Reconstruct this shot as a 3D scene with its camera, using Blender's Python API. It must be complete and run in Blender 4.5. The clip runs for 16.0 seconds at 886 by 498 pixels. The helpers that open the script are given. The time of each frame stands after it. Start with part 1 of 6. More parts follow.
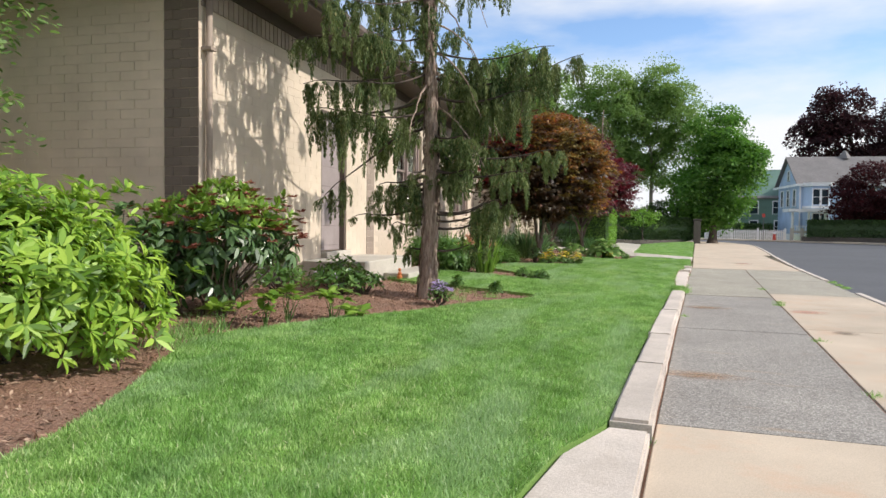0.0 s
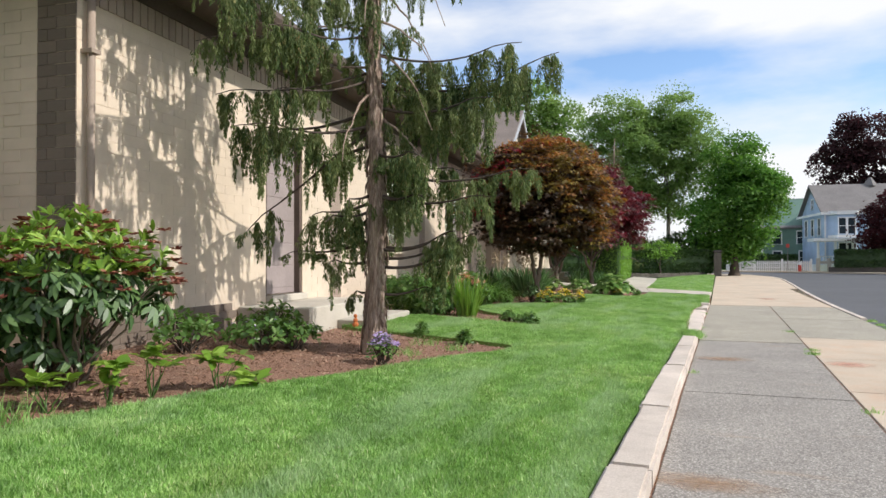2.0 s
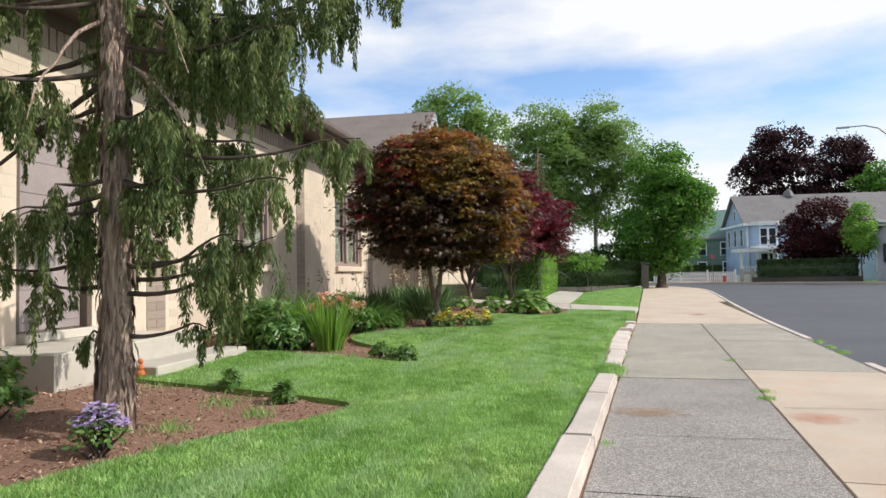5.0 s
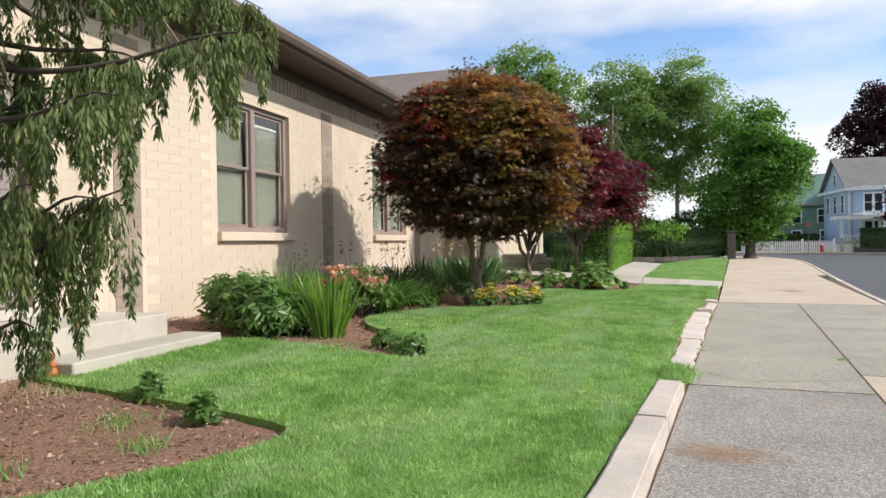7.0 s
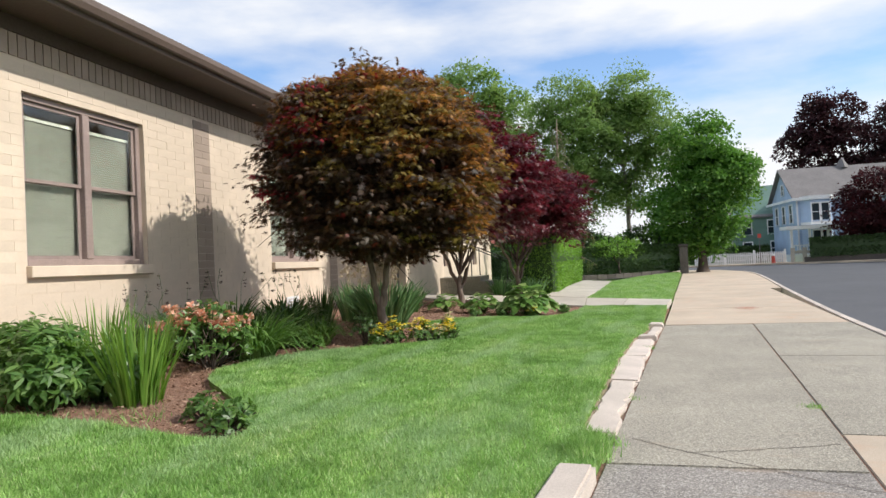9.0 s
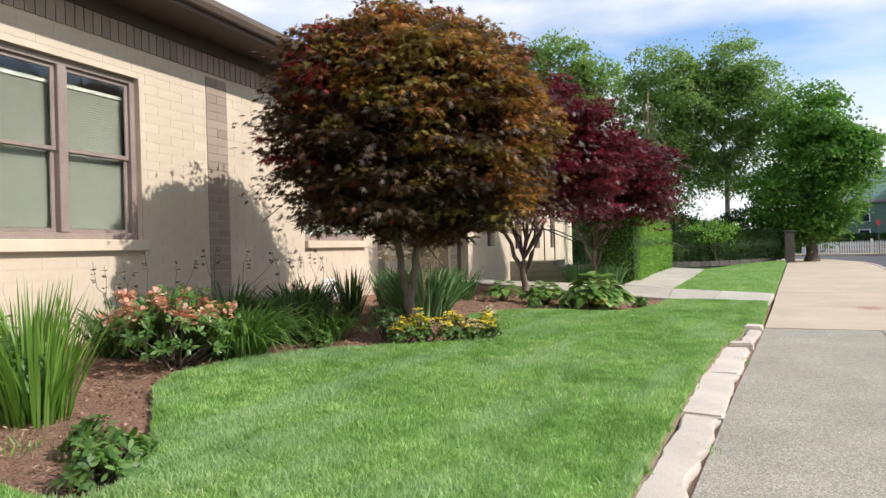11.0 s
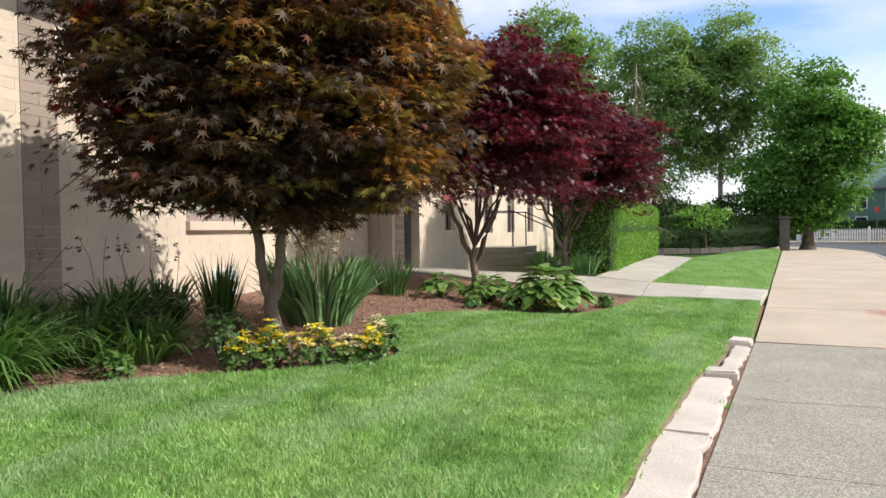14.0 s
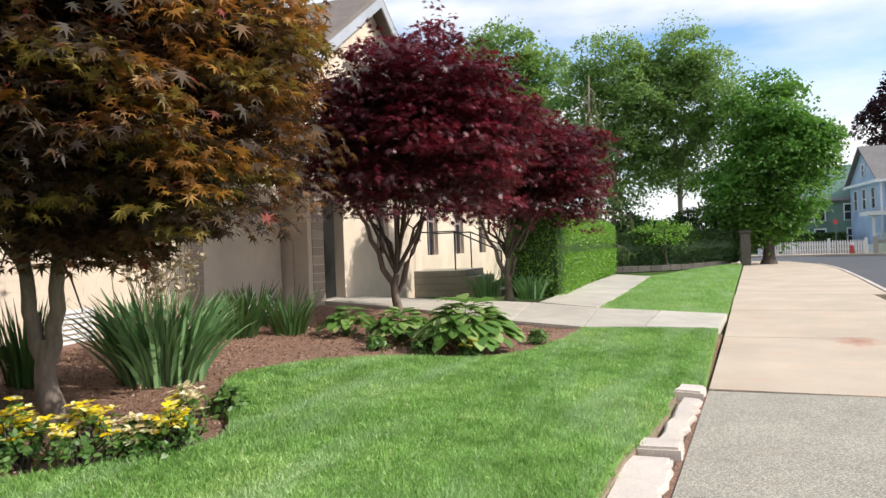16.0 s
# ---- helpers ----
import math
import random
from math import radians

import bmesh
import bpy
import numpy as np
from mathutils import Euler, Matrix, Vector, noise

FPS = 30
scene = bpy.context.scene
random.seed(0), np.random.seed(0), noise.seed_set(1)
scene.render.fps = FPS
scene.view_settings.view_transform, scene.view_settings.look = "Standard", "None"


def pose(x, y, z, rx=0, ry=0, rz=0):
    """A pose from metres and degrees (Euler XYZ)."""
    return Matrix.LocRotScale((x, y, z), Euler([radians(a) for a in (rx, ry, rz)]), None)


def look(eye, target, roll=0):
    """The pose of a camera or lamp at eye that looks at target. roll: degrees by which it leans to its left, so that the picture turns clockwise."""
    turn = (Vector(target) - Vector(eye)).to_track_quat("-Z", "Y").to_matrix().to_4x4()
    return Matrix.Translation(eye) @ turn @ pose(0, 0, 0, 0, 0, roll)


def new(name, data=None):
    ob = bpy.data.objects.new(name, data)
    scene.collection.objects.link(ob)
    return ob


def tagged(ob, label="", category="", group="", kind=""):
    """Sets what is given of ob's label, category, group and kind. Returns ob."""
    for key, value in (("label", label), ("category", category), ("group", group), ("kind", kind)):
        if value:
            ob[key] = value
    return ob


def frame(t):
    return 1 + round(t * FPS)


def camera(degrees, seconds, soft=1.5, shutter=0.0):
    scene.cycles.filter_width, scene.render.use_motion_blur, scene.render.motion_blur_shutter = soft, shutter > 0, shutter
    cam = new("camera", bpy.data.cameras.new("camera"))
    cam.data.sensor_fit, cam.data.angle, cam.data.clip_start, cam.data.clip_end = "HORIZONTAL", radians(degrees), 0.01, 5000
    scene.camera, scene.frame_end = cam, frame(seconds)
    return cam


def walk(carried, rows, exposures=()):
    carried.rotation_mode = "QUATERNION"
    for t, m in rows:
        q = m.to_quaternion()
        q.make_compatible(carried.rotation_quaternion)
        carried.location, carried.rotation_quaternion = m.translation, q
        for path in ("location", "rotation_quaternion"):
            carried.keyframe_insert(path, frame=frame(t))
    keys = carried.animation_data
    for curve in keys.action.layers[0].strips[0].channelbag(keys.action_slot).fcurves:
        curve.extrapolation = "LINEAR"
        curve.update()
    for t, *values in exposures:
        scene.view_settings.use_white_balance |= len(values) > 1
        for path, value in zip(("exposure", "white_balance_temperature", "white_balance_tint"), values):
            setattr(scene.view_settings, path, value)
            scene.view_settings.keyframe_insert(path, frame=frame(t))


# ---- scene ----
cam = camera(66.4, 16.0)
EXPOSURE = 0.0
METRES, EYE, TILT, LEAN, TURN = 14.634, 1.2, 0.0, 0.0, 20.3
ROWS = [
    (0.0, 0.0, 0.0, 0.0, 0.03, -2.15, -0.71),
    (0.5, 0.0173, 0.0311, 0.0015, -3.52, -0.21, -0.3),
    (1.0, 0.0253, 0.0606, -0.0003, -4.49, 1.07, -0.88),
    (1.5, 0.0348, 0.0863, -0.0012, -0.5, 1.04, -0.54),
    (2.0, 0.0531, 0.1155, 0.0015, 1.69, 0.85, 0.15),
    (2.5, 0.063, 0.1441, 0.0013, -1.26, -0.12, -0.94),
    (3.0, 0.0729, 0.1733, 0.0009, -5.09, 0.84, 0.11),
    (3.5, 0.0891, 0.2005, 0.0022, -5.56, 2.29, 0.88),
    (6.0, 0.1444, 0.3494, 0.0022, 2.31, 1.21, 1.04),
    (6.5, 0.1605, 0.3777, 0.0016, 6.37, 0.42, 1.14),
    (7.0, 0.1707, 0.4116, 0.0033, 2.82, -0.47, 0.9),
    (7.5, 0.1885, 0.4452, 0.0032, 1.59, 0.79, 2.02),
    (8.0, 0.2023, 0.4753, 0.0008, 0.45, 0.35, 1.48),
    (8.5, 0.2135, 0.5076, 0.002, -1.81, 0.17, 1.82),
    (9.0, 0.2296, 0.537, 0.0025, -0.44, 1.39, 2.95),
    (11.5, 0.2781, 0.6792, 0.0021, 9.25, 0.03, 1.3),
    (12.0, 0.2885, 0.703, 0.0015, 11.07, 0.65, 1.3),
    (12.5, 0.296, 0.7326, 0.0017, 9.97, -1.27, 0.38),
    (13.0, 0.3095, 0.7616, 0.0027, 7.86, -2.48, 1.01),
    (13.5, 0.3176, 0.7852, 0.0012, 9.23, -1.95, 0.77),
    (14.0, 0.3226, 0.8128, 0.0042, 6.59, -1.46, 0.93),
    (14.5, 0.3349, 0.8408, 0.005, 5.09, -0.3, 0.57),
    (15.0, 0.3423, 0.8647, 0.0026, 7.05, -0.74, 0.58),
    (15.5, 0.3506, 0.8936, 0.0056, 5.6, -1.26, 0.88),
    (16.0, 0.3674, 0.9237, 0.0074, 3.98, 0.17, 2.16),
]
walk(cam, [(t, pose(0, 0, EYE, TILT, LEAN, TURN) @ pose(METRES * x, METRES * y, METRES * z, 90 + pitch, roll, yaw)) for t, x, y, z, yaw, pitch, roll in ROWS],
     exposures=[(0.0, EXPOSURE), (9.0, EXPOSURE), (12.0, EXPOSURE + 0.1), (14.0, EXPOSURE + 0.12), (15.8, EXPOSURE + 0.18), (16.0, EXPOSURE + 0.18)])

# ---- light ----
SUN_EL = 38.0
SUN_AZ = 83.3          # degrees from +y towards +x, square to the building's long wall
world = bpy.data.worlds.new("sky")
scene.world = world
world.use_nodes = True
wt = world.node_tree
bg = wt.nodes["Background"]
sky = wt.nodes.new("ShaderNodeTexSky")
sky.sky_type = "NISHITA"
sky.sun_disc = False
sky.sun_elevation = radians(SUN_EL)
sky.sun_rotation = radians(SUN_AZ)
sky.air_density, sky.dust_density, sky.ozone_density = 1.0, 0.6, 1.5
wtc = wt.nodes.new("ShaderNodeTexCoord")
wmap = wt.nodes.new("ShaderNodeMapping")
wmap.inputs["Scale"].default_value = (1.0, 1.0, 3.2)
wmap.inputs["Location"].default_value = (0.35, 0.2, 0.1)
cl = wt.nodes.new("ShaderNodeTexNoise")
cl.inputs["Scale"].default_value = 2.2
cl.inputs["Detail"].default_value = 8.0
cl.inputs["Roughness"].default_value = 0.52
sep = wt.nodes.new("ShaderNodeSeparateXYZ")
band = wt.nodes.new("ShaderNodeValToRGB")          # cloud cover by height over the horizon
while len(band.color_ramp.elements) < 6:
    band.color_ramp.elements.new(0.5)
for e_, (p_, c_) in zip(band.color_ramp.elements, ((0.0, 0.62), (0.17, 0.56), (0.235, 0.40), (0.27, 0.41), (0.33, 0.60), (0.75, 0.46))):
    e_.position, e_.color = p_, (c_, c_, c_, 1)
east = wt.nodes.new("ShaderNodeMapRange")          # more cloud towards the east
east.inputs["From Min"].default_value, east.inputs["From Max"].default_value = -0.35, 0.15
east.inputs["To Min"].default_value, east.inputs["To Max"].default_value = -0.03, 0.07
cover = wt.nodes.new("ShaderNodeMath")
cover.operation = "ADD"
puff = wt.nodes.new("ShaderNodeMath")
puff.operation = "ADD"
cr_ = wt.nodes.new("ShaderNodeValToRGB")
cr_.color_ramp.elements[0].position, cr_.color_ramp.elements[0].color = 0.44, (0, 0, 0, 1)
cr_.color_ramp.elements[1].position, cr_.color_ramp.elements[1].color = 0.56, (1, 1, 1, 1)
wmix = wt.nodes.new("ShaderNodeMix")
wmix.data_type = "RGBA"
wmix.inputs[7].default_value = (7.0, 7.1, 7.3, 1)
wt.links.new(wtc.outputs["Generated"], wmap.inputs["Vector"])
wt.links.new(wmap.outputs["Vector"], cl.inputs["Vector"])
wt.links.new(wtc.outputs["Generated"], sep.inputs["Vector"])
wt.links.new(sep.outputs["Z"], band.inputs["Fac"])
wt.links.new(sep.outputs["X"], east.inputs["Value"])
wt.links.new(band.outputs["Color"], cover.inputs[0])
wt.links.new(east.outputs["Result"], cover.inputs[1])
wt.links.new(cover.outputs["Value"], puff.inputs[0])
wt.links.new(cl.outputs["Fac"], puff.inputs[1])
half_ = wt.nodes.new("ShaderNodeMath")
half_.operation = "MULTIPLY"
half_.inputs[1].default_value = 0.5
wt.links.new(puff.outputs["Value"], half_.inputs[0])
wt.links.new(half_.outputs["Value"], cr_.inputs["Fac"])
wt.links.new(cr_.outputs["Color"], wmix.inputs[0])
wtint = wt.nodes.new("ShaderNodeMix")
wtint.data_type, wtint.blend_type = "RGBA", "MULTIPLY"
wtint.inputs[0].default_value = 1.0
wtint.inputs[7].default_value = (1.25, 1.35, 1.5, 1)
wt.links.new(sky.outputs["Color"], wtint.inputs[6])
wt.links.new(wtint.outputs[2], wmix.inputs[6])
wt.links.new(wmix.outputs[2], bg.inputs["Color"])
bg.inputs["Strength"].default_value = 0.14
sun = new("sun", bpy.data.lights.new("sun", "SUN"))
sun.data.energy = 4.4
sun.data.angle = radians(0.53)
sun.data.color = (1.0, 0.95, 0.87)
el, az = radians(SUN_EL), radians(SUN_AZ)
sun.matrix_basis = look((40 * math.sin(az) * math.cos(el), 40 * math.cos(az) * math.cos(el), 40 * math.sin(el)), (0, 0, 0))

# ---- materials ----
def nodes_of(name):
    m = bpy.data.materials.new(name)
    m.use_nodes = True
    nt = m.node_tree
    return m, nt, nt.nodes, nt.links, nt.nodes["Principled BSDF"]


def noise_node(nt, scale, detail=4.0, rough=0.6, stretch=None):
    tc = nt.nodes.new("ShaderNodeTexCoord")
    mp = nt.nodes.new("ShaderNodeMapping")
    if stretch:
        mp.inputs["Scale"].default_value = stretch
    nz = nt.nodes.new("ShaderNodeTexNoise")
    nz.inputs["Scale"].default_value = scale
    nz.inputs["Detail"].default_value = detail
    nz.inputs["Roughness"].default_value = rough
    nt.links.new(tc.outputs["Object"], mp.inputs["Vector"])
    nt.links.new(mp.outputs["Vector"], nz.inputs["Vector"])
    return nz


def ramp_node(nt, fac, stops):
    r = nt.nodes.new("ShaderNodeValToRGB")
    el = r.color_ramp.elements
    while len(el) < len(stops):
        el.new(0.5)
    for e, (p, c) in zip(el, stops):
        e.position = p
        e.color = (*c, 1) if len(c) == 3 else c
    nt.links.new(fac, r.inputs["Fac"])
    return r


def mix_node(nt, a, b, fac, kind="MIX"):
    m = nt.nodes.new("ShaderNodeMix")
    m.data_type = "RGBA"
    m.blend_type = kind
    for sock, val in ((m.inputs[6], a), (m.inputs[7], b), (m.inputs[0], fac)):
        if isinstance(val, (int, float)):
            sock.default_value = val
        elif isinstance(val, tuple):
            sock.default_value = (*val, 1)
        else:
            nt.links.new(val, sock)
    return m.outputs[2]


def bump_on(nt, bsdf, height, strength, dist):
    b = nt.nodes.new("ShaderNodeBump")
    b.inputs["Strength"].default_value = strength
    b.inputs["Distance"].default_value = dist
    nt.links.new(height, b.inputs["Height"])
    nt.links.new(b.outputs["Normal"], bsdf.inputs["Normal"])


def surface(name, dark, light, rough=0.8, fine=60.0, coarse=1.5, bump=0.3, dist=0.004, stain=None, stain_amt=0.5, metal=0.0, vary=0.0, stretch=None):
    """A two-scale noisy surface; stain: a third colour in broad patches; vary: change from piece to piece."""
    m, nt, nd, ln, bs = nodes_of(name)
    f = noise_node(nt, fine, 5, 0.65, stretch)
    c = noise_node(nt, coarse, 5, 0.6)
    base = ramp_node(nt, f.outputs["Fac"], [(0.3, dark), (0.7, light)]).outputs["Color"]
    broad = ramp_node(nt, c.outputs["Fac"], [(0.3, (0.82, 0.82, 0.82)), (0.7, (1.1, 1.1, 1.1))]).outputs["Color"]
    col = mix_node(nt, base, broad, 1.0, "MULTIPLY")
    if stain:
        s = noise_node(nt, coarse * 2.3, 6, 0.7)
        sm = ramp_node(nt, s.outputs["Fac"], [(0.52, (0, 0, 0)), (0.72, (stain_amt, stain_amt, stain_amt))]).outputs["Color"]
        col = mix_node(nt, col, stain, sm)
    if vary:
        oi = nd.new("ShaderNodeObjectInfo")
        v = ramp_node(nt, oi.outputs["Random"], [(0, (1 - vary,) * 3), (1, (1 + vary,) * 3)]).outputs["Color"]
        col = mix_node(nt, col, v, 1.0, "MULTIPLY")
    ln.new(col, bs.inputs["Base Color"])
    bs.inputs["Roughness"].default_value = rough
    bs.inputs["Metallic"].default_value = metal
    if bump:
        bump_on(nt, bs, f.outputs["Fac"], bump, dist)
    return m


def leafy(name, stops, rough=0.45, patch=1.2, back=(0.2, 0.4, 0.03), trans=0.35, patchy=None, gloss=0.5):
    """Leaves: colour from leaf to leaf by island, broad patches by place, light through the blade."""
    m, nt, nd, ln, bs = nodes_of(name)
    g = nd.new("ShaderNodeNewGeometry")
    col = ramp_node(nt, g.outputs["Random Per Island"], stops).outputs["Color"]
    if patchy:
        p = noise_node(nt, patch, 3, 0.6)
        pm = ramp_node(nt, p.outputs["Fac"], [(0.42, (0, 0, 0)), (0.62, (0.85, 0.85, 0.85))]).outputs["Color"]
        col = mix_node(nt, col, patchy, pm)
    ln.new(col, bs.inputs["Base Color"])
    bs.inputs["Roughness"].default_value = rough
    bs.inputs["Specular IOR Level"].default_value = gloss
    tr = nd.new("ShaderNodeBsdfTranslucent")
    tcol = mix_node(nt, col, back, 0.55)
    ln.new(tcol, tr.inputs["Color"])
    mx = nd.new("ShaderNodeMixShader")
    mx.inputs["Fac"].default_value = trans
    ln.new(bs.outputs["BSDF"], mx.inputs[1])
    ln.new(tr.outputs["BSDF"], mx.inputs[2])
    ln.new(mx.outputs["Shader"], nd["Material Output"].inputs["Surface"])
    return m


CREAM = surface("cream_paint", (0.63, 0.52, 0.41), (0.70, 0.585, 0.465), 0.75, 90, 0.9, 0.25, 0.003, (0.57, 0.465, 0.36), 0.3, vary=0.012)
TAUPE = surface("taupe_paint", (0.32, 0.25, 0.20), (0.41, 0.325, 0.265), 0.75, 80, 1.2, 0.3, 0.003, vary=0.12)
# darker copy of the taupe; the corner's shade is put into the colour
QUOIN = surface("shaded_taupe_paint", (0.15, 0.115, 0.09), (0.21, 0.165, 0.135), 0.75, 80, 1.2, 0.3, 0.003, vary=0.15)
MORTAR = surface("painted_joint", (0.61, 0.503, 0.396), (0.68, 0.568, 0.45), 0.8, 100, 0.9, 0.2)
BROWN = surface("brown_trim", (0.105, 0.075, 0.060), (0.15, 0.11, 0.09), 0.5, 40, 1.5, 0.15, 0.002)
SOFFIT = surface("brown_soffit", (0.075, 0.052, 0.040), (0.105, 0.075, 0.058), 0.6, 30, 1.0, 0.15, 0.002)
WINFRAME = surface("taupe_window_paint", (0.27, 0.205, 0.185), (0.34, 0.265, 0.24), 0.5, 40, 2.0, 0.1, 0.001)
DOORPAINT = surface("mauve_door_paint", (0.30, 0.25, 0.245), (0.36, 0.30, 0.29), 0.5, 30, 1.5, 0.1, 0.001)
SHINGLE = surface("roof_shingle", (0.15, 0.12, 0.105), (0.24, 0.20, 0.175), 0.9, 25, 1.2, 0.4, 0.01)
CONCRETE = surface("weathered_concrete", (0.42, 0.38, 0.32), (0.56, 0.52, 0.45), 0.85, 140, 1.4, 0.4, 0.004, (0.34, 0.30, 0.25), 0.5, vary=0.06)
STONE = surface("pale_kerb_stone", (0.48, 0.41, 0.35), (0.69, 0.61, 0.54), 0.8, 90, 1.8, 0.5, 0.008, (0.42, 0.35, 0.29), 0.5, vary=0.08)
TANSLAB = surface("tan_concrete", (0.43, 0.35, 0.265), (0.63, 0.52, 0.405), 0.85, 160, 0.7, 0.45, 0.003, (0.56, 0.34, 0.22), 0.55, vary=0.06)
PINKSTONE = surface("worn_pinkish_stone", (0.58, 0.495, 0.435), (0.73, 0.64, 0.57), 0.85, 60, 2.6, 0.7, 0.008, (0.52, 0.42, 0.35), 0.45, vary=0.08)
MULCH = surface("bark_mulch", (0.15, 0.070, 0.044), (0.46, 0.27, 0.185), 0.9, 55, 1.3, 1.0, 0.03, (0.24, 0.17, 0.12), 0.5)
SOIL = surface("lawn_soil", (0.11, 0.20, 0.04), (0.20, 0.34, 0.075), 0.95, 70, 1.0, 0.6, 0.01)
FARGRASS = surface("far_turf", (0.08, 0.15, 0.025), (0.14, 0.25, 0.04), 0.9, 12, 0.3, 0.6, 0.03)
ASPHALT = surface("road_asphalt", (0.060, 0.062, 0.070), (0.105, 0.108, 0.118), 0.75, 260, 0.25, 0.4, 0.004, (0.13, 0.13, 0.135), 0.35)
BARK_CEDAR = surface("shredding_bark", (0.16, 0.09, 0.064), (0.60, 0.46, 0.375), 0.9, 22, 3.0, 1.0, 0.02, stretch=(2.2, 2.2, 0.25))
BARK_MAPLE = surface("smooth_grey_bark", (0.115, 0.085, 0.066), (0.235, 0.18, 0.14), 0.8, 14, 2.5, 0.4, 0.006, stretch=(1.5, 1.5, 0.5))
BARK_DARK = surface("dark_bark", (0.055, 0.040, 0.032), (0.12, 0.09, 0.072), 0.9, 12, 2.0, 0.6, 0.02, stretch=(1.5, 1.5, 0.4))
BARK_PALE = surface("pale_bark", (0.16, 0.14, 0.12), (0.36, 0.33, 0.29), 0.85, 9, 2.0, 0.5, 0.02)
WHITEPAINT = surface("white_paint", (0.70, 0.71, 0.73), (0.80, 0.80, 0.80), 0.6, 20, 1.0, 0.1)
BLUESIDING = surface("blue_siding", (0.34, 0.45, 0.63), (0.42, 0.53, 0.70), 0.7, 20, 0.6, 0.2)
GREENSIDING = surface("green_siding", (0.12, 0.21, 0.17), (0.16, 0.26, 0.21), 0.7, 20, 0.6, 0.2)
GREYSIDING = surface("grey_siding", (0.34, 0.36, 0.40), (0.40, 0.42, 0.46), 0.7, 20, 0.6, 0.2)
GREYROOF = surface("grey_roof", (0.155, 0.145, 0.145), (0.23, 0.215, 0.21), 0.9, 10, 0.7, 0.3, 0.02)
STEEL = surface("galvanised_steel", (0.16, 0.15, 0.14), (0.22, 0.21, 0.20), 0.45, 30, 3.0, 0.1, 0.001, metal=0.6)
YELLOWSIGN = surface("amber_sign_face", (0.85, 0.33, 0.01), (0.95, 0.40, 0.015), 0.4, 20, 2.0, 0.0)
BLACKPAINT = surface("black_paint", (0.012, 0.012, 0.012), (0.02, 0.02, 0.02), 0.4, 20, 2.0, 0.0)
REDPAINT = surface("red_paint", (0.55, 0.06, 0.04), (0.65, 0.09, 0.06), 0.5, 20, 2.0, 0.0)
DARKSTONE = surface("dark_wall_stone", (0.06, 0.052, 0.045), (0.14, 0.12, 0.105), 0.9, 18, 2.0, 0.8, 0.02, vary=0.2)
TERRACOTTA = surface("orange_glaze", (0.45, 0.12, 0.03), (0.6, 0.18, 0.05), 0.5, 40, 6.0, 0.2)


def pebble_paving(name="exposed_aggregate", size=95, low=0.19, high=0.42, gap_tone=0.64, warm=1.0, stain=(0.36, 0.25, 0.16)):
    m, nt, nd, ln, bs = nodes_of(name)
    tc = nd.new("ShaderNodeTexCoord")
    v = nd.new("ShaderNodeTexVoronoi")
    v.inputs["Scale"].default_value = size
    ln.new(tc.outputs["Object"], v.inputs["Vector"])
    peb = ramp_node(nt, v.outputs["Color"], [(0.15, (low, low * 0.965, low * 0.94 / warm)), (0.5, ((low + high) * 0.46, (low + high) * 0.445, (low + high) * 0.425 / warm)), (0.9, (high, high * 0.977, high * 0.93 / warm))]).outputs["Color"]
    gap = ramp_node(nt, v.outputs["Distance"], [(0.25, (1, 1, 1)), (0.6, (gap_tone, gap_tone * 0.98, gap_tone * 0.95))]).outputs["Color"]
    col = mix_node(nt, peb, gap, 1.0, "MULTIPLY")
    c = noise_node(nt, 1.1, 5, 0.6)
    broad = ramp_node(nt, c.outputs["Fac"], [(0.3, (1.07, 1.02, 0.98)), (0.7, (1.43, 1.37, 1.31))]).outputs["Color"]
    col = mix_node(nt, col, broad, 1.0, "MULTIPLY")
    s = noise_node(nt, 1.6, 4, 0.6, (0.5, 2.2, 1))
    sm = ramp_node(nt, s.outputs["Fac"], [(0.62, (0, 0, 0)), (0.76, (0.55, 0.55, 0.55))]).outputs["Color"]
    col = mix_node(nt, col, stain, sm)
    ln.new(col, bs.inputs["Base Color"])
    bs.inputs["Roughness"].default_value = 0.85
    bump_on(nt, bs, v.outputs["Distance"], 0.5, 0.004)
    return m


PEBBLE = pebble_paving()
GREYSLAB = pebble_paving("grey_concrete", 120, 0.21, 0.48, 0.72, 1.10, (0.40, 0.31, 0.22))


def clear_glass():
    m, nt, nd, ln, bs = nodes_of("window_glass")
    bs.inputs["Base Color"].default_value = (0.9, 0.95, 0.95, 1)
    bs.inputs["Roughness"].default_value = 0.02
    bs.inputs["Transmission Weight"].default_value = 1.0
    bs.inputs["IOR"].default_value = 1.5
    return m


GLASS = clear_glass()


def dark_glass():
    m, nt, nd, ln, bs = nodes_of("dark_window_glass")
    bs.inputs["Base Color"].default_value = (0.03, 0.04, 0.05, 1)
    bs.inputs["Roughness"].default_value = 0.05
    return m


DARKGLASS = dark_glass()
BLIND = surface("pale_blind", (0.34, 0.345, 0.285), (0.40, 0.405, 0.34), 0.8, 15, 0.2, 0.1, 0.001)



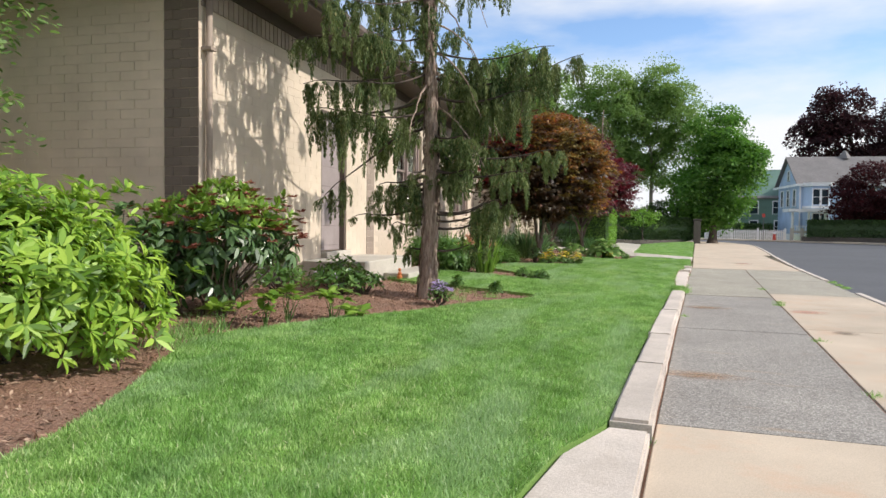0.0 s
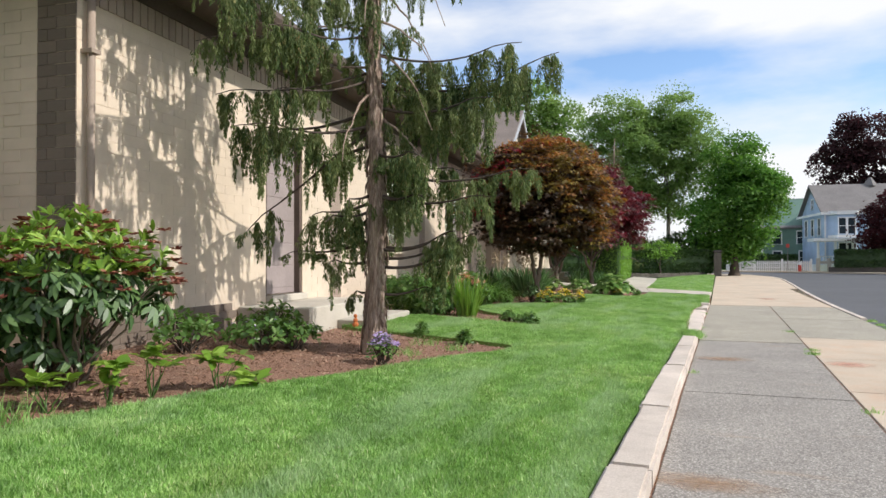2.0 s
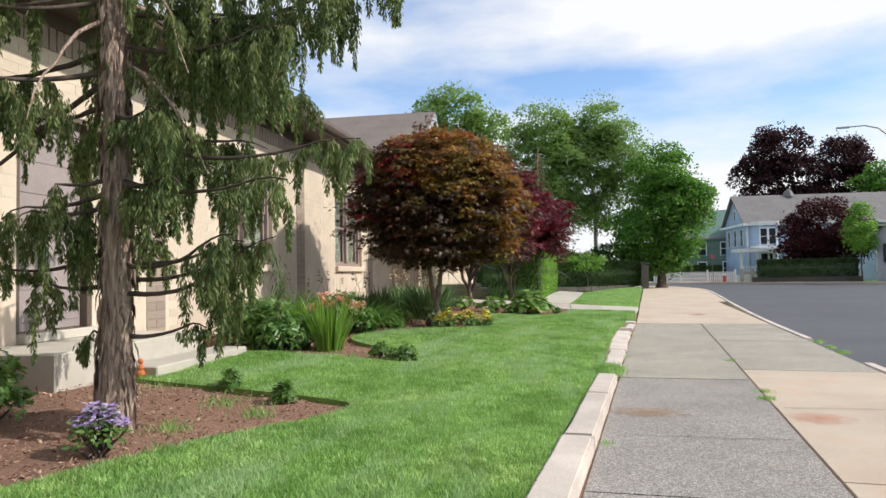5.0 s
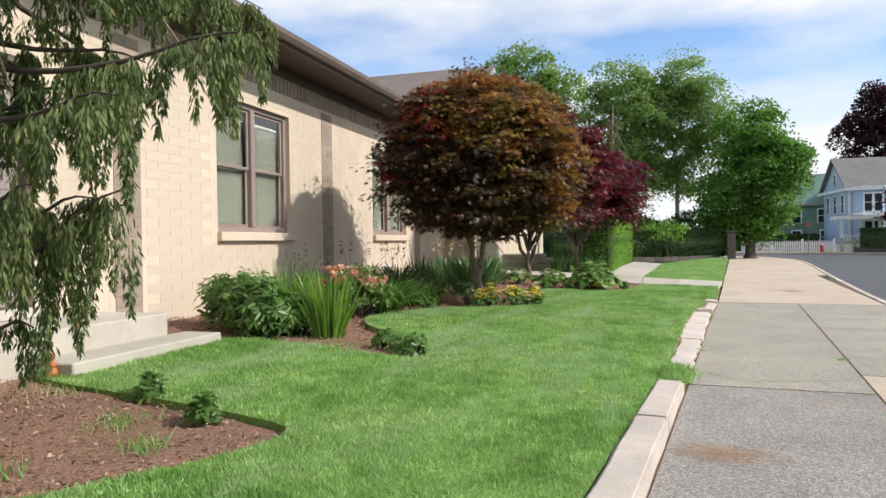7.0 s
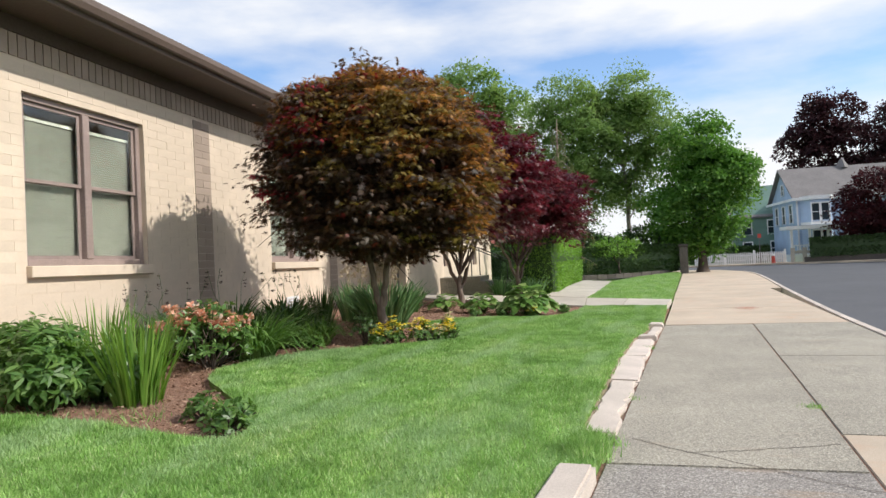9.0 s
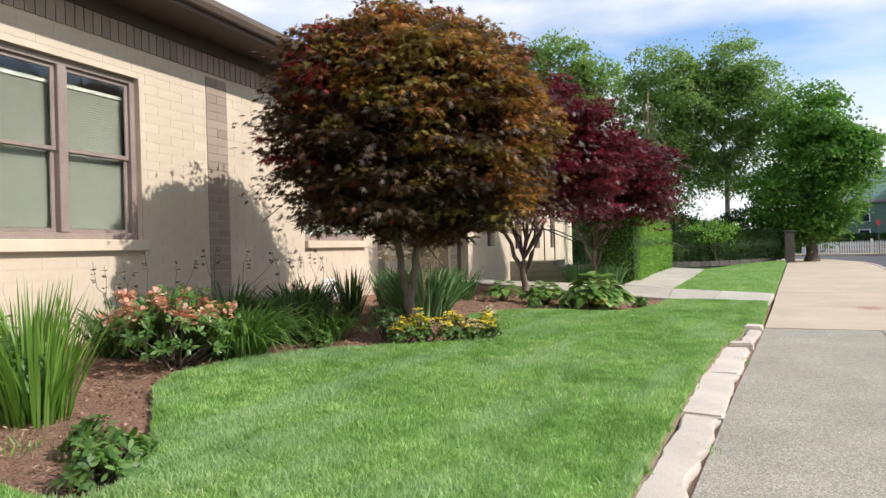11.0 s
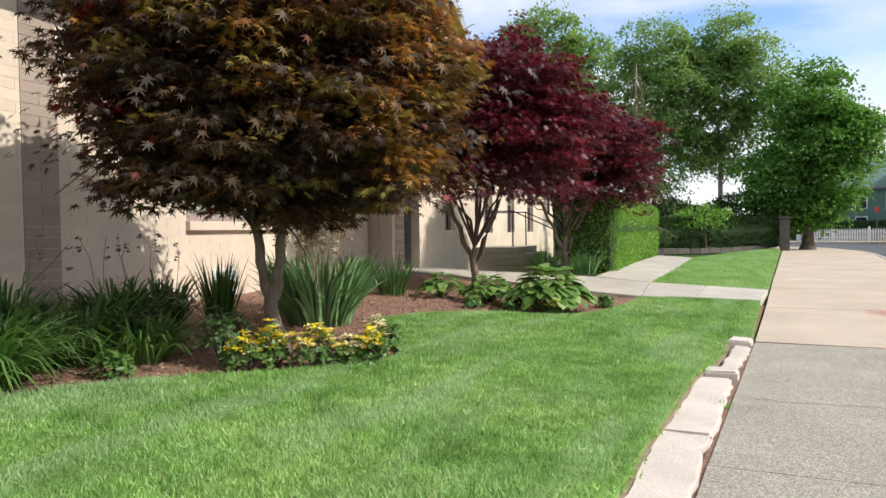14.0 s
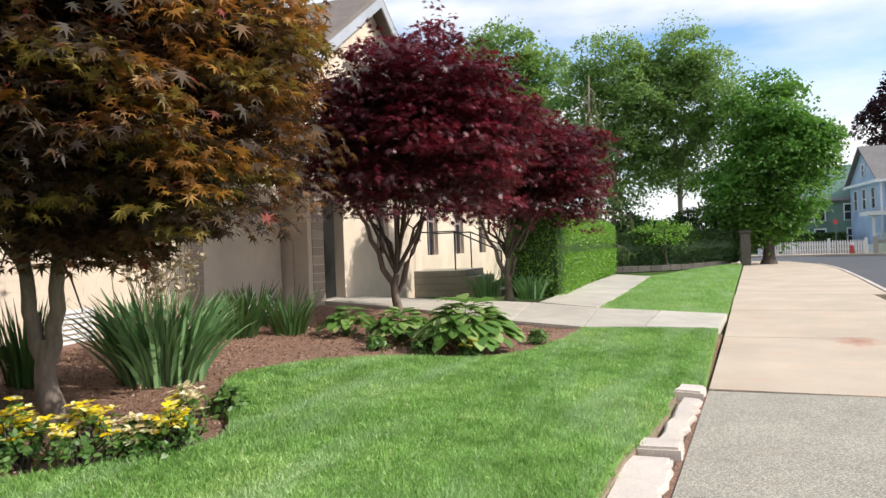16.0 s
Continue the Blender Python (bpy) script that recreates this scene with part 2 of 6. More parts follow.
def lawn_blades():
    m, nt, nd, ln, bs = nodes_of("lawn_blades")
    ge = nd.new("ShaderNodeNewGeometry")
    col = ramp_node(nt, ge.outputs["Random Per Island"], [(0, (0.14, 0.275, 0.072)), (0.5, (0.262, 0.455, 0.132)), (0.92, (0.40, 0.595, 0.235)), (1, (0.62, 0.64, 0.43))]).outputs["Color"]
    broad = noise_node(nt, 0.8, 4, 0.62)
    col = mix_node(nt, col, ramp_node(nt, broad.outputs["Fac"], [(0.3, (0.66, 0.76, 0.56)), (0.5, (1.04, 1.06, 0.98)), (0.72, (1.42, 1.18, 1.25))]).outputs["Color"], 1.0, "MULTIPLY")
    mid = noise_node(nt, 6.0, 3, 0.6)
    col = mix_node(nt, col, ramp_node(nt, mid.outputs["Fac"], [(0.3, (0.58, 0.66, 0.55)), (0.7, (1.38, 1.3, 1.4))]).outputs["Color"], 1.0, "MULTIPLY")
    # pale mowing streaks: the sheen on the turf is put into the blade colour
    mow_sheen = noise_node(nt, 1.0, 3, 0.55, (2.3, 0.5, 1.0))
    pale = ramp_node(nt, mow_sheen.outputs["Fac"], [(0.48, (0, 0, 0)), (0.64, (0.68, 0.68, 0.68))]).outputs["Color"]
    col = mix_node(nt, col, (0.42, 0.56, 0.33), pale)
    clump = noise_node(nt, 2.4, 5, 0.65)
    col = mix_node(nt, col, ramp_node(nt, clump.outputs["Fac"], [(0.34, (0.72, 0.78, 0.68)), (0.5, (1.0, 1.0, 1.0)), (0.68, (1.18, 1.12, 1.15))]).outputs["Color"], 1.0, "MULTIPLY")
    ln.new(col, bs.inputs["Base Color"])
    bs.inputs["Roughness"].default_value = 0.45
    tr = nd.new("ShaderNodeBsdfTranslucent")
    ln.new(mix_node(nt, col, (0.42, 0.68, 0.14), 0.4), tr.inputs["Color"])
    mx = nd.new("ShaderNodeMixShader")
    mx.inputs["Fac"].default_value = 0.42
    ln.new(bs.outputs["BSDF"], mx.inputs[1])
    ln.new(tr.outputs["BSDF"], mx.inputs[2])
    ln.new(mx.outputs["Shader"], nd["Material Output"].inputs["Surface"])
    return m


LAWNBLADE = lawn_blades()
CEDARLEAF = leafy("cedar_sprays", [(0, (0.028, 0.052, 0.022)), (0.5, (0.085, 0.135, 0.055)), (0.9, (0.24, 0.30, 0.11)), (1, (0.32, 0.19, 0.09))],
                  0.6, 2.2, (0.22, 0.33, 0.08), 0.36, (0.19, 0.22, 0.085), 0.25)
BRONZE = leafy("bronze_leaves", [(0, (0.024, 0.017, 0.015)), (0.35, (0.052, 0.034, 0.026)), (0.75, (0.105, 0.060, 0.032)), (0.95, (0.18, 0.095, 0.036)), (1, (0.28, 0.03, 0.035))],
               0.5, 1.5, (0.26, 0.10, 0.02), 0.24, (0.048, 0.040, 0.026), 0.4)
# orange and olive: young leaves that also carry the crown's lit side as colour
FLAME = leafy("sunlit_young_orange_leaves", [(0, (0.16, 0.07, 0.022)), (0.5, (0.31, 0.13, 0.028)), (1, (0.42, 0.22, 0.045))], 0.5, 2.0, (0.5, 0.2, 0.03), 0.36)
OLIVEGOLD = leafy("sunlit_young_olive_leaves", [(0, (0.11, 0.08, 0.025)), (0.5, (0.20, 0.15, 0.04)), (1, (0.32, 0.24, 0.065))], 0.5, 2.0, (0.42, 0.27, 0.03), 0.36)
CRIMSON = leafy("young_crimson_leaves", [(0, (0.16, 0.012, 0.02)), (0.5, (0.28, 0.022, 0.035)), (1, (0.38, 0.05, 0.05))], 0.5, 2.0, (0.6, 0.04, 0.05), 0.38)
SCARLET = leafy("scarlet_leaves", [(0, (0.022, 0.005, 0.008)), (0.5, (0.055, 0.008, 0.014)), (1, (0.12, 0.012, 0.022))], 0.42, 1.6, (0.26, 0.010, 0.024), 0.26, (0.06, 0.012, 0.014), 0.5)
# brighter copy of the scarlet for the sunlit side of the red maples
SUNLITRED = leafy("sunlit_red_leaves", [(0, (0.07, 0.008, 0.016)), (0.6, (0.14, 0.012, 0.026)), (1, (0.21, 0.025, 0.04))], 0.45, 1.6, (0.4, 0.02, 0.035), 0.28)
PLUM = leafy("plum_leaves", [(0, (0.022, 0.008, 0.010)), (0.6, (0.055, 0.013, 0.017)), (1, (0.10, 0.025, 0.028))], 0.6, 0.3, (0.14, 0.018, 0.02), 0.25, None, 0.15)
MAROON = leafy("maroon_leaves", [(0, (0.022, 0.012, 0.015)), (0.6, (0.045, 0.020, 0.024)), (1, (0.085, 0.03, 0.034))], 0.5, 0.3, (0.10, 0.025, 0.03), 0.22, None, 0.15)
GREENLEAF = leafy("broad_leaves", [(0, (0.030, 0.078, 0.016)), (0.5, (0.075, 0.165, 0.028)), (1, (0.17, 0.31, 0.05))], 0.5, 0.35, (0.24, 0.52, 0.06), 0.38, (0.10, 0.24, 0.04), 0.35)
OLIVELEAF = leafy("light_tree_leaves", [(0, (0.10, 0.18, 0.05)), (0.5, (0.19, 0.31, 0.085)), (1, (0.33, 0.46, 0.145))], 0.5, 0.3, (0.35, 0.52, 0.11), 0.47, (0.15, 0.26, 0.085), 0.35)
HEDGELEAF = leafy("hedge_leaves", [(0, (0.09, 0.20, 0.025)), (0.5, (0.17, 0.35, 0.045)), (1, (0.28, 0.50, 0.08))], 0.5, 2.0, (0.3, 0.55, 0.05), 0.35)
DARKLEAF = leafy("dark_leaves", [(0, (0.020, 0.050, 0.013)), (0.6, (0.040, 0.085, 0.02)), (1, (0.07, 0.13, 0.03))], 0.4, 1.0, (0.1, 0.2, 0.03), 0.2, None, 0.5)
RHODOLEAF = leafy("fresh_shrub_leaves", [(0, (0.10, 0.20, 0.03)), (0.5, (0.20, 0.35, 0.045)), (1, (0.36, 0.52, 0.10))], 0.35, 2.0, (0.4, 0.6, 0.06), 0.35, None, 0.55)
OLDLEAF = leafy("old_shrub_leaves", [(0, (0.04, 0.085, 0.026)), (0.6, (0.08, 0.155, 0.045)), (1, (0.16, 0.25, 0.09))], 0.35, 2.0, (0.1, 0.2, 0.03), 0.2, None, 0.55)
SPENT = leafy("spent_blooms", [(0, (0.12, 0.030, 0.02)), (0.6, (0.24, 0.07, 0.045)), (1, (0.36, 0.17, 0.10))], 0.7, 2.0, (0.4, 0.08, 0.04), 0.2)
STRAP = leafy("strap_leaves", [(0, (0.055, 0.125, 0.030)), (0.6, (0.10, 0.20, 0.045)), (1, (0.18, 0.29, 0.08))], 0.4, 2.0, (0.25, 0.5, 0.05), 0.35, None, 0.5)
# strap leaves again, darkened: shade near the wall is put into the colour
SHADESTRAP = leafy("shaded_strap_leaves", [(0, (0.030, 0.075, 0.022)), (0.6, (0.055, 0.12, 0.03)), (1, (0.11, 0.19, 0.05))], 0.4, 2.0, (0.15, 0.32, 0.04), 0.28, None, 0.5)
LIMESTRAP = leafy("lime_strap_leaves", [(0, (0.08, 0.17, 0.030)), (0.6, (0.14, 0.27, 0.045)), (1, (0.23, 0.37, 0.08))], 0.4, 2.0, (0.35, 0.6, 0.05), 0.4, None, 0.5)
BLUESTRAP = leafy("blue_green_strap_leaves", [(0, (0.09, 0.18, 0.075)), (0.6, (0.17, 0.31, 0.13)), (1, (0.29, 0.44, 0.19))], 0.4, 2.0, (0.15, 0.35, 0.08), 0.3, None, 0.5)
HOSTALEAF = leafy("hosta_leaves", [(0, (0.10, 0.21, 0.05)), (0.6, (0.17, 0.31, 0.065)), (1, (0.38, 0.48, 0.18))], 0.4, 2.0, (0.25, 0.45, 0.06), 0.3, None, 0.5)
PEACH = leafy("peach_petals", [(0, (0.66, 0.27, 0.17)), (0.5, (0.78, 0.46, 0.32)), (1, (0.84, 0.68, 0.55))], 0.6, 2.0, (0.8, 0.35, 0.2), 0.3)
CREAMPETAL = leafy("cream_petals", [(0, (0.80, 0.62, 0.30)), (0.5, (0.86, 0.78, 0.52)), (1, (0.88, 0.86, 0.76))], 0.6, 2.0, (0.9, 0.8, 0.4), 0.3)
YELLOW = leafy("yellow_petals", [(0, (0.86, 0.64, 0.012)), (0.6, (0.93, 0.79, 0.03)), (0.8, (0.9, 0.84, 0.35)), (1, (0.87, 0.85, 0.68))], 0.6, 2.0, (0.9, 0.7, 0.05), 0.3)
VIOLET = leafy("violet_petals", [(0, (0.35, 0.22, 0.55)), (0.5, (0.55, 0.42, 0.72)), (1, (0.80, 0.75, 0.85))], 0.6, 2.0, (0.5, 0.3, 0.7), 0.3)
BUFF = leafy("dry_seed_heads", [(0, (0.40, 0.30, 0.19)), (1, (0.66, 0.56, 0.42))], 0.8, 2.0, (0.5, 0.4, 0.2), 0.2)
CHIP = leafy("bark_chips", [(0, (0.10, 0.048, 0.03)), (0.5, (0.27, 0.15, 0.10)), (1, (0.52, 0.37, 0.27))], 0.9, 2.0, (0.2, 0.1, 0.05), 0.02, None, 0.2)

# ---- mesh helpers ----
rng = np.random.default_rng(7)


def poly_mesh(name, V, sides):
    """A mesh of loose polygons of the same number of corners, from an array (count, sides, 3)."""
    V = np.asarray(V, dtype=np.float32).reshape(-1, 3)
    n = len(V)
    me = bpy.data.meshes.new(name)
    me.vertices.add(n)
    me.vertices.foreach_set("co", V.ravel())
    me.loops.add(n)
    me.loops.foreach_set("vertex_index", np.arange(n, dtype=np.int32))
    me.polygons.add(n // sides)
    me.polygons.foreach_set("loop_start", np.arange(0, n, sides, dtype=np.int32))
    me.update(calc_edges=True)
    return me


def index_mesh(name, V, F):
    """A mesh from vertices and faces of one size that share corners."""
    V = np.asarray(V, dtype=np.float32)
    F = np.asarray(F, dtype=np.int32)
    me = bpy.data.meshes.new(name)
    me.vertices.add(len(V))
    me.vertices.foreach_set("co", V.ravel())
    me.loops.add(F.size)
    me.loops.foreach_set("vertex_index", F.ravel())
    me.polygons.add(len(F))
    me.polygons.foreach_set("loop_start", np.arange(0, F.size, F.shape[1], dtype=np.int32))
    me.update(calc_edges=True)
    return me


def link_mesh(name, me, material, parent=None, label="", smooth=False):
    me.materials.append(material)
    if smooth:
        me.polygons.foreach_set("use_smooth", np.ones(len(me.polygons), dtype=bool))
    ob = new(name, me)
    if parent:
        ob.parent = parent
    if label:
        ob["label"] = label
    return ob


def part(name, bm, material, parent=None, label="", smooth=False):
    me = bpy.data.meshes.new(name)
    bm.to_mesh(me)
    bm.free()
    return link_mesh(name, me, material, parent, label, smooth)


def thing(name, place, label, category, group="", kind="", turn=0.0):
    ob = new(name)
    ob.matrix_basis = pose(*place, 0, 0, turn)
    ob.empty_display_size = 0.1
    return tagged(ob, label, category, group, kind)


def box(bm, x0, x1, y0, y1, z0, z1, bevel=0.0):
    r = bmesh.ops.create_cube(bm, size=1.0)
    for v in r["verts"]:
        v.co = Vector(((x0 + x1) / 2 + v.co.x * (x1 - x0), (y0 + y1) / 2 + v.co.y * (y1 - y0), (z0 + z1) / 2 + v.co.z * (z1 - z0)))
    if bevel:
        es = list({e for v in r["verts"] for e in v.link_edges})
        bmesh.ops.bevel(bm, geom=es, offset=bevel, segments=1, affect="EDGES")
    return r["verts"]


def boxes(*items, bevel=0.0):
    bm = bmesh.new()
    for it in items:
        box(bm, *it, bevel=bevel)
    return bm


def prism(pts, z0, z1, bevel=0.0):
    """An upright prism over a flat outline; z0 and z1 may be functions of x."""
    bm = bmesh.new()
    lo = [bm.verts.new((x, y, z0(x) if callable(z0) else z0)) for x, y in pts]
    hi = [bm.verts.new((x, y, z1(x) if callable(z1) else z1)) for x, y in pts]
    n = len(pts)
    bm.faces.new(hi)
    bm.faces.new(list(reversed(lo)))
    for i in range(n):
        bm.faces.new((lo[i], lo[(i + 1) % n], hi[(i + 1) % n], hi[i]))
    bmesh.ops.recalc_face_normals(bm, faces=bm.faces)
    if bevel:
        es = [e for e in bm.edges if e.verts[0] in hi and e.verts[1] in hi]
        bmesh.ops.bevel(bm, geom=es, offset=bevel, segments=2, affect="EDGES")
    return bm


def tubes(paths, sides=7):
    """Tapered round limbs: a list of (points, radii), as vertices and quads."""
    Vs, Fs, base = [], [], 0
    for pts, rad in paths:
        pts = np.asarray(pts, float)
        rad = np.asarray(rad, float)
        d = np.gradient(pts, axis=0)
        d /= np.linalg.norm(d, axis=1)[:, None] + 1e-9
        ref = np.where(np.abs(d[:, 2:3]) > 0.9, np.array([[1.0, 0, 0]]), np.array([[0, 0, 1.0]]))
        a = np.cross(d, ref)
        a /= np.linalg.norm(a, axis=1)[:, None] + 1e-9
        b = np.cross(d, a)
        an = np.linspace(0, 2 * np.pi, sides, endpoint=False)
        ring = pts[:, None] + rad[:, None, None] * (a[:, None] * np.cos(an)[None, :, None] + b[:, None] * np.sin(an)[None, :, None])
        Vs.append(ring.reshape(-1, 3))
        i = np.arange(len(pts) - 1)[:, None] * sides
        j = np.arange(sides)[None]
        k = (j + 1) % sides
        Fs.append((np.stack([i + j, i + k, i + k + sides, i + j + sides], -1) + base).reshape(-1, 4))
        base += len(pts) * sides
    return np.concatenate(Vs), np.concatenate(Fs)


def unit(a):
    return a / (np.linalg.norm(a, axis=-1, keepdims=True) + 1e-9)


SHAPES = {
    "diamond": [(0, 0, 0), (0.5, 0.45, 0.06), (0, 1, -0.05), (-0.5, 0.45, 0.06)],
    "oval": [(0, 0, 0), (0.36, 0.2, 0.05), (0.5, 0.5, 0.08), (0.33, 0.8, 0.03), (0, 1, -0.08), (-0.33, 0.8, 0.03), (-0.5, 0.5, 0.08), (-0.36, 0.2, 0.05)],
    "palm": [(0, 0, 0), (0.40, 0.05, -0.03), (0.14, 0.22, 0.02), (0.60, 0.50, -0.07), (0.13, 0.42, 0.02), (0, 1, -0.14), (-0.13, 0.42, 0.02), (-0.60, 0.50, -0.07), (-0.14, 0.22, 0.02), (-0.40, 0.05, -0.03)],
    "star": [(0, 0, 0), (0.34, -0.06, -0.06), (0.12, 0.17, 0.02), (0.60, 0.30, -0.10), (0.13, 0.34, 0.02), (0.42, 0.76, -0.12), (0.09, 0.5, 0.02), (0, 1, -0.16),
             (-0.09, 0.5, 0.02), (-0.42, 0.76, -0.12), (-0.13, 0.34, 0.02), (-0.60, 0.30, -0.10), (-0.12, 0.17, 0.02), (-0.34, -0.06, -0.06)],
    "blade": [(-0.5, 0, 0), (0.5, 0, 0), (0, 1, 0)],
}


def leaves(pos, along, facing, length, width, shape):
    """Loose leaves at pos, pointing along, their faces towards facing."""
    s = np.array(SHAPES[shape])
    y = unit(along)
    x = unit(np.cross(y, facing))
    z = np.cross(x, y)
    L = np.broadcast_to(np.asarray(length, float), len(pos))[:, None, None]
    W = np.broadcast_to(np.asarray(width, float), len(pos))[:, None, None]
    return pos[:, None] + x[:, None] * s[None, :, 0:1] * W + y[:, None] * s[None, :, 1:2] * L + z[:, None] * s[None, :, 2:3] * L


def rand_dirs(n):
    return unit(rng.normal(size=(n, 3)))


def leaf_part(name, V, material, parent, label=""):
    return link_mesh(name, poly_mesh(name, V, V.shape[1]), material, parent, label)


UP = np.array([[0, 0, 1.0]])


# ---- the building's own frame: u along its wall, v out of it ----
BUILDING = pose(-4.718, -0.504, 0, 0, 0, 6.1) @ pose(0, 0, 0, 0, 0, 0)


def at_wall(u, v, z):
    return BUILDING @ Vector((v, u, z))


GROUND_A, GROUND_B = 0.06, 0.055


def rise(x):
    """Height of the lawn, which climbs from the kerb to the building."""
    return GROUND_A + GROUND_B * max(0.0, -x)


def spline(pts, per=6, closed=False):
    """A smooth line through points."""
    P = [Vector(p) for p in pts]
    out = []
    for i in range(len(P) - 1):
        a, b, c, d = P[max(i - 1, 0)], P[i], P[i + 1], P[min(i + 2, len(P) - 1)]
        for k in range(per):
            t = k / per
            q = 0.5 * (2 * b + (c - a) * t + (2 * a - 5 * b + 4 * c - d) * t * t + (3 * b - a - 3 * c + d) * t ** 3)
            out.append((q.x, q.y))
    out.append((P[-1].x, P[-1].y))
    return out


# ---- ground, road, pavement ----
def sheet(name, pts, z, material, label, category):
    bm = bmesh.new()
    bm.faces.new([bm.verts.new((x, y, z)) for x, y in pts])
    ob = part(name, bm, material)
    return tagged(ob, label, category, kind="structure")


sheet("ground", [(-400, -120), (400, -120), (400, 600), (-400, 600)], -0.16, FARGRASS, "flat grassy ground that reaches the horizon", "ground")
far_kerb = [(60, 22), (34, 46), (24, 55.5), (18.3, 61.0), (12, 67), (6, 71), (0.5, 73.5), (-8, 75)]
sheet("road", [(2.9, -60), (60, -60)] + far_kerb + [(-6, 66), (0.2, 60.5), (2.5, 57), (3.55, 52), (3.75, 45), (3.4, 36), (3.05, 27), (2.9, 18)], -0.12, ASPHALT,
      "dark grey worn asphalt street", "road")
far_side = tagged(part("pavement_far", prism(far_kerb + [(-8, 78), (0.5, 76.5), (8, 74), (14, 70), (20, 64), (26, 58), (36, 48.5), (62, 25)], -0.15, 0.0), TANSLAB),
                  "pale concrete pavement across the street", "pavement", kind="structure")

pavement = thing("pavement", (0, 0, 0), "concrete pavement of tan, pebbled and grey slabs with a long crack", "pavement", kind="structure")


def slab(x0, x1, y0, y1, mat, skew=0.0):
    w = 0.006
    xa, xb = (crack_at(y0), crack_at(y1)) if x0 == CRACK else (edge_at(y0), edge_at(y1))
    xc, xd = (crack_at(y0), crack_at(y1)) if x1 == CRACK else (x1, x1)
    pts = [(xa + w, y0 + w), (xc - w, y0 + w + skew), (xd - w, y1 - w + skew), (xb + w, y1 - w)]
    return part("slab", prism(pts, -0.13, 0.0 + rng.uniform(-0.003, 0.003), 0.006), mat, pavement)


EDGE, CRACK, KERB = -0.075, 1.27, 2.82
crack_at = lambda y: 1.155 + 0.0112 * y


def edge_at(y):
    """The garden side of the pavement, which is not quite straight."""
    return float(np.interp(y, [3.0, 8.0, 12.5, 14.5, 18.0, 20.9, 25.0], [-0.195, -0.168, -0.115, -0.088, -0.085, -0.02, 0.005]))



for y0, y1, mat in ((-6, -2.6, TANSLAB), (-2.6, 0.8, TANSLAB), (0.8, 4.28, TANSLAB), (4.28, 8.5, PEBBLE), (8.5, 12.7, PEBBLE), (12.7, 16.6, GREYSLAB), (16.6, 20.9, GREYSLAB)):
    slab(EDGE, CRACK, y0, y1, mat, 0.06)
for y0, y1, mat in ((-6, -0.6, TANSLAB), (-0.6, 4.3, TANSLAB), (4.3, 9.0, TANSLAB), (9.0, 13.6, TANSLAB), (13.6, 17.2, GREYSLAB), (17.2, 20.96, GREYSLAB)):
    slab(CRACK, KERB, y0, y1, mat, 0.0)
for y0, y1 in ((20.96, 24.5), (24.5, 28.2), (28.2, 32)):
    slab(EDGE, KERB, y0, y1, TANSLAB, 0.0)
part("slab", prism([(EDGE + 0.1, 32.01), (3.12, 32.01), (3.45, 40), (3.62, 47), (3.4, 52), (2.4, 57), (0.1, 60), (-3, 61), (-3, 55), (0.1, 52)], -0.13, 0.0, 0.006), TANSLAB, pavement)
part("edge_filler", prism([(edge_at(y) - 0.02, y) for y in (-6, 8, 12.5, 14.5, 18, 20.9)] + [(edge_at(y) + 0.02, y) for y in (20.9, 18, 14.5, 12.5, 8, -6)], -0.1, -0.012), MULCH, pavement)
part("crack_filler", prism([(crack_at(-6) - 0.012, -6), (crack_at(-6) + 0.012, -6), (crack_at(20.9) + 0.012, 20.9), (crack_at(20.9) - 0.012, 20.9)], -0.1, -0.01), MULCH, pavement)
for y0, x0, x1, slope in ((13.3, 0.0, 1.28, -0.55), (13.0, 0.35, 1.25, 0.32), (9.9, 0.1, 1.2, 0.1), (18.2, 0.05, 1.3, 0.06), (11.2, 1.35, 2.7, 0.1)):
    xs = np.linspace(x0, x1, 22)
    ys = y0 + slope * (xs - x0) + np.cumsum(rng.normal(0, 0.012, 22))
    V = np.concatenate([np.column_stack([xs, ys - 0.004, np.full(22, 0.0042)]), np.column_stack([xs, ys + 0.004, np.full(22, 0.0042)])])
    link_mesh("crack", index_mesh("crack", V, [[i, i + 1, i + 23, i + 22] for i in range(21)]), BARK_DARK, pavement)


def stain_mat(name, colour, strength):
    """A thin film of rust or grime whose ragged edge fades out."""
    m, nt, nd, ln, bs = nodes_of(name)
    bs.inputs["Base Color"].default_value = (*colour, 1)
    bs.inputs["Roughness"].default_value = 0.9
    tc = nd.new("ShaderNodeTexCoord")
    far = nd.new("ShaderNodeVectorMath")
    far.operation = "LENGTH"
    ln.new(tc.outputs["Object"], far.inputs[0])
    nz = noise_node(nt, 5.0, 6, 0.7)
    add = nd.new("ShaderNodeMath")
    add.operation = "ADD"
    ln.new(far.outputs["Value"], add.inputs[0])
    ln.new(nz.outputs["Fac"], add.inputs[1])
    fac = ramp_node(nt, add.outputs["Value"], [(0.45, (strength,) * 3), (1.0, (0, 0, 0))])
    clear_ = nd.new("ShaderNodeBsdfTransparent")
    mx = nd.new("ShaderNodeMixShader")
    ln.new(fac.outputs["Color"], mx.inputs["Fac"])
    ln.new(clear_.outputs["BSDF"], mx.inputs[1])
    ln.new(bs.outputs["BSDF"], mx.inputs[2])
    ln.new(mx.outputs["Shader"], nd["Material Output"].inputs["Surface"])
    return m


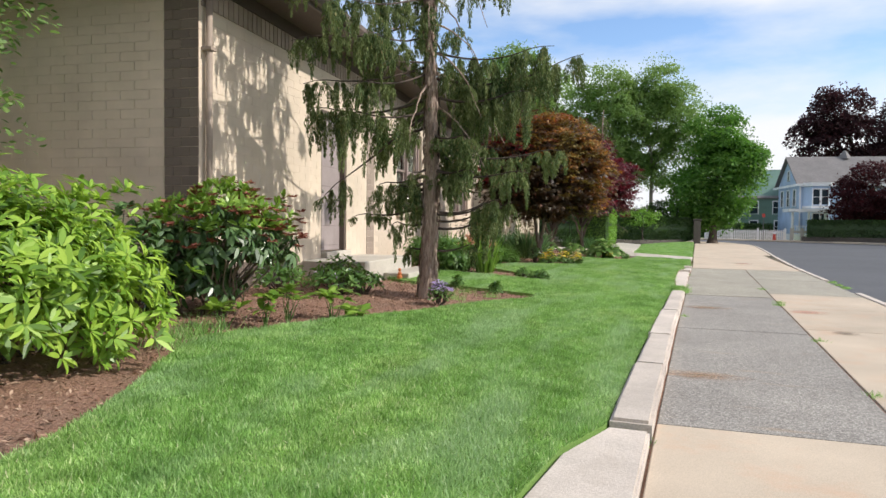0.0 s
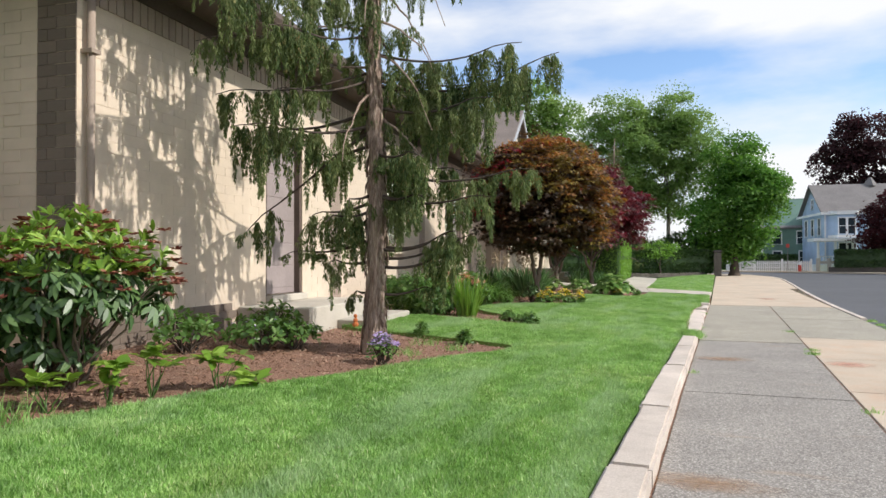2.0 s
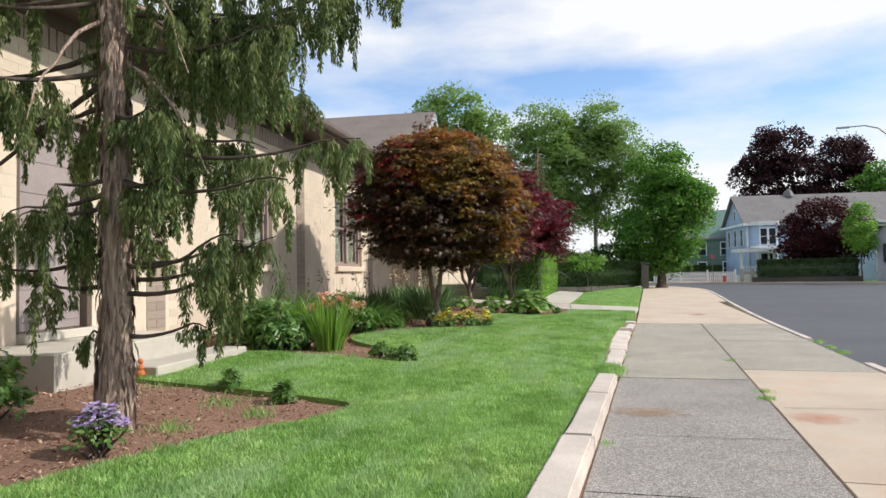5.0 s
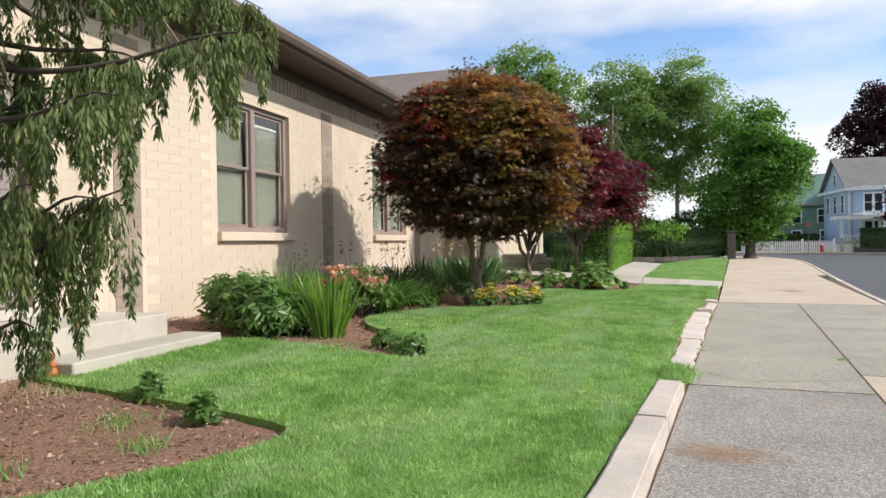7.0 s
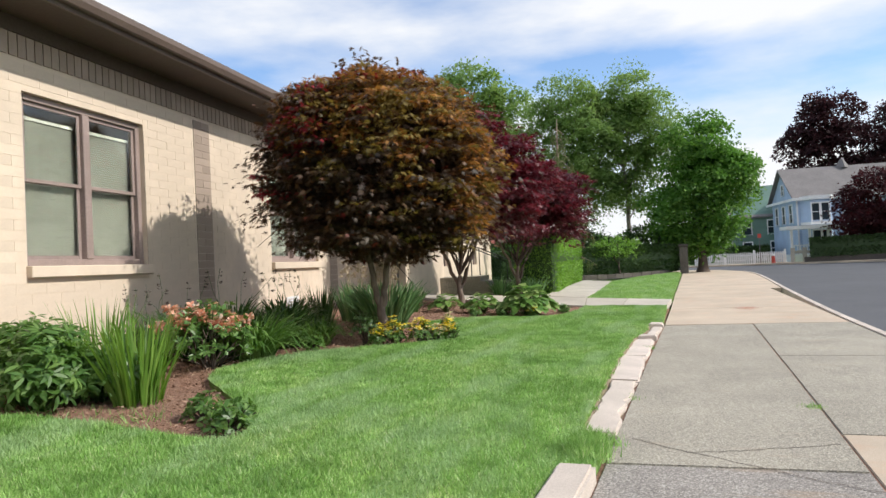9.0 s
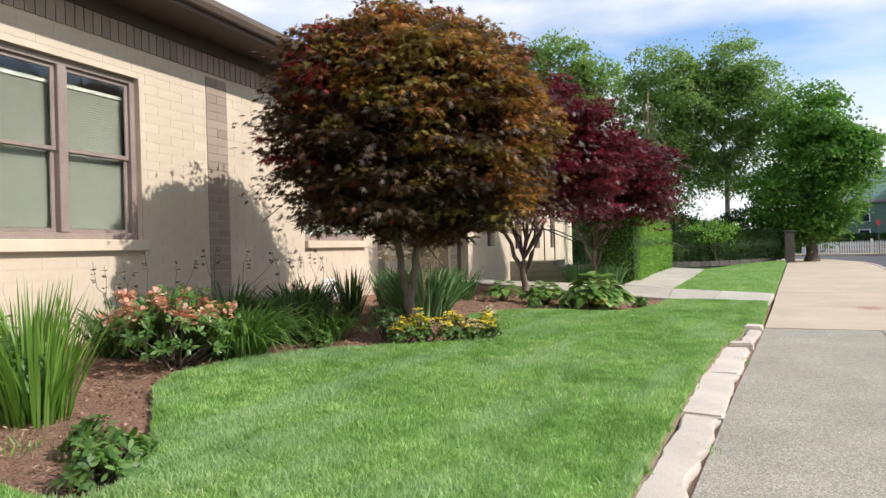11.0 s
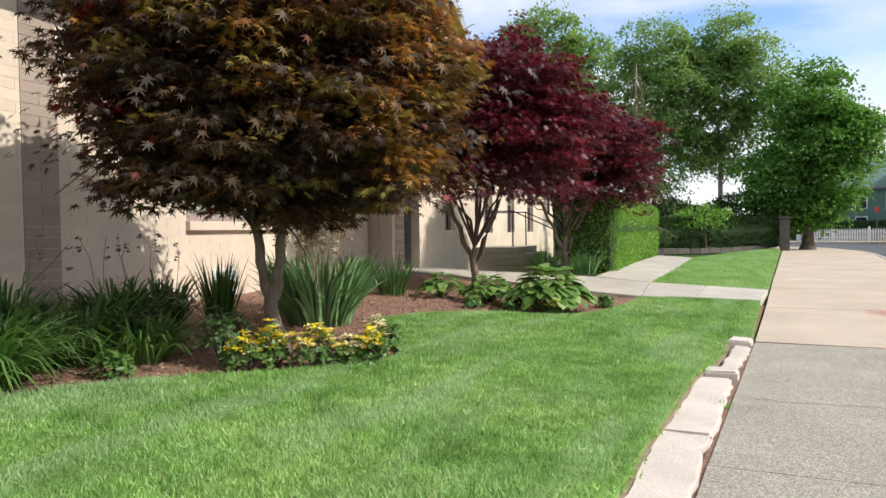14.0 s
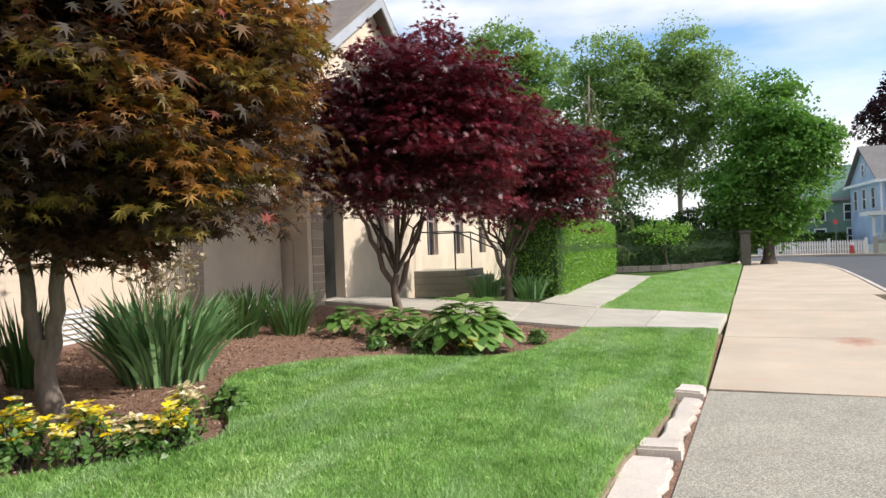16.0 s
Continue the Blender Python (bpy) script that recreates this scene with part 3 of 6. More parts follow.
RUST, GRIME, REDMARK = stain_mat("rust_stain", (0.42, 0.24, 0.12), 0.34), stain_mat("grime_stain", (0.2, 0.16, 0.12), 0.4), stain_mat("red_chalk_stain", (0.62, 0.24, 0.16), 0.3)
for x, y, sx, sy, mat in ((0.20, 10.75, 0.75, 0.42, RUST), (1.54, 10.78, 0.55, 0.5, REDMARK), (0.08, 5.81, 0.8, 0.35, RUST), (1.55, 24.23, 0.6, 0.9, REDMARK), (1.65, 8.81, 0.3, 0.35, GRIME)):
    film = part("stain", prism([(math.cos(a) * 0.95, math.sin(a) * 0.95) for a in np.linspace(0, 6.283, 17)[:-1]], 0.0, 0.0006), mat, pavement)
    film.matrix_basis = pose(x, y, 0.0045) @ Matrix.Diagonal((sx, sy, 1, 1))
tagged(part("kerb_soil", boxes((-0.5, -0.03, -3, 25, -0.14, -0.03)), MULCH), "dry soil strip under the garden kerb", "soil", kind="structure")

kerb = thing("street_kerb", (0, 0, 0), "pale stone kerb along the street with a weedy gap", "kerb", kind="structure")
for i in range(16):
    y0 = -8 + i * 1.6
    low = 14.3 < y0 + 0.8 < 17.0
    if y0 > 16.5:
        break
    part("kerb_stone", boxes((KERB + 0.004, KERB + 0.125, y0 + 0.006, y0 + 1.594, -0.15, -0.06 if low else 0.012), bevel=0.012), STONE, kerb)
line = spline([(2.88, 17.6), (2.9, 22), (3.03, 27), (3.2, 32), (3.52, 40), (3.69, 47), (3.47, 52)], 4)
for (xa, ya), (xb, yb) in zip(line, line[1:]):
    part("kerb_stone", prism([(xa - 0.06, ya + 0.01), (xa + 0.06, ya + 0.01), (xb + 0.06, yb), (xb - 0.06, yb)], -0.15, 0.014, 0.01), STONE, kerb)

# lawn outline: the garden edge of the turf
bed_edge = [(-2.62, -3), (-2.64, 0.8), (-2.69, 1.98), (-2.99, 2.86), (-3.5, 3.85), (-3.7, 4.5), (-3.58, 5.1), (-3.35, 6.05), (-2.95, 7.0), (-2.6, 8.2), (-2.28, 9.05), (-2.14, 9.5), (-2.16, 9.78),
            (-2.4, 9.9), (-3.3, 9.95), (-4.4, 9.95), (-4.75, 10.3), (-4.62, 12.0), (-3.75, 12.25), (-3.1, 12.18), (-2.52, 12.2), (-2.5, 12.5), (-2.93, 13.0), (-3.5, 13.5), (-4.0, 13.95),
            (-4.24, 14.6), (-4.02, 15.6), (-3.5, 16.4), (-3.0, 17.05), (-2.72, 17.75), (-2.93, 18.15), (-3.44, 18.6), (-3.9, 19.4), (-3.65, 20.25), (-2.95, 20.9), (-2.1, 21.4), (-1.83, 22.8), (-1.8, 24.05)]
left_edge = spline(bed_edge, 5)
right_edge = [(-0.08, 24.9), (-0.04, 20.85), (-0.27, 20.75), (-0.25, 19.7), (-0.30, 19.1), (-0.37, 18.7), (-0.40, 16.6), (-0.36, 14.6), (-0.33, 13.25), (-0.13, 13.1), (-0.14, 12.42), (-0.34, 12.3), (-0.39, 9.5), (-0.435, 6.0), (-0.44, 3.9), (-0.60, 3.35), (-0.68, 2.4), (-0.83, 1.5), (-0.98, -3)]
lawn_outline = left_edge + right_edge
lawn = tagged(part("lawn", prism(lawn_outline, lambda x: rise(x) - 0.16, lambda x: rise(x) - 0.012), SOIL), "mown green turf that slopes up to the building", "lawn", kind="structure")
lawn2_outline = [(-2.15, 26.85), (-2.3, 31), (-2.62, 37.6), (-1.9, 44), (-0.35, 53.4), (0.03, 52.3), (0.0, 40), (-0.02, 27.1)]
lawn_far = tagged(part("lawn_far", prism(lawn2_outline, lambda x: rise(x) - 0.2, lambda x: rise(x) - 0.012), SOIL), "mown green turf beside the pavement", "lawn", kind="structure")


def inside(P, outline):
    x, y = P[:, 0], P[:, 1]
    hit = np.zeros(len(P), bool)
    n = len(outline)
    for i in range(n):
        (x0, y0), (x1, y1) = outline[i], outline[(i + 1) % n]
        if y0 != y1:
            cross = ((y0 > y) != (y1 > y)) & (x < (x1 - x0) * (y - y0) / (y1 - y0) + x0)
            hit ^= cross
    return hit


def turf(name, outline, y0, y1, density, height, parent, label):
    x0, x1 = min(p[0] for p in outline), max(p[0] for p in outline)
    n = int((x1 - x0) * (y1 - y0) * density)
    P = np.stack([rng.uniform(x0, x1, n), rng.uniform(y0, y1, n)], 1)
    P = P[inside(P, outline)]
    n = len(P)
    z = GROUND_A - GROUND_B * P[:, 0] - 0.014
    pos = np.column_stack([P, z])
    along = np.column_stack([rng.normal(0, 0.5, n), rng.normal(0, 0.5, n), np.ones(n)])
    h = height * rng.uniform(0.5, 1.3, n) * (1 + 0.3 * np.sin(P[:, 0] * 7.1 + 1.7 * np.sin(P[:, 1] * 4.3)) * np.sin(P[:, 1] * 5.9 + 2.1 * np.sin(P[:, 0] * 3.7)))
    V = leaves(pos, along, rand_dirs(n) * [1, 1, 0.2], h, 0.0052 + 0.0042 * (P[:, 1] - y0) / max(1, y1 - y0) + rng.uniform(0, 0.003, n), "blade")
    return tagged(leaf_part(name, V, LAWNBLADE, None), label, "grass", kind="stuff")


turf("grass", lawn_outline, 0.6, 9.0, 11500, 0.036, None, "short mown bright green grass blades")
turf("grass", lawn_outline, 9.0, 25.0, 7500, 0.038, None, "short mown bright green grass blades")
turf("grass", lawn2_outline, 26.8, 54.0, 1200, 0.055, None, "short mown bright green grass blades")

# mulch under all the planting
n_x, n_y = 60, 230
gx, gy = np.meshgrid(np.linspace(-9.2, -1.6, n_x), np.linspace(-3, 25.2, n_y))
gz = GROUND_A - GROUND_B * gx - 0.055 + 0.022 * np.array([noise.noise((a * 1.4, b * 1.4, 3)) + 0.6 * noise.noise((a * 5, b * 5, 9)) for a, b in zip(gx.ravel(), gy.ravel())]).reshape(gx.shape)
gz = np.minimum(gz, GROUND_A - GROUND_B * gx - 0.028)
idx = np.arange(n_x * n_y).reshape(n_y, n_x)
quads = np.stack([idx[:-1, :-1], idx[:-1, 1:], idx[1:, 1:], idx[1:, :-1]], -1).reshape(-1, 4)
tagged(link_mesh("planting_bed", index_mesh("planting_bed", np.stack([gx, gy, gz], -1).reshape(-1, 3), quads), MULCH, smooth=True), "reddish brown bark mulch in curved planting beds", "mulch bed", kind="structure")
n = 42000
P = np.stack([rng.uniform(-6.5, -1.9, n), rng.uniform(0.5, 24, n)], 1)
P = P[~inside(P, lawn_outline)]
pos = np.column_stack([P, GROUND_A - GROUND_B * P[:, 0] - 0.045 + rng.uniform(0, 0.025, len(P))])
flat = rand_dirs(len(P)) * [1, 1, 0.35]
tagged(leaf_part("mulch_chips", leaves(pos, flat, UP + 0.6 * rand_dirs(len(P)), rng.uniform(0.02, 0.055, len(P)), rng.uniform(0.008, 0.02, len(P)), "diamond"), CHIP, None),
       "loose chips of reddish bark mulch", "mulch", kind="stuff")

# garden kerb between turf and pavement
garden_kerb = thing("garden_kerb", (0, 0, 0), "pale weathered stone kerb, straight blocks then sunken tilted ones", "kerb", kind="structure")
part("kerb_pad", prism([(-0.2, -3), (-0.2, 3.86), (-0.425, 3.86), (-0.59, 3.32), (-0.67, 2.4), (-0.82, 1.45), (-0.97, -3)], -0.12, 0.072, 0.014), STONE, garden_kerb)
for y0, y1, dx in ((3.93, 5.65, 0.0), (5.67, 7.25, 0.012), (7.27, 9.4, -0.008), (9.42, 11.1, 0.006), (11.12, 12.35, -0.004)):
    lx = lambda y: float(np.interp(y, [4, 6, 9.5, 12.3], [-0.432, -0.426, -0.382, -0.33])) + dx
    ys = np.linspace(y0, y1, 6)
    side = [(edge_at(y) - 0.004 + rng.uniform(-0.007, 0.003), y) for y in ys]
    inner = [(lx(y) + rng.uniform(-0.006, 0.006), y) for y in ys[::-1]]
    part("kerb_stone", prism(side + inner, -0.13, 0.1 + rng.uniform(-0.006, 0.006), 0.02), STONE, garden_kerb)


def broken_stone(x0, x1, y0, y1, ragged=0.02):
    """A worn block with ragged sides, chipped ends and knocked corners; its ends are set apart by open joints."""
    k = max(5, int((y1 - y0) / 0.11))
    ts = np.linspace(0.0, 1.0, k + 1)
    cx, cy = (x0 + x1) / 2, (y0 + y1) / 2
    right = [(x1 - cx + rng.uniform(-ragged * 0.9, ragged * 0.4) - 0.03 * (rng.random() < 0.15), y0 - cy + t * (y1 - y0) + rng.uniform(-0.015, 0.015)) for t in ts]
    left = [(x0 - cx + rng.uniform(-ragged * 0.7, ragged * 0.7), y0 - cy + t * (y1 - y0)) for t in ts[::-1]]
    return prism(right + left, -0.13, 0.0, 0.016), cx, cy


# sunken blocks, with two short ones lying across the line
for x0, x1, y0, y1, z, tilt, yaw, mat in ((-0.335, -0.092, 13.3, 15.32, 0.034, 2.0, 0.0, STONE), (-0.385, -0.09, 15.4, 17.05, 0.028, 2.0, 0.6, PINKSTONE), (-0.38, -0.082, 17.1, 18.78, 0.022, -1.0, -0.6, PINKSTONE),
                                          (-0.32, -0.06, 18.84, 19.06, 0.062, -2.0, 2.0, PINKSTONE), (-0.21, -0.045, 19.1, 20.42, 0.03, 3.0, -2.6, STONE), (-0.25, -0.02, 20.5, 20.78, 0.07, 2.0, -3.0, PINKSTONE)):
    bm, cx, cy = broken_stone(x0, x1, y0, y1)
    ob = part("kerb_stone", bm, mat, garden_kerb)
    ob.matrix_basis = pose(cx, cy, z, 0, tilt, yaw)

DRYSOIL = surface("dry_soil", (0.20, 0.145, 0.095), (0.42, 0.33, 0.23), 0.95, 70, 4.0, 0.9, 0.012, (0.20, 0.24, 0.09), 0.5)
soil_x = lambda y: float(np.interp(y, [13.25, 14.6, 16.6, 18.7, 19.1, 19.7, 20.7], [-0.345, -0.375, -0.415, -0.385, -0.315, -0.265, -0.28]))
tagged(part("soil_edge", prism([(soil_x(y) + 0.035, y) for y in np.linspace(13.25, 20.7, 26)] + [(soil_x(y) + 0.012 * math.sin(y * 15.1) - 0.01, y) for y in np.linspace(20.7, 13.25, 50)], -0.1, 0.038, 0.0), DRYSOIL), "bare dry soil between turf and stones", "soil", kind="structure")
tagged(part("kerb_bed", boxes((-0.32, -0.06, 13.2, 20.8, -0.14, -0.025)), DRYSOIL), "dry soil under broken kerb stones", "soil", kind="structure")

walkway = thing("garden_walk", (0, 0, 0), "pale concrete garden walk from the pavement to the entrance", "walkway", kind="structure")
zz = lambda d: (lambda x: rise(x) + d)
for pts in ([(-0.08, 24.95), (-0.02, 27.05), (-1.1, 26.95), (-1.05, 24.6)], [(-1.06, 24.6), (-1.11, 26.95), (-2.15, 26.83), (-1.82, 24.1)], [(-1.83, 24.1), (-2.16, 26.83), (-3.5, 27.2), (-2.95, 24.25)],
            [(-2.96, 24.25), (-3.51, 27.2), (-5.4, 26.8), (-5.0, 25.0)], [(-5.01, 25.0), (-5.41, 26.8), (-7.6, 26.6), (-7.6, 25.4)], [(-2.2, 26.9), (-3.4, 27.3), (-3.7, 33), (-2.4, 33)], [(-2.41, 33.02), (-3.71, 33.02), (-3.9, 38.5), (-2.65, 38.0)]):
    part("slab", prism(pts, zz(-0.14), zz(0.0), 0.008), CONCRETE, walkway)

# ---- the building ----
WALL_TOP, SOFFIT_Z, OVER = 4.12, 4.09, 0.69
U0, U1 = 7.02, 25.2
DOOR = (10.45, 11.55, 0.70, 3.08)
WINS = ((14.47, 16.44, 1.46, 3.37), (19.93, 22.0, 1.46, 3.35))
building = thing("office_building", tuple(BUILDING.translation), "cream painted block building with taupe pilasters and a dark brown eave", "building", turn=6.1)


def wall_with_holes(u0, u1, z0, z1, holes, v0, v1):
    """A thick wall in the building's frame, with openings right through it."""
    us = sorted({u0, u1, *[h[0] for h in holes], *[h[1] for h in holes]})
    bm = bmesh.new()
    for a, b in zip(us, us[1:]):
        cuts = sorted([(h[2], h[3]) for h in holes if h[0] <= a and h[1] >= b])
        z = z0
        for lo, hi in cuts + [(z1, z1)]:
            if lo > z:
                box(bm, v0, v1, a, b, z, lo)
            z = hi
    bmesh.ops.remove_doubles(bm, verts=bm.verts, dist=0.0005)
    return bm


front = part("wall", wall_with_holes(U0, U1, 0.0, WALL_TOP, [DOOR, *WINS], -0.25, -0.008), MORTAR, building, "cream painted block wall")
part("wall", boxes((-9.0, -0.26, U0 + 0.008, U0 + 0.25, 0.0, WALL_TOP)), MORTAR, building, "cream painted side wall in shade")
part("wall", boxes((-9.0, -8.75, U0 + 0.26, U1, 0.0, WALL_TOP)), MORTAR, building)
part("floor_slab", boxes((-8.7, -0.26, U0 + 0.3, U1, 0.55, 0.69)), CONCRETE, building)
part("inner_ceiling", boxes((-8.7, -0.26, U0 + 0.3, U1, 3.75, 3.85)), WHITEPAINT, building)

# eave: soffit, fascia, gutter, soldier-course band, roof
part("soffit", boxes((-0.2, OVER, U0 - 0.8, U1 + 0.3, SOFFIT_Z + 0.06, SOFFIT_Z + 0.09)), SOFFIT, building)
# added dark filler strip; its colour continues the eave's shade down to the bricks
part("eave_shade_strip", boxes((-0.006, 0.022, U0 - 0.02, U1, 3.975, SOFFIT_Z + 0.058)), SOFFIT, building, "dark brown strip standing in for shade under the soffit")
part("fascia", boxes((OVER, OVER + 0.03, U0 - 0.8, U1 + 0.3, SOFFIT_Z + 0.02, SOFFIT_Z + 0.2)), BROWN, building)
bm = bmesh.new()
prof = [(0.03, 0.0), (0.03, 0.13), (0.045, 0.13), (0.045, 0.015), (0.11, 0.015), (0.135, 0.07), (0.135, 0.13), (0.15, 0.13), (0.15, 0.06), (0.12, 0.0)]
ra = [bm.verts.new((OVER + x, U0 - 0.85, SOFFIT_Z + 0.07 + z)) for x, z in prof]
rb = [bm.verts.new((OVER + x, U1 + 0.35, SOFFIT_Z + 0.07 + z)) for x, z in prof]
for i in range(len(prof)):
    j = (i + 1) % len(prof)
    bm.faces.new((ra[i], ra[j], rb[j], rb[i]))
bm.faces.new(ra)
bm.faces.new(rb)
bmesh.ops.recalc_face_normals(bm, faces=bm.faces)
part("gutter", bm, BROWN, building, "dark brown metal rain gutter")
bm = bmesh.new()
rv = [bm.verts.new(p) for p in ((OVER + 0.06, U0 - 0.85, 4.31), (OVER + 0.06, U1 + 0.35, 4.31), (-4.2, U1 + 0.35, 5.65), (-4.2, U0 + 3.5, 5.65), (-9.8, U0 - 0.85, 4.31), (-9.8, U1 + 0.35, 4.31))]
bm.faces.new((rv[0], rv[1], rv[2], rv[3]))
bm.faces.new((rv[3], rv[2], rv[5], rv[4]))
bm.faces.new((rv[0], rv[3], rv[4]))
bmesh.ops.solidify(bm, geom=bm.faces[:], thickness=0.06)
part("roof", bm, SHINGLE, building, "brown shingled hip roof")
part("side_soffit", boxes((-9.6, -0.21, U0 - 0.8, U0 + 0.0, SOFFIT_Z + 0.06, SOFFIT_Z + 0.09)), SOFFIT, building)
part("side_fascia", boxes((-9.8, OVER + 0.03, U0 - 0.86, U0 - 0.82, SOFFIT_Z + 0.02, SOFFIT_Z + 0.22)), BROWN, building)
for i in range(int((U1 - U0) / 0.115)):
    u = U0 + 0.05 + i * 0.115
    part("soldier_brick", boxes((-0.004, 0.012, u, u + 0.095, 3.72, 3.97)), TAUPE, building)


def window(u0, u1, z0, z1, blind_drop):
    """A pair of double-hung sashes, set in the wall, with sill and half-lowered blinds."""
    w = new("window")
    w.parent = building
    v = -0.10
    fr = part("window_frame", boxes((v - 0.06, v + 0.03, u0, u0 + 0.075, z0, z1), (v - 0.06, v + 0.03, u1 - 0.075, u1, z0, z1), (v - 0.06, v + 0.03, u0 + 0.075, u1 - 0.075, z1 - 0.07, z1),
                                    (v - 0.06, v + 0.03, u0 + 0.075, u1 - 0.075, z0, z0 + 0.075), bevel=0.006), WINFRAME, w, "taupe painted frame")
    mid = (u0 + u1) / 2
    part("mullion", boxes((v - 0.05, v + 0.045, mid - 0.055, mid + 0.055, z0 + 0.076, z1 - 0.071), bevel=0.008), WINFRAME, w)
    half = (z0 + z1) / 2
    for a, b in ((u0 + 0.076, mid - 0.056), (mid + 0.056, u1 - 0.076)):
        for lo, hi, dv in ((z0 + 0.076, half + 0.02, -0.035), (half - 0.02, z1 - 0.071, -0.005)):
            s = 0.045
            part("sash", boxes((v + dv - 0.025, v + dv, a, a + s, lo, hi), (v + dv - 0.025, v + dv, b - s, b, lo, hi), (v + dv - 0.025, v + dv, a + s, b - s, hi - s, hi), (v + dv - 0.025, v + dv, a + s, b - s, lo, lo + s), bevel=0.004), WINFRAME, w)
            g = part("pane", boxes((v + dv - 0.016, v + dv - 0.010, a + s, b - s, lo + s, hi - s)), GLASS, w)
            g.visible_shadow = False
        bm = bmesh.new()
        for k in range(int((z1 - blind_drop - z0 - 0.05) / 0.028)):
            z = z0 + 0.05 + k * 0.028
            bm.faces.new([bm.verts.new(p) for p in ((v - 0.10, a, z), (v - 0.10, b, z), (v - 0.118, b, z + 0.030), (v - 0.118, a, z + 0.030))])
        bmesh.ops.solidify(bm, geom=bm.faces[:], thickness=0.0012)
        box(bm, v - 0.125, v - 0.09, a, b, z1 - blind_drop - 0.02, z1 - blind_drop + 0.02)
        part("blind", bm, BLIND, w, "pale slatted blind, drawn")["kind"] = "stuff"
    part("sill", boxes((-0.12, 0.075, u0 - 0.02, u1 + 0.02, z0 - 0.13, z0 - 0.002), bevel=0.008), CREAM, w, "cream stone sill")
    part("room_back", boxes((-1.6, -1.5, u0 - 0.5, u1 + 0.5, 0.7, 3.74)), BLIND, w)
    for k in range(int((z1 - z0) / 0.114)):
        part("jamb_brick", boxes((-0.12, -0.002, u1 + 0.001, u1 + 0.006, z0 + k * 0.114 + 0.005, z0 + (k + 1) * 0.114 - 0.004)), TAUPE, w)


for wn in WINS:
    window(*wn, 0.24)

# door in its recess, landing and step
dr = new("door")
dr.parent = building
u0, u1, z0, z1 = DOOR
part("door_frame", boxes((-0.2, -0.02, u0, u0 + 0.06, z0, z1), (-0.2, -0.02, u1 - 0.06, u1, z0, z1), (-0.2, -0.02, u0 + 0.06, u1 - 0.06, z1 - 0.06, z1), bevel=0.005), BROWN, dr, "brown steel frame")
part("door_leaf", boxes((-0.16, -0.115, u0 + 0.062, u1 - 0.062, z0 + 0.01, 2.86), bevel=0.004), DOORPAINT, dr, "mauve grey flush door")
part("transom_panel", boxes((-0.16, -0.12, u0 + 0.062, u1 - 0.062, 2.875, z1 - 0.062), bevel=0.004), DOORPAINT, dr)
for k in range(6):
    part("door_board", boxes((-0.1148, -0.108, u0 + 0.10, u1 - 0.10, z0 + 0.1 + k * 0.34, z0 + 0.42 + k * 0.34), bevel=0.004), DOORPAINT, dr)
bm = bmesh.new()
bmesh.ops.create_uvsphere(bm, u_segments=10, v_segments=6, radius=0.035)
for v in bm.verts:
    v.co += Vector((-0.06, u0 + 0.16, 1.72))
part("door_knob", bm, STEEL, dr, "brushed metal knob")
porch = thing("door_step", tuple(BUILDING.translation), "worn concrete landing and step in front of a door", "step", turn=6.1)
part("landing", boxes((0.02, 1.08, 9.7, 12.1, 0.1, 0.60), bevel=0.015), CONCRETE, porch)
part("tread", boxes((1.085, 1.52, 10.5, 12.35, 0.1, 0.385), bevel=0.012), CONCRETE, porch)
part("threshold", boxes((-0.11, 0.1, 10.46, 11.54, 0.602, 0.70), bevel=0.01), CONCRETE, porch)

# downspout beside the corner
bm = bmesh.new()
r = bmesh.ops.create_cone(bm, cap_ends=True, segments=12, radius1=0.038, radius2=0.038, depth=3.75)
for v in r["verts"]:
    v.co += Vector((0.07, 7.13, 2.15))
part("downspout", bm, TAUPE, building, "taupe painted round downspout", True)
part("downspout_strap", boxes((0.0, 0.13, 7.07, 7.19, 1.4, 1.44), (0.0, 0.13, 7.07, 7.19, 3.2, 3.24)), TAUPE, building)

# added wall behind the start of the walk, unseen; it blocks sky light from the side wall
tagged(part("wall_south", boxes((-22.0, -4.6, -3.4, -3.1, -0.2, 8.5), bevel=0.02), TAUPE), "added plain taupe wall out of view that dims the side wall", "wall", kind="structure")

# entrance wing with its gable towards the street
wing = thing("entrance_wing", tuple(BUILDING.translation), "cream gabled wing with a dark entrance and shingled roof", "building", turn=6.1)
GV, GU0, GU1, GZ, GPK = 0.5, 25.3, 31.3, 5.0, 7.0
bm = wall_with_holes(GU0, GU1, 0.0, GZ, [(25.9, 26.75, 0.45, 2.55), (28.4, 29.1, 1.3, 2.7)], GV - 0.3, GV)
part("wall", bm, CREAM, wing)
bm = bmesh.new()
gm = (GU0 + GU1) / 2
a = [bm.verts.new((GV - 0.3, u, z)) for u, z in ((GU0, GZ + 0.001), (GU1, GZ + 0.001), (gm, GPK - 0.05))]
b = [bm.verts.new((GV, u, z)) for u, z in ((GU0, GZ + 0.001), (GU1, GZ + 0.001), (gm, GPK - 0.05))]
bm.faces.new(a)
bm.faces.new(b[::-1])
for i in range(3):
    bm.faces.new((a[i], a[(i + 1) % 3], b[(i + 1) % 3], b[i]))
bmesh.ops.recalc_face_normals(bm, faces=bm.faces)
part("gable", bm, CREAM, wing)
part("wall", boxes((-9.0, GV - 0.31, GU0, GU0 + 0.28, 0.0, GZ)), CREAM, wing)
part("wall", boxes((-9.0, GV - 0.31, GU1 - 0.28, GU1, 0.0, GZ)), CREAM, wing)
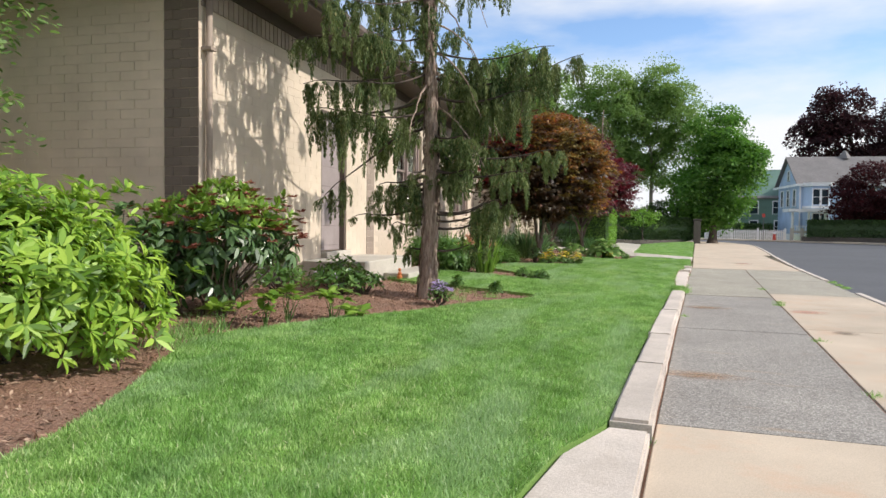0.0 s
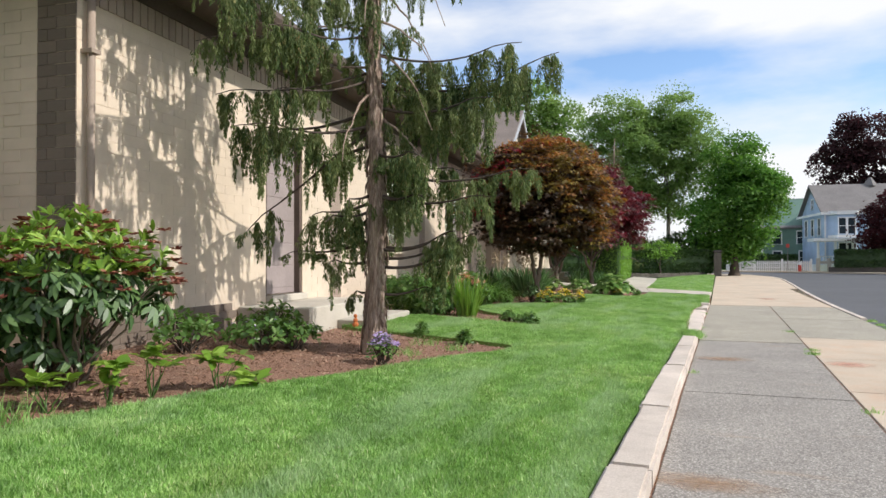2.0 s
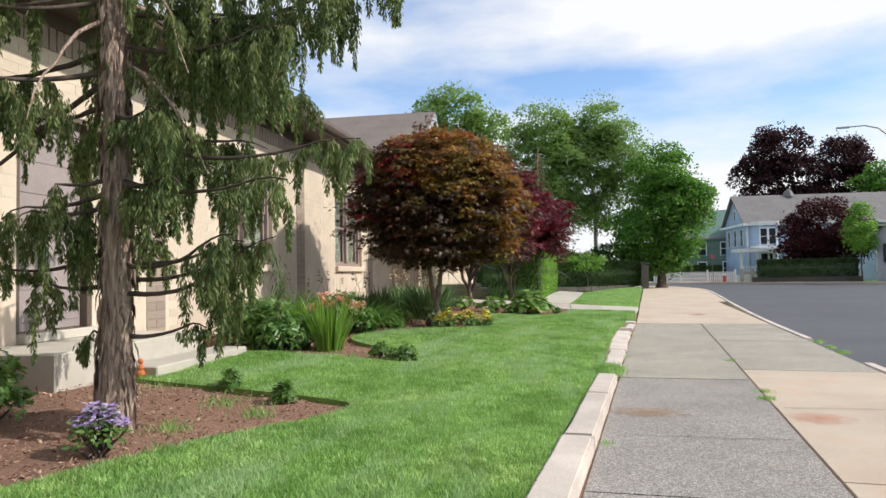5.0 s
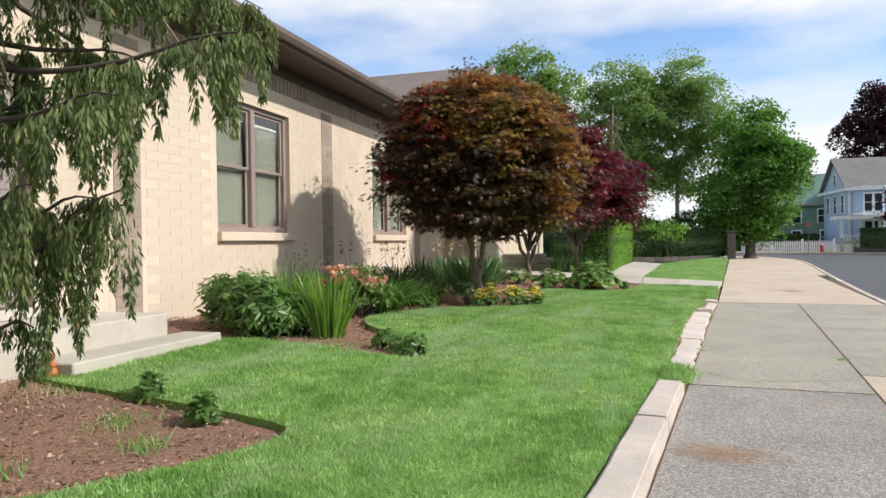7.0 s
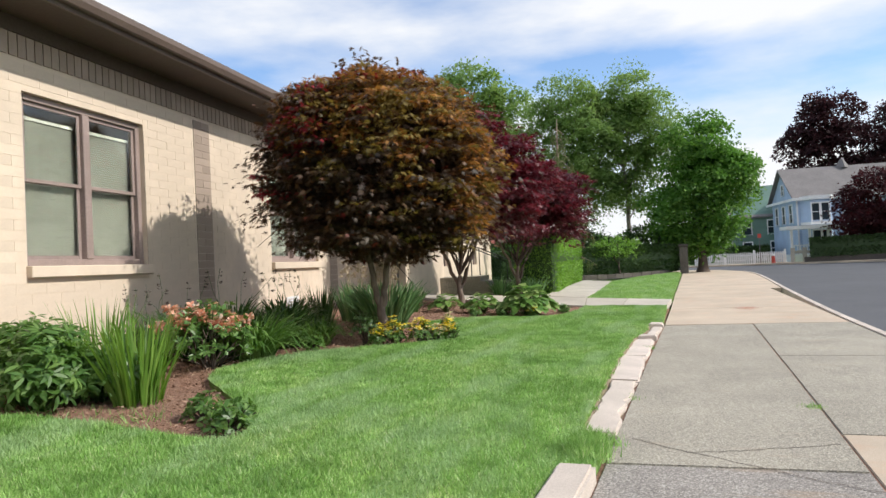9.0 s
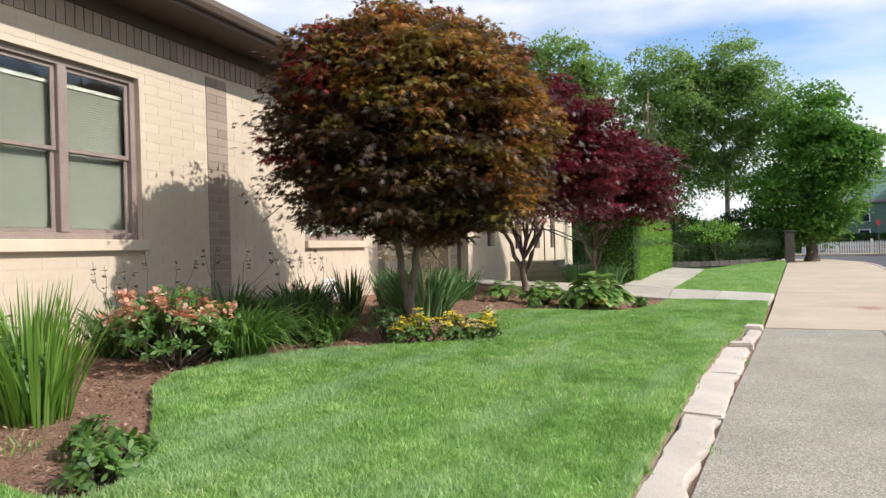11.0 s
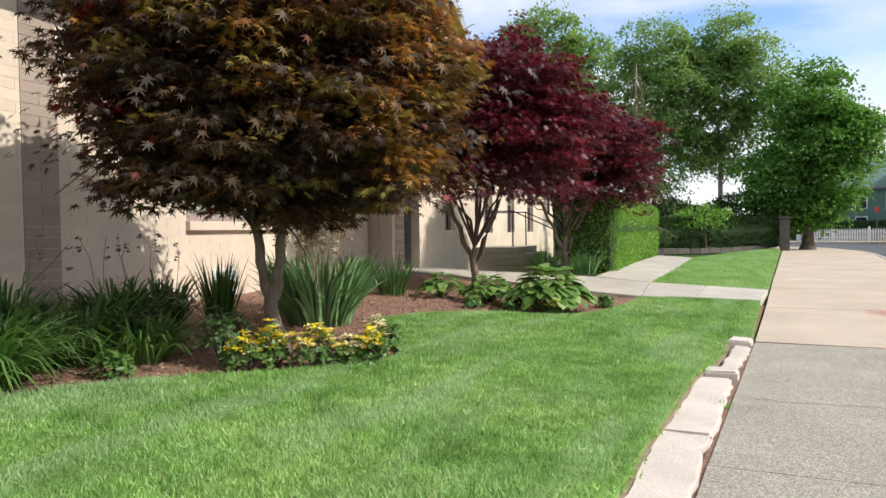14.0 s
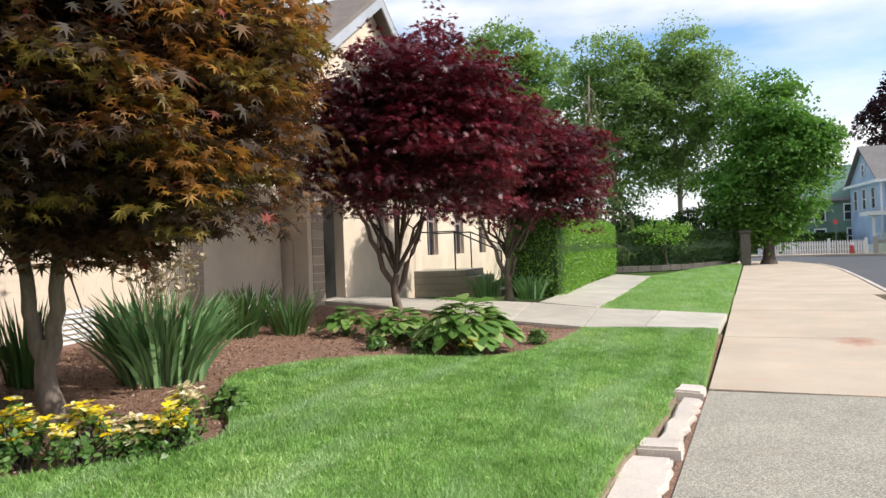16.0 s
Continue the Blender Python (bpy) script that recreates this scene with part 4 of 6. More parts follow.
for s in (-1, 1):
    bm = bmesh.new()
    h = (GU1 - GU0) / 2
    lo, top = gm + s * (h + 0.35), gm
    zl = GPK - (GPK - GZ) / h * (h + 0.35)
    q = [bm.verts.new(p) for p in ((GV + 0.35, lo, zl), (GV + 0.35, top, GPK), (-9.4, top, GPK), (-9.4, lo, zl))]
    bm.faces.new(q)
    bmesh.ops.recalc_face_normals(bm, faces=bm.faces)
    bmesh.ops.solidify(bm, geom=bm.faces[:], thickness=0.08 * s)
    part("roof", bm, SHINGLE, wing, "brown shingled slope")
    bm = bmesh.new()
    q = [(lo, zl - 0.24), (lo, zl - 0.01), (top, GPK - 0.01), (top, GPK - 0.24)]
    f0 = [bm.verts.new((GV + 0.33, u, z)) for u, z in q]
    f1 = [bm.verts.new((GV + 0.37, u, z)) for u, z in q]
    bm.faces.new(f0)
    bm.faces.new(f1[::-1])
    for i in range(4):
        bm.faces.new((f0[i], f0[(i + 1) % 4], f1[(i + 1) % 4], f1[i]))
    bmesh.ops.recalc_face_normals(bm, faces=bm.faces)
    part("rake_board", bm, GREYSIDING, wing, "pale grey rake trim")
part("door_leaf", boxes((GV - 0.25, GV - 0.2, 25.92, 26.73, 0.47, 2.53)), BLACKPAINT, wing, "dark glazed entrance door")
for k in range(14):
    part("jamb_brick", boxes((GV + 0.001, GV + 0.012, 25.45, 25.88, 0.35 + k * 0.16, 0.35 + k * 0.16 + 0.145)), TAUPE, wing)
part("window_pane", boxes((GV - 0.2, GV - 0.17, 28.41, 29.09, 1.31, 2.69)), DARKGLASS, wing)
part("window_frame", boxes((GV - 0.16, GV - 0.1, 28.4, 28.45, 1.3, 2.7), (GV - 0.16, GV - 0.1, 29.05, 29.1, 1.3, 2.7), (GV - 0.16, GV - 0.1, 28.73, 28.77, 1.3, 2.7), (GV - 0.16, GV - 0.1, 28.45, 28.73, 1.98, 2.02)), WINFRAME, wing)

# ---- trees ----
def limb(a, b, r0, r1, sag=0.0, wob=0.04, n=7):
    a, b = np.array(a, float), np.array(b, float)
    t = np.linspace(0, 1, n)[:, None]
    p = a + (b - a) * t
    p[:, 2] += (sag * 4 * t * (1 - t))[:, 0]
    p[1:-1] += rng.normal(0, wob, (n - 2, 3)) * np.linalg.norm(b - a) * 0.25
    return p, np.linspace(r0, r1, n)


def tree(name, place, label, bark, trunk_r, trunk_h, limbs, crown, leaf_mat, lean=(0, 0), limb_bark=None):
    """A tapered trunk, a limb object each, and a crown made of leaves."""
    t = thing(name, place, label, "tree")
    k = np.linspace(0, 1, 9)
    pts = np.column_stack([lean[0] * k + 0.02 * np.sin(k * 7), lean[1] * k + 0.02 * np.cos(k * 5), trunk_h * k - 0.06])
    rad = trunk_r * (1 - 0.45 * k) * (1 + 0.55 * np.exp(-k * 14))
    V, F = tubes([(pts, rad)], 12)
    link_mesh("trunk", index_mesh("trunk", V, F), bark, t, smooth=True)
    for path in limbs:
        V, F = tubes(path if isinstance(path, list) else [path], 7)
        link_mesh("limb", index_mesh("limb", V, F), limb_bark if limb_bark and isinstance(path, list) else bark, t, smooth=True)
    for shp in crown:
        leaf_part("crown", shp, leaf_mat, t)
    return t


def spray_crown(centre, radius, clusters, per, size, spread, shape="palm", flat=0.6, hollow=0.55, bottom=-0.55, bumps=0.14, seed=1, droop=0.35, ratio=0.9):
    """A crown of leaf sprays: clusters lie in an uneven shell, each leaf spread flat and drooping outwards."""
    C = np.array(centre)
    R = np.array(radius)
    d = rand_dirs(clusters * 2)
    d = d[d[:, 2] > bottom][:clusters]
    lump = np.array([1 + bumps * 1.6 * noise.noise((v[0] * 2.3 + seed, v[1] * 2.3, v[2] * 2.3)) + bumps * noise.noise((v[0] * 5.3 + seed, v[1] * 5.3, v[2] * 5.3)) for v in d])
    rr = lump * (1 - (1 - hollow) * rng.random(len(d)) ** 1.8)
    c = C + d * R * rr[:, None]
    pos = np.repeat(c, per, 0) + rng.normal(0, 1, (len(c) * per, 3)) * np.array([spread, spread, spread * 0.33])
    out = np.repeat(unit(d * [1, 1, 0.35]), per, 0)
    along = out + 0.8 * rand_dirs(len(pos)) * [1, 1, 0.5] - [[0, 0, droop]]
    face = UP * flat + out * (1 - flat) + 0.45 * rand_dirs(len(pos))
    L = size * rng.uniform(0.65, 1.3, len(pos))
    return leaves(pos, along, face, L, L * ratio, shape), c


def pads(centres, radii, per, size, shape, ratio, up=0.35, droop=0.3):
    """Leaf clumps: each is a small uneven shell of leaves, fuller above than below, so that light and shade part between clumps."""
    n = len(centres)
    d = rand_dirs(n * per)
    d[:, 2] = np.where(d[:, 2] < -0.25, -d[:, 2], d[:, 2])
    r = np.repeat(radii, per, 0) * rng.uniform(0.72, 1.12, (n * per, 1))
    pos = np.repeat(centres, per, 0) + d * r
    along = d * [1, 1, 0.4] + 0.7 * rand_dirs(n * per) - [[0, 0, droop]]
    L = size * rng.uniform(0.65, 1.3, n * per)
    return leaves(pos, along, d + UP * up + 0.4 * rand_dirs(n * per), L, L * ratio, shape)


def pad_crown(centre, radius, count, pad, per, size, bottom=-0.6, bumps=0.1, seed=0, shape="palm", ratio=0.9, hollow=0.8, up=0.35, toward=(0, 0, 1), droop=0.3):
    d = rand_dirs(count * 12)
    d = d[d @ unit(np.array(toward, float)) > bottom][:count]
    k = np.array([1 + bumps * 2 * noise.noise((v[0] * 2.1 + seed, v[1] * 2.1, v[2] * 2.1)) for v in d]) * (1 - (1 - hollow) * rng.random(len(d)))
    c = np.array(centre) + d * np.array(radius) * k[:, None]
    rad = np.array(pad)[None] * rng.uniform(0.6, 1.35, (len(d), 1))
    return pads(c, rad, per, size, shape, ratio, up, droop)


def maple_limbs(starts, c, radius, count, r0):
    """Limbs that fan from the fork into the crown, each with finer forks."""
    out = []
    for i in range(count):
        a = i * 2.399 + rng.uniform(-0.3, 0.3)
        rr = rng.uniform(0.5, 0.85)
        tip = np.array([c[0] + math.cos(a) * radius[0] * rr, c[1] + math.sin(a) * radius[1] * rr, c[2] + radius[2] * rng.uniform(-0.15, 0.6)])
        from_ = min(starts, key=lambda s: math.hypot(s[0] * 4 - tip[0], s[1] * 4 - tip[1])) if i % 3 else starts[i % len(starts)]
        p, r = limb(from_, tip, r0 * rng.uniform(0.6, 1.0), 0.008, 0.12, 0.10)
        group = [(p, r)]
        for k in range(4):
            j = rng.integers(2, 6)
            e = p[j] + rng.normal(0, 0.34, 3) * radius + np.array([0, 0, 0.18])
            group.append(limb(p[j], e, r[j] * 0.6, 0.004, 0.03, 0.1, 5))
        out.append(group)
    return out


# bronze maple: round dome on a low forked trunk
MAPLE = (-3.72, 17.45, rise(-3.72) - 0.03)
CC = (-0.04, 0.0, 2.28)
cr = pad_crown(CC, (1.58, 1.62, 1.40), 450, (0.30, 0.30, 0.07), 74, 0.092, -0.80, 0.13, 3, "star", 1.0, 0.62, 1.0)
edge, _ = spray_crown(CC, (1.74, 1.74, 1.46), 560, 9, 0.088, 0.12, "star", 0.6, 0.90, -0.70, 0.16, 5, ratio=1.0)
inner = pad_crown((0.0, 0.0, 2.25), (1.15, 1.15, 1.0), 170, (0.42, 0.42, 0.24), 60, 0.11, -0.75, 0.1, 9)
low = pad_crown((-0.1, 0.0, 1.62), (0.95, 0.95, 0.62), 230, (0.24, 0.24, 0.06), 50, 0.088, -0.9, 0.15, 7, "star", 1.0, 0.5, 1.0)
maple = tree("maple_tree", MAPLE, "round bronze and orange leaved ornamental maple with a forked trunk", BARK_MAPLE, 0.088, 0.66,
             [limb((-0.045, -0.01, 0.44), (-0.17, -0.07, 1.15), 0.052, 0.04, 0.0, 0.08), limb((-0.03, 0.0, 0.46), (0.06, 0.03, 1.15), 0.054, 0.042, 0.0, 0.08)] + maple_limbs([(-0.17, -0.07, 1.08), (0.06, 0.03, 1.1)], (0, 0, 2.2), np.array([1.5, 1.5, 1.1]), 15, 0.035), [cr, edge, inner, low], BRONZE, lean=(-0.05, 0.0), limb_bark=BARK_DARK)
# orange and gold tips gather sunward, so sunlight is partly put into leaf colour
for mat_, toward_, cut_, cnt_, lab_ in ((FLAME, (0.75, 0.1, 0.65), 0.25, 190, "orange young leaves, also colouring the sunlit side"), (FLAME, (0.0, -0.3, 1.0), 0.35, 120, "orange young leaves, also colouring the sunlit side"), (OLIVEGOLD, (0.45, -0.2, 1.0), 0.20, 180, "olive gold young leaves, also colouring the sunlit side"),
                                        (OLIVEGOLD, (0.9, -0.4, 0.2), 0.45, 60, "olive gold young leaves, also colouring the sunlit side"), (CRIMSON, (-0.65, -0.5, 0.6), 0.66, 48, "crimson young leaves"), (CRIMSON, (0.2, -0.8, 0.5), 0.35, 12, "crimson young leaves")):
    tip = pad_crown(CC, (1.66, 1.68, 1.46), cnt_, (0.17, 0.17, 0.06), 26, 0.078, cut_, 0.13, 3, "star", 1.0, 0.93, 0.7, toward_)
    leaf_part("outer_tips", tip, mat_, maple, lab_)["kind"] = "stuff"

# scarlet maples behind it
for place, rad, cz, fork, seed, cnt in (((-4.75, 24.0, rise(-4.75) - 0.04), (1.9, 1.8, 1.6), 2.68, 0.75, 11, 1200), ((-4.35, 28.3, rise(-4.35) - 0.04), (1.7, 1.6, 1.35), 2.5, 0.9, 17, 850)):
    cr = pad_crown((0.35, 0, cz), np.array(rad) * 0.92, cnt // 2, (0.40, 0.40, 0.10), 52, 0.11, -0.80, 0.18, seed, "star", 1.0, 0.45, 0.9)
    edge, _ = spray_crown((0.35, 0, cz), rad, cnt // 2, 9, 0.095, 0.13, "star", 0.5, 0.8, -0.72, 0.24, seed, ratio=1.0)
    red = tree("red_maple_tree", place, "dark scarlet leaved ornamental maple with several thin stems", BARK_MAPLE, 0.085, fork,
         [limb((0, 0, 0.35), (0.5 * s, 0.25 * s, 1.7), 0.055, 0.03, 0.0, 0.06) for s in (-1, 1)] + maple_limbs([(0, 0, fork * 0.95), (0.5, 0.25, 1.65), (-0.5, -0.25, 1.65)], (0.35, 0, cz), np.array(rad) * 0.9, 12, 0.04), [cr, edge], SCARLET, limb_bark=BARK_DARK)
    # brighter leaves face the sun: the lit side is painted by colour
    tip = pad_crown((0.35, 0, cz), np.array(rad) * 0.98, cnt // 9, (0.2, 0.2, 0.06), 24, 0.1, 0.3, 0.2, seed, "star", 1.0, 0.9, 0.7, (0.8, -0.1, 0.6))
    leaf_part("outer_tips", tip, SUNLITRED, red, "crimson leaves coloured brighter on the sun side")["kind"] = "stuff"


def hanging_spray(base, span, h, thick=1.0):
    """A bunch of pendent twigs below one point of a branch, feathered with flat scale-leaf fans."""
    out = []
    for _ in range(rng.integers(3, 7)):
        side = np.array([-h[1], h[0], 0]) * rng.normal(0, 0.09) + np.array([h[0], h[1], 0]) * rng.normal(0, 0.07)
        L = min(span * rng.uniform(0.45, 1.1), max(0.12, base[2] - 0.4))
        m = max(16, int(L * 400))
        w = rng.random(m) ** 0.9
        fan = (0.005 + 0.021 * np.sin(np.clip(0.2 + w * 0.85, 0, 1) * math.pi))[:, None] * thick
        axis = base + side * np.minimum(1, w[:, None] * 2.5) + np.array([0, 0, -1.0]) * (L * w)[:, None]
        off = rng.normal(0, 1, (m, 3)) * [1, 1, 0.4]
        al = np.array([[0, 0, -1.0]]) + unit(off) * rng.uniform(0.15, 0.6, (m, 1))
        out.append(leaves(axis + off * fan * 0.6, al, rand_dirs(m), rng.uniform(0.03, 0.07, m) * (1.15 - 0.4 * w), rng.uniform(0.008, 0.0145, m), "diamond"))
    return out


def weeping_cedar(place, H=8.6, n_br=46, girth=0.102, reach0=1.7, low=2.5, arms=(), label="weeping cedar with shaggy brown bark and hanging green sprays"):
    """A straight shaggy trunk with swooping limbs hung with curtains of sprays. arms: the separate limbs, low ones and
    high ones added for their shade, each by bearing, height, reach, lift at its tip, bare share, length of its sprays
    and how thick they hang."""
    t = thing("weeping_cedar", place, label, "tree")
    k = np.linspace(0, 1, 30)
    pts = np.column_stack([0.05 * np.sin(k * 6), 0.05 * np.cos(k * 5) - 0.05, H * k - 0.08])
    rad = girth * (1 - 0.85 * k) * (1 + 0.42 * np.exp(-k * 30))
    V, F = tubes([(pts, rad)], 20)
    V += 0.02 * np.array([noise.noise((v[0] * 16, v[1] * 16, v[2] * 1.6)) for v in V])[:, None] * unit(V * [1, 1, 0])
    link_mesh("trunk", index_mesh("trunk", V, F), BARK_CEDAR, t, smooth=True)
    m = 1000
    zz = rng.uniform(0.0, 4.6, m)
    an = rng.uniform(0, 2 * np.pi, m)
    rr = np.interp(zz, pts[:, 2], rad) + 0.004
    pos = np.column_stack([np.interp(zz, pts[:, 2], pts[:, 0]) + np.cos(an) * rr, np.interp(zz, pts[:, 2], pts[:, 1]) + np.sin(an) * rr, zz])
    outw = np.column_stack([np.cos(an), np.sin(an), np.zeros(m)])
    leaf_part("bark_skin", leaves(pos, outw * 0.16 + [0, 0, -1] + 0.14 * rand_dirs(m), outw + 0.25 * rand_dirs(m), rng.uniform(0.08, 0.24, m), rng.uniform(0.02, 0.05, m), "diamond"), BARK_CEDAR, t)
    rows = [(*a, True) for a in arms]
    for i in range(n_br):
        z = low + (H - low - 0.4) * ((i + 0.5) / n_br) ** 0.95
        rows.append((math.degrees(i * 2.399 + rng.uniform(-0.25, 0.25)), z, max(0.4, (reach0 - 0.24 * max(0, z - 2.8)) * rng.uniform(0.35, 1.0)), rng.uniform(-0.85, -0.1), 0.08, rng.uniform(0.3, 0.9), 1.2, False))
    sprays = []
    for bear, z, reach, lift, bare, span0, thick, single in rows:
        a = math.radians(bear)
        h = np.array([math.cos(a), math.sin(a)])
        s = np.linspace(0, 1, 12)
        wave = lift * s ** 1.5 - 0.10 * reach * np.sin(s * math.pi) * (1 if single else -0.6)
        pz = z + wave - 0.14 * np.clip(s - 0.86, 0, 1) * 5
        p = np.column_stack([h[0] * reach * s + np.cumsum(rng.normal(0, 0.012, 12)), h[1] * reach * s + np.cumsum(rng.normal(0, 0.012, 12)), pz])
        V, F = tubes([(p, np.linspace(0.017 + 0.006 * (z < 3), 0.004, 12))], 6)
        link_mesh("branch", index_mesh("branch", V, F), BARK_DARK if single else BARK_CEDAR, t, smooth=True)
        n_cl = max(2, int((8.0 if single else 4.2) * reach * (1 - bare) * min(1.0, thick + 0.2)))
        for c in range(n_cl):
            f0 = bare + (1 - bare) * (c + rng.random()) / n_cl
            base = np.array([np.interp(f0, s, p[:, q]) for q in range(3)])
            sprays += hanging_spray(base, span0 * rng.uniform(0.4, 1.15), h, thick)
    leaf_part("hanging_sprays", np.concatenate(sprays), CEDARLEAF, t, "dense hanging scale-leaf sprays")
    return t


# the high and wallward arms are added, mostly unseen, to shade wall and door
weeping_cedar((-3.36, 8.49, rise(-3.4) - 0.04), arms=(
    (105, 2.7, 2.0, -0.3, 0.4, 0.5, 0.8), (80, 3.1, 2.2, -0.2, 0.4, 0.5, 0.8), (140, 2.6, 1.6, -0.3, 0.4, 0.5, 0.7), (95, 3.6, 2.3, -0.3, 0.4, 0.5, 0.8), (250, 3.0, 1.4, -0.3, 0.5, 0.5, 0.8), (215, 3.1, 1.7, -0.25, 0.4, 0.5, 0.8),
    (12, 0.66, 0.68, 0.12, 0.8, 0.22, 0.9), (-15, 1.72, 0.72, 0.02, 0.2, 0.62, 1.5), (20, 1.72, 0.55, 0.05, 0.35, 0.6, 1.4), (255, 4.0, 1.9, -0.5, 0.2, 0.6, 1.0), (235, 4.5, 1.9, -0.5, 0.2, 0.6, 1.0), (275, 4.7, 1.8, -0.5, 0.2, 0.6, 1.0), (250, 5.2, 1.7, -0.5, 0.2, 0.6, 1.0), (225, 3.7, 1.9, -0.4, 0.25, 0.5, 1.0), (265, 3.5, 1.6, -0.3, 0.4, 0.5, 0.9),
    (0, 1.75, 1.45, 0.0, 0.6, 0.5, 0.8), (8, 0.95, 1.2, 0.45, 0.6, 0.6, 1.4), (-8, 1.15, 1.05, 0.25, 0.6, 0.5, 1.1), (30, 1.05, 0.95, 0.3, 0.55, 0.5, 1.3), (25, 1.18, 0.95, 0.2, 0.7, 0.3, 0.8),
    (14, 2.02, 1.75, 0.05, 0.42, 0.42, 1.2), (35, 2.15, 1.0, -0.05, 0.15, 0.6, 1.2), (-30, 2.2, 0.9, -0.05, 0.2, 0.6, 1.2), (60, 1.95, 0.8, 0.0, 0.2, 0.6, 1.1), (18, 2.95, 2.0, 0.40, 0.18, 0.62, 1.3), (10, 3.3, 1.7, 0.1, 0.2, 0.8, 1.2), (28, 3.1, 1.5, 0.0, 0.2, 0.9, 1.2), (5, 2.7, 1.35, 0.1, 0.2, 0.8, 1.2),
    (200, 2.45, 1.55, -1.15, 0.72, 0.5, 0.8), (190, 1.25, 1.1, -0.1, 0.5, 0.22, 1.2), (205, 1.65, 0.75, -0.1, 0.25, 0.5, 1.1), (185, 2.3, 0.85, -0.05, 0.5, 0.3, 1.0), (215, 1.0, 0.5, 0.05, 0.45, 0.45, 0.8), (170, 0.68, 0.4, 0.0, 0.8, 0.2, 0.5),
    (240, 1.55, 0.6, -0.05, 0.3, 0.6, 1.0), (265, 1.75, 0.5, -0.1, 0.3, 0.75, 1.2), (150, 1.5, 0.9, -0.1, 0.35, 0.4, 1.0), (110, 1.4, 1.0, 0.0, 0.4, 0.4, 1.0), (225, 2.5, 1.4, 0.0, 0.3, 0.75, 1.1), (190, 2.65, 1.7, 0.0, 0.35, 0.7, 1.1)))
weeping_cedar((-5.3, 42.2, 0.1), 8.2, 44, 0.12, 1.6, 1.2, (), "weeping grey green conifer behind a hedge")


def big_tree(name, place, label, bark, trunk_r, trunk_h, blobs, per_m3, size, leaf_mat, shape="diamond", gap=0.35):
    """A far tree: limbs run to leaf masses, each mass made of many loose leaves with gaps between."""
    limbs, crowns = [], []
    for (cx, cy, cz), (rx, ry, rz) in blobs:
        limbs.append(limb((0, 0, trunk_h * rng.uniform(0.6, 1.0)), (cx, cy, cz + rz * 0.4), trunk_r * 0.45, 0.02, 0.3, 0.12))
        mean = (rx * ry * rz) ** (1 / 3)
        rs = 0.40 * mean
        n_cl = int(22 + 5 * mean)
        d = rand_dirs(n_cl) * (rng.random(n_cl) ** 0.3)[:, None]
        c = np.array([cx, cy, cz]) + d * [rx, ry, rz] * 0.92
        c = c[rng.random(len(c)) > gap * 0.5]
        per = int(per_m3 * 22 * mean ** 3 / n_cl)
        rad = rs * rng.uniform(0.55, 1.25, (len(c), 1)) * np.array([[1, 1, 0.75]])
        crowns.append(pads(c, rad, per, size, shape, 0.62, 0.25))
        loose = np.array([cx, cy, cz]) + rand_dirs(per * 5) * [rx, ry, rz] * rng.uniform(0.6, 1.22, (per * 5, 1))
        crowns.append(leaves(loose, rand_dirs(per * 5) - [[0, 0, 0.4]], rand_dirs(per * 5) + UP * 0.5, size * rng.uniform(0.6, 1.2, per * 5), size * 0.6, shape))
    return tree(name, place, label, bark, trunk_r, trunk_h, limbs, [np.concatenate(crowns)], leaf_mat)


# dense green tree by the gate post
big_tree("street_tree", (1.3, 53.6, 0), "dense dark green broadleaf tree overhanging the pavement", BARK_DARK, 0.3, 3.0,
         [((0.3, 1.0, 5.2), (3.0, 2.6, 2.2)), ((0.2, 1, 7.6), (2.2, 2.2, 2.3)), ((2.0, 0.6, 5.6), (1.6, 2.0, 2.0)), ((-1.5, 0.5, 3.4), (2.0, 2.0, 1.9)), ((1.0, 0, 3.0), (1.6, 1.8, 1.7)), ((-0.4, 0.2, 2.0), (2.0, 1.6, 1.3))], 40, 0.23, GREENLEAF, gap=0.45)
# tall airy trees behind
big_tree("tall_tree", (-3.4, 59, -0.5), "tall airy light green tree with a slim grey trunk", BARK_PALE, 0.2, 7.0,
         [((0.4, 0, 13.2), (1.94, 1.8, 2.47)), ((1.6, 0, 10.6), (2.81, 2.2, 2.86)), ((-1.4, 0, 11.0), (2.48, 2, 2.60)), ((2.6, 0, 8.3), (2.05, 2, 1.95)), ((-0.4, 0, 8.4), (2.38, 2, 1.82)), ((0.8, 0, 6.2), (2.16, 2, 1.56)), ((-1.6, 0, 6.4), (1.73, 2, 1.56))], 34, 0.20, OLIVELEAF, gap=0.6)
big_tree("tall_tree", (-7.2, 57.5, -0.6), "tall airy light green tree with several pale limbs", BARK_PALE, 0.2, 5.5,
         [((0.2, 0, 12.6), (2.48, 2, 2.47)), ((-1.6, 0, 10.8), (2.16, 2, 2.60)), ((1.3, 0, 10.2), (2.38, 2, 2.60)), ((-0.9, 0, 8.2), (2.48, 2, 2.08)), ((1.6, 0, 7.2), (1.84, 1.6, 1.56)), ((-1.4, 0, 6.2), (1.94, 1.6, 1.56)), ((0.6, 0, 4.8), (1.73, 1.4, 1.30))], 34, 0.20, OLIVELEAF, gap=0.6)
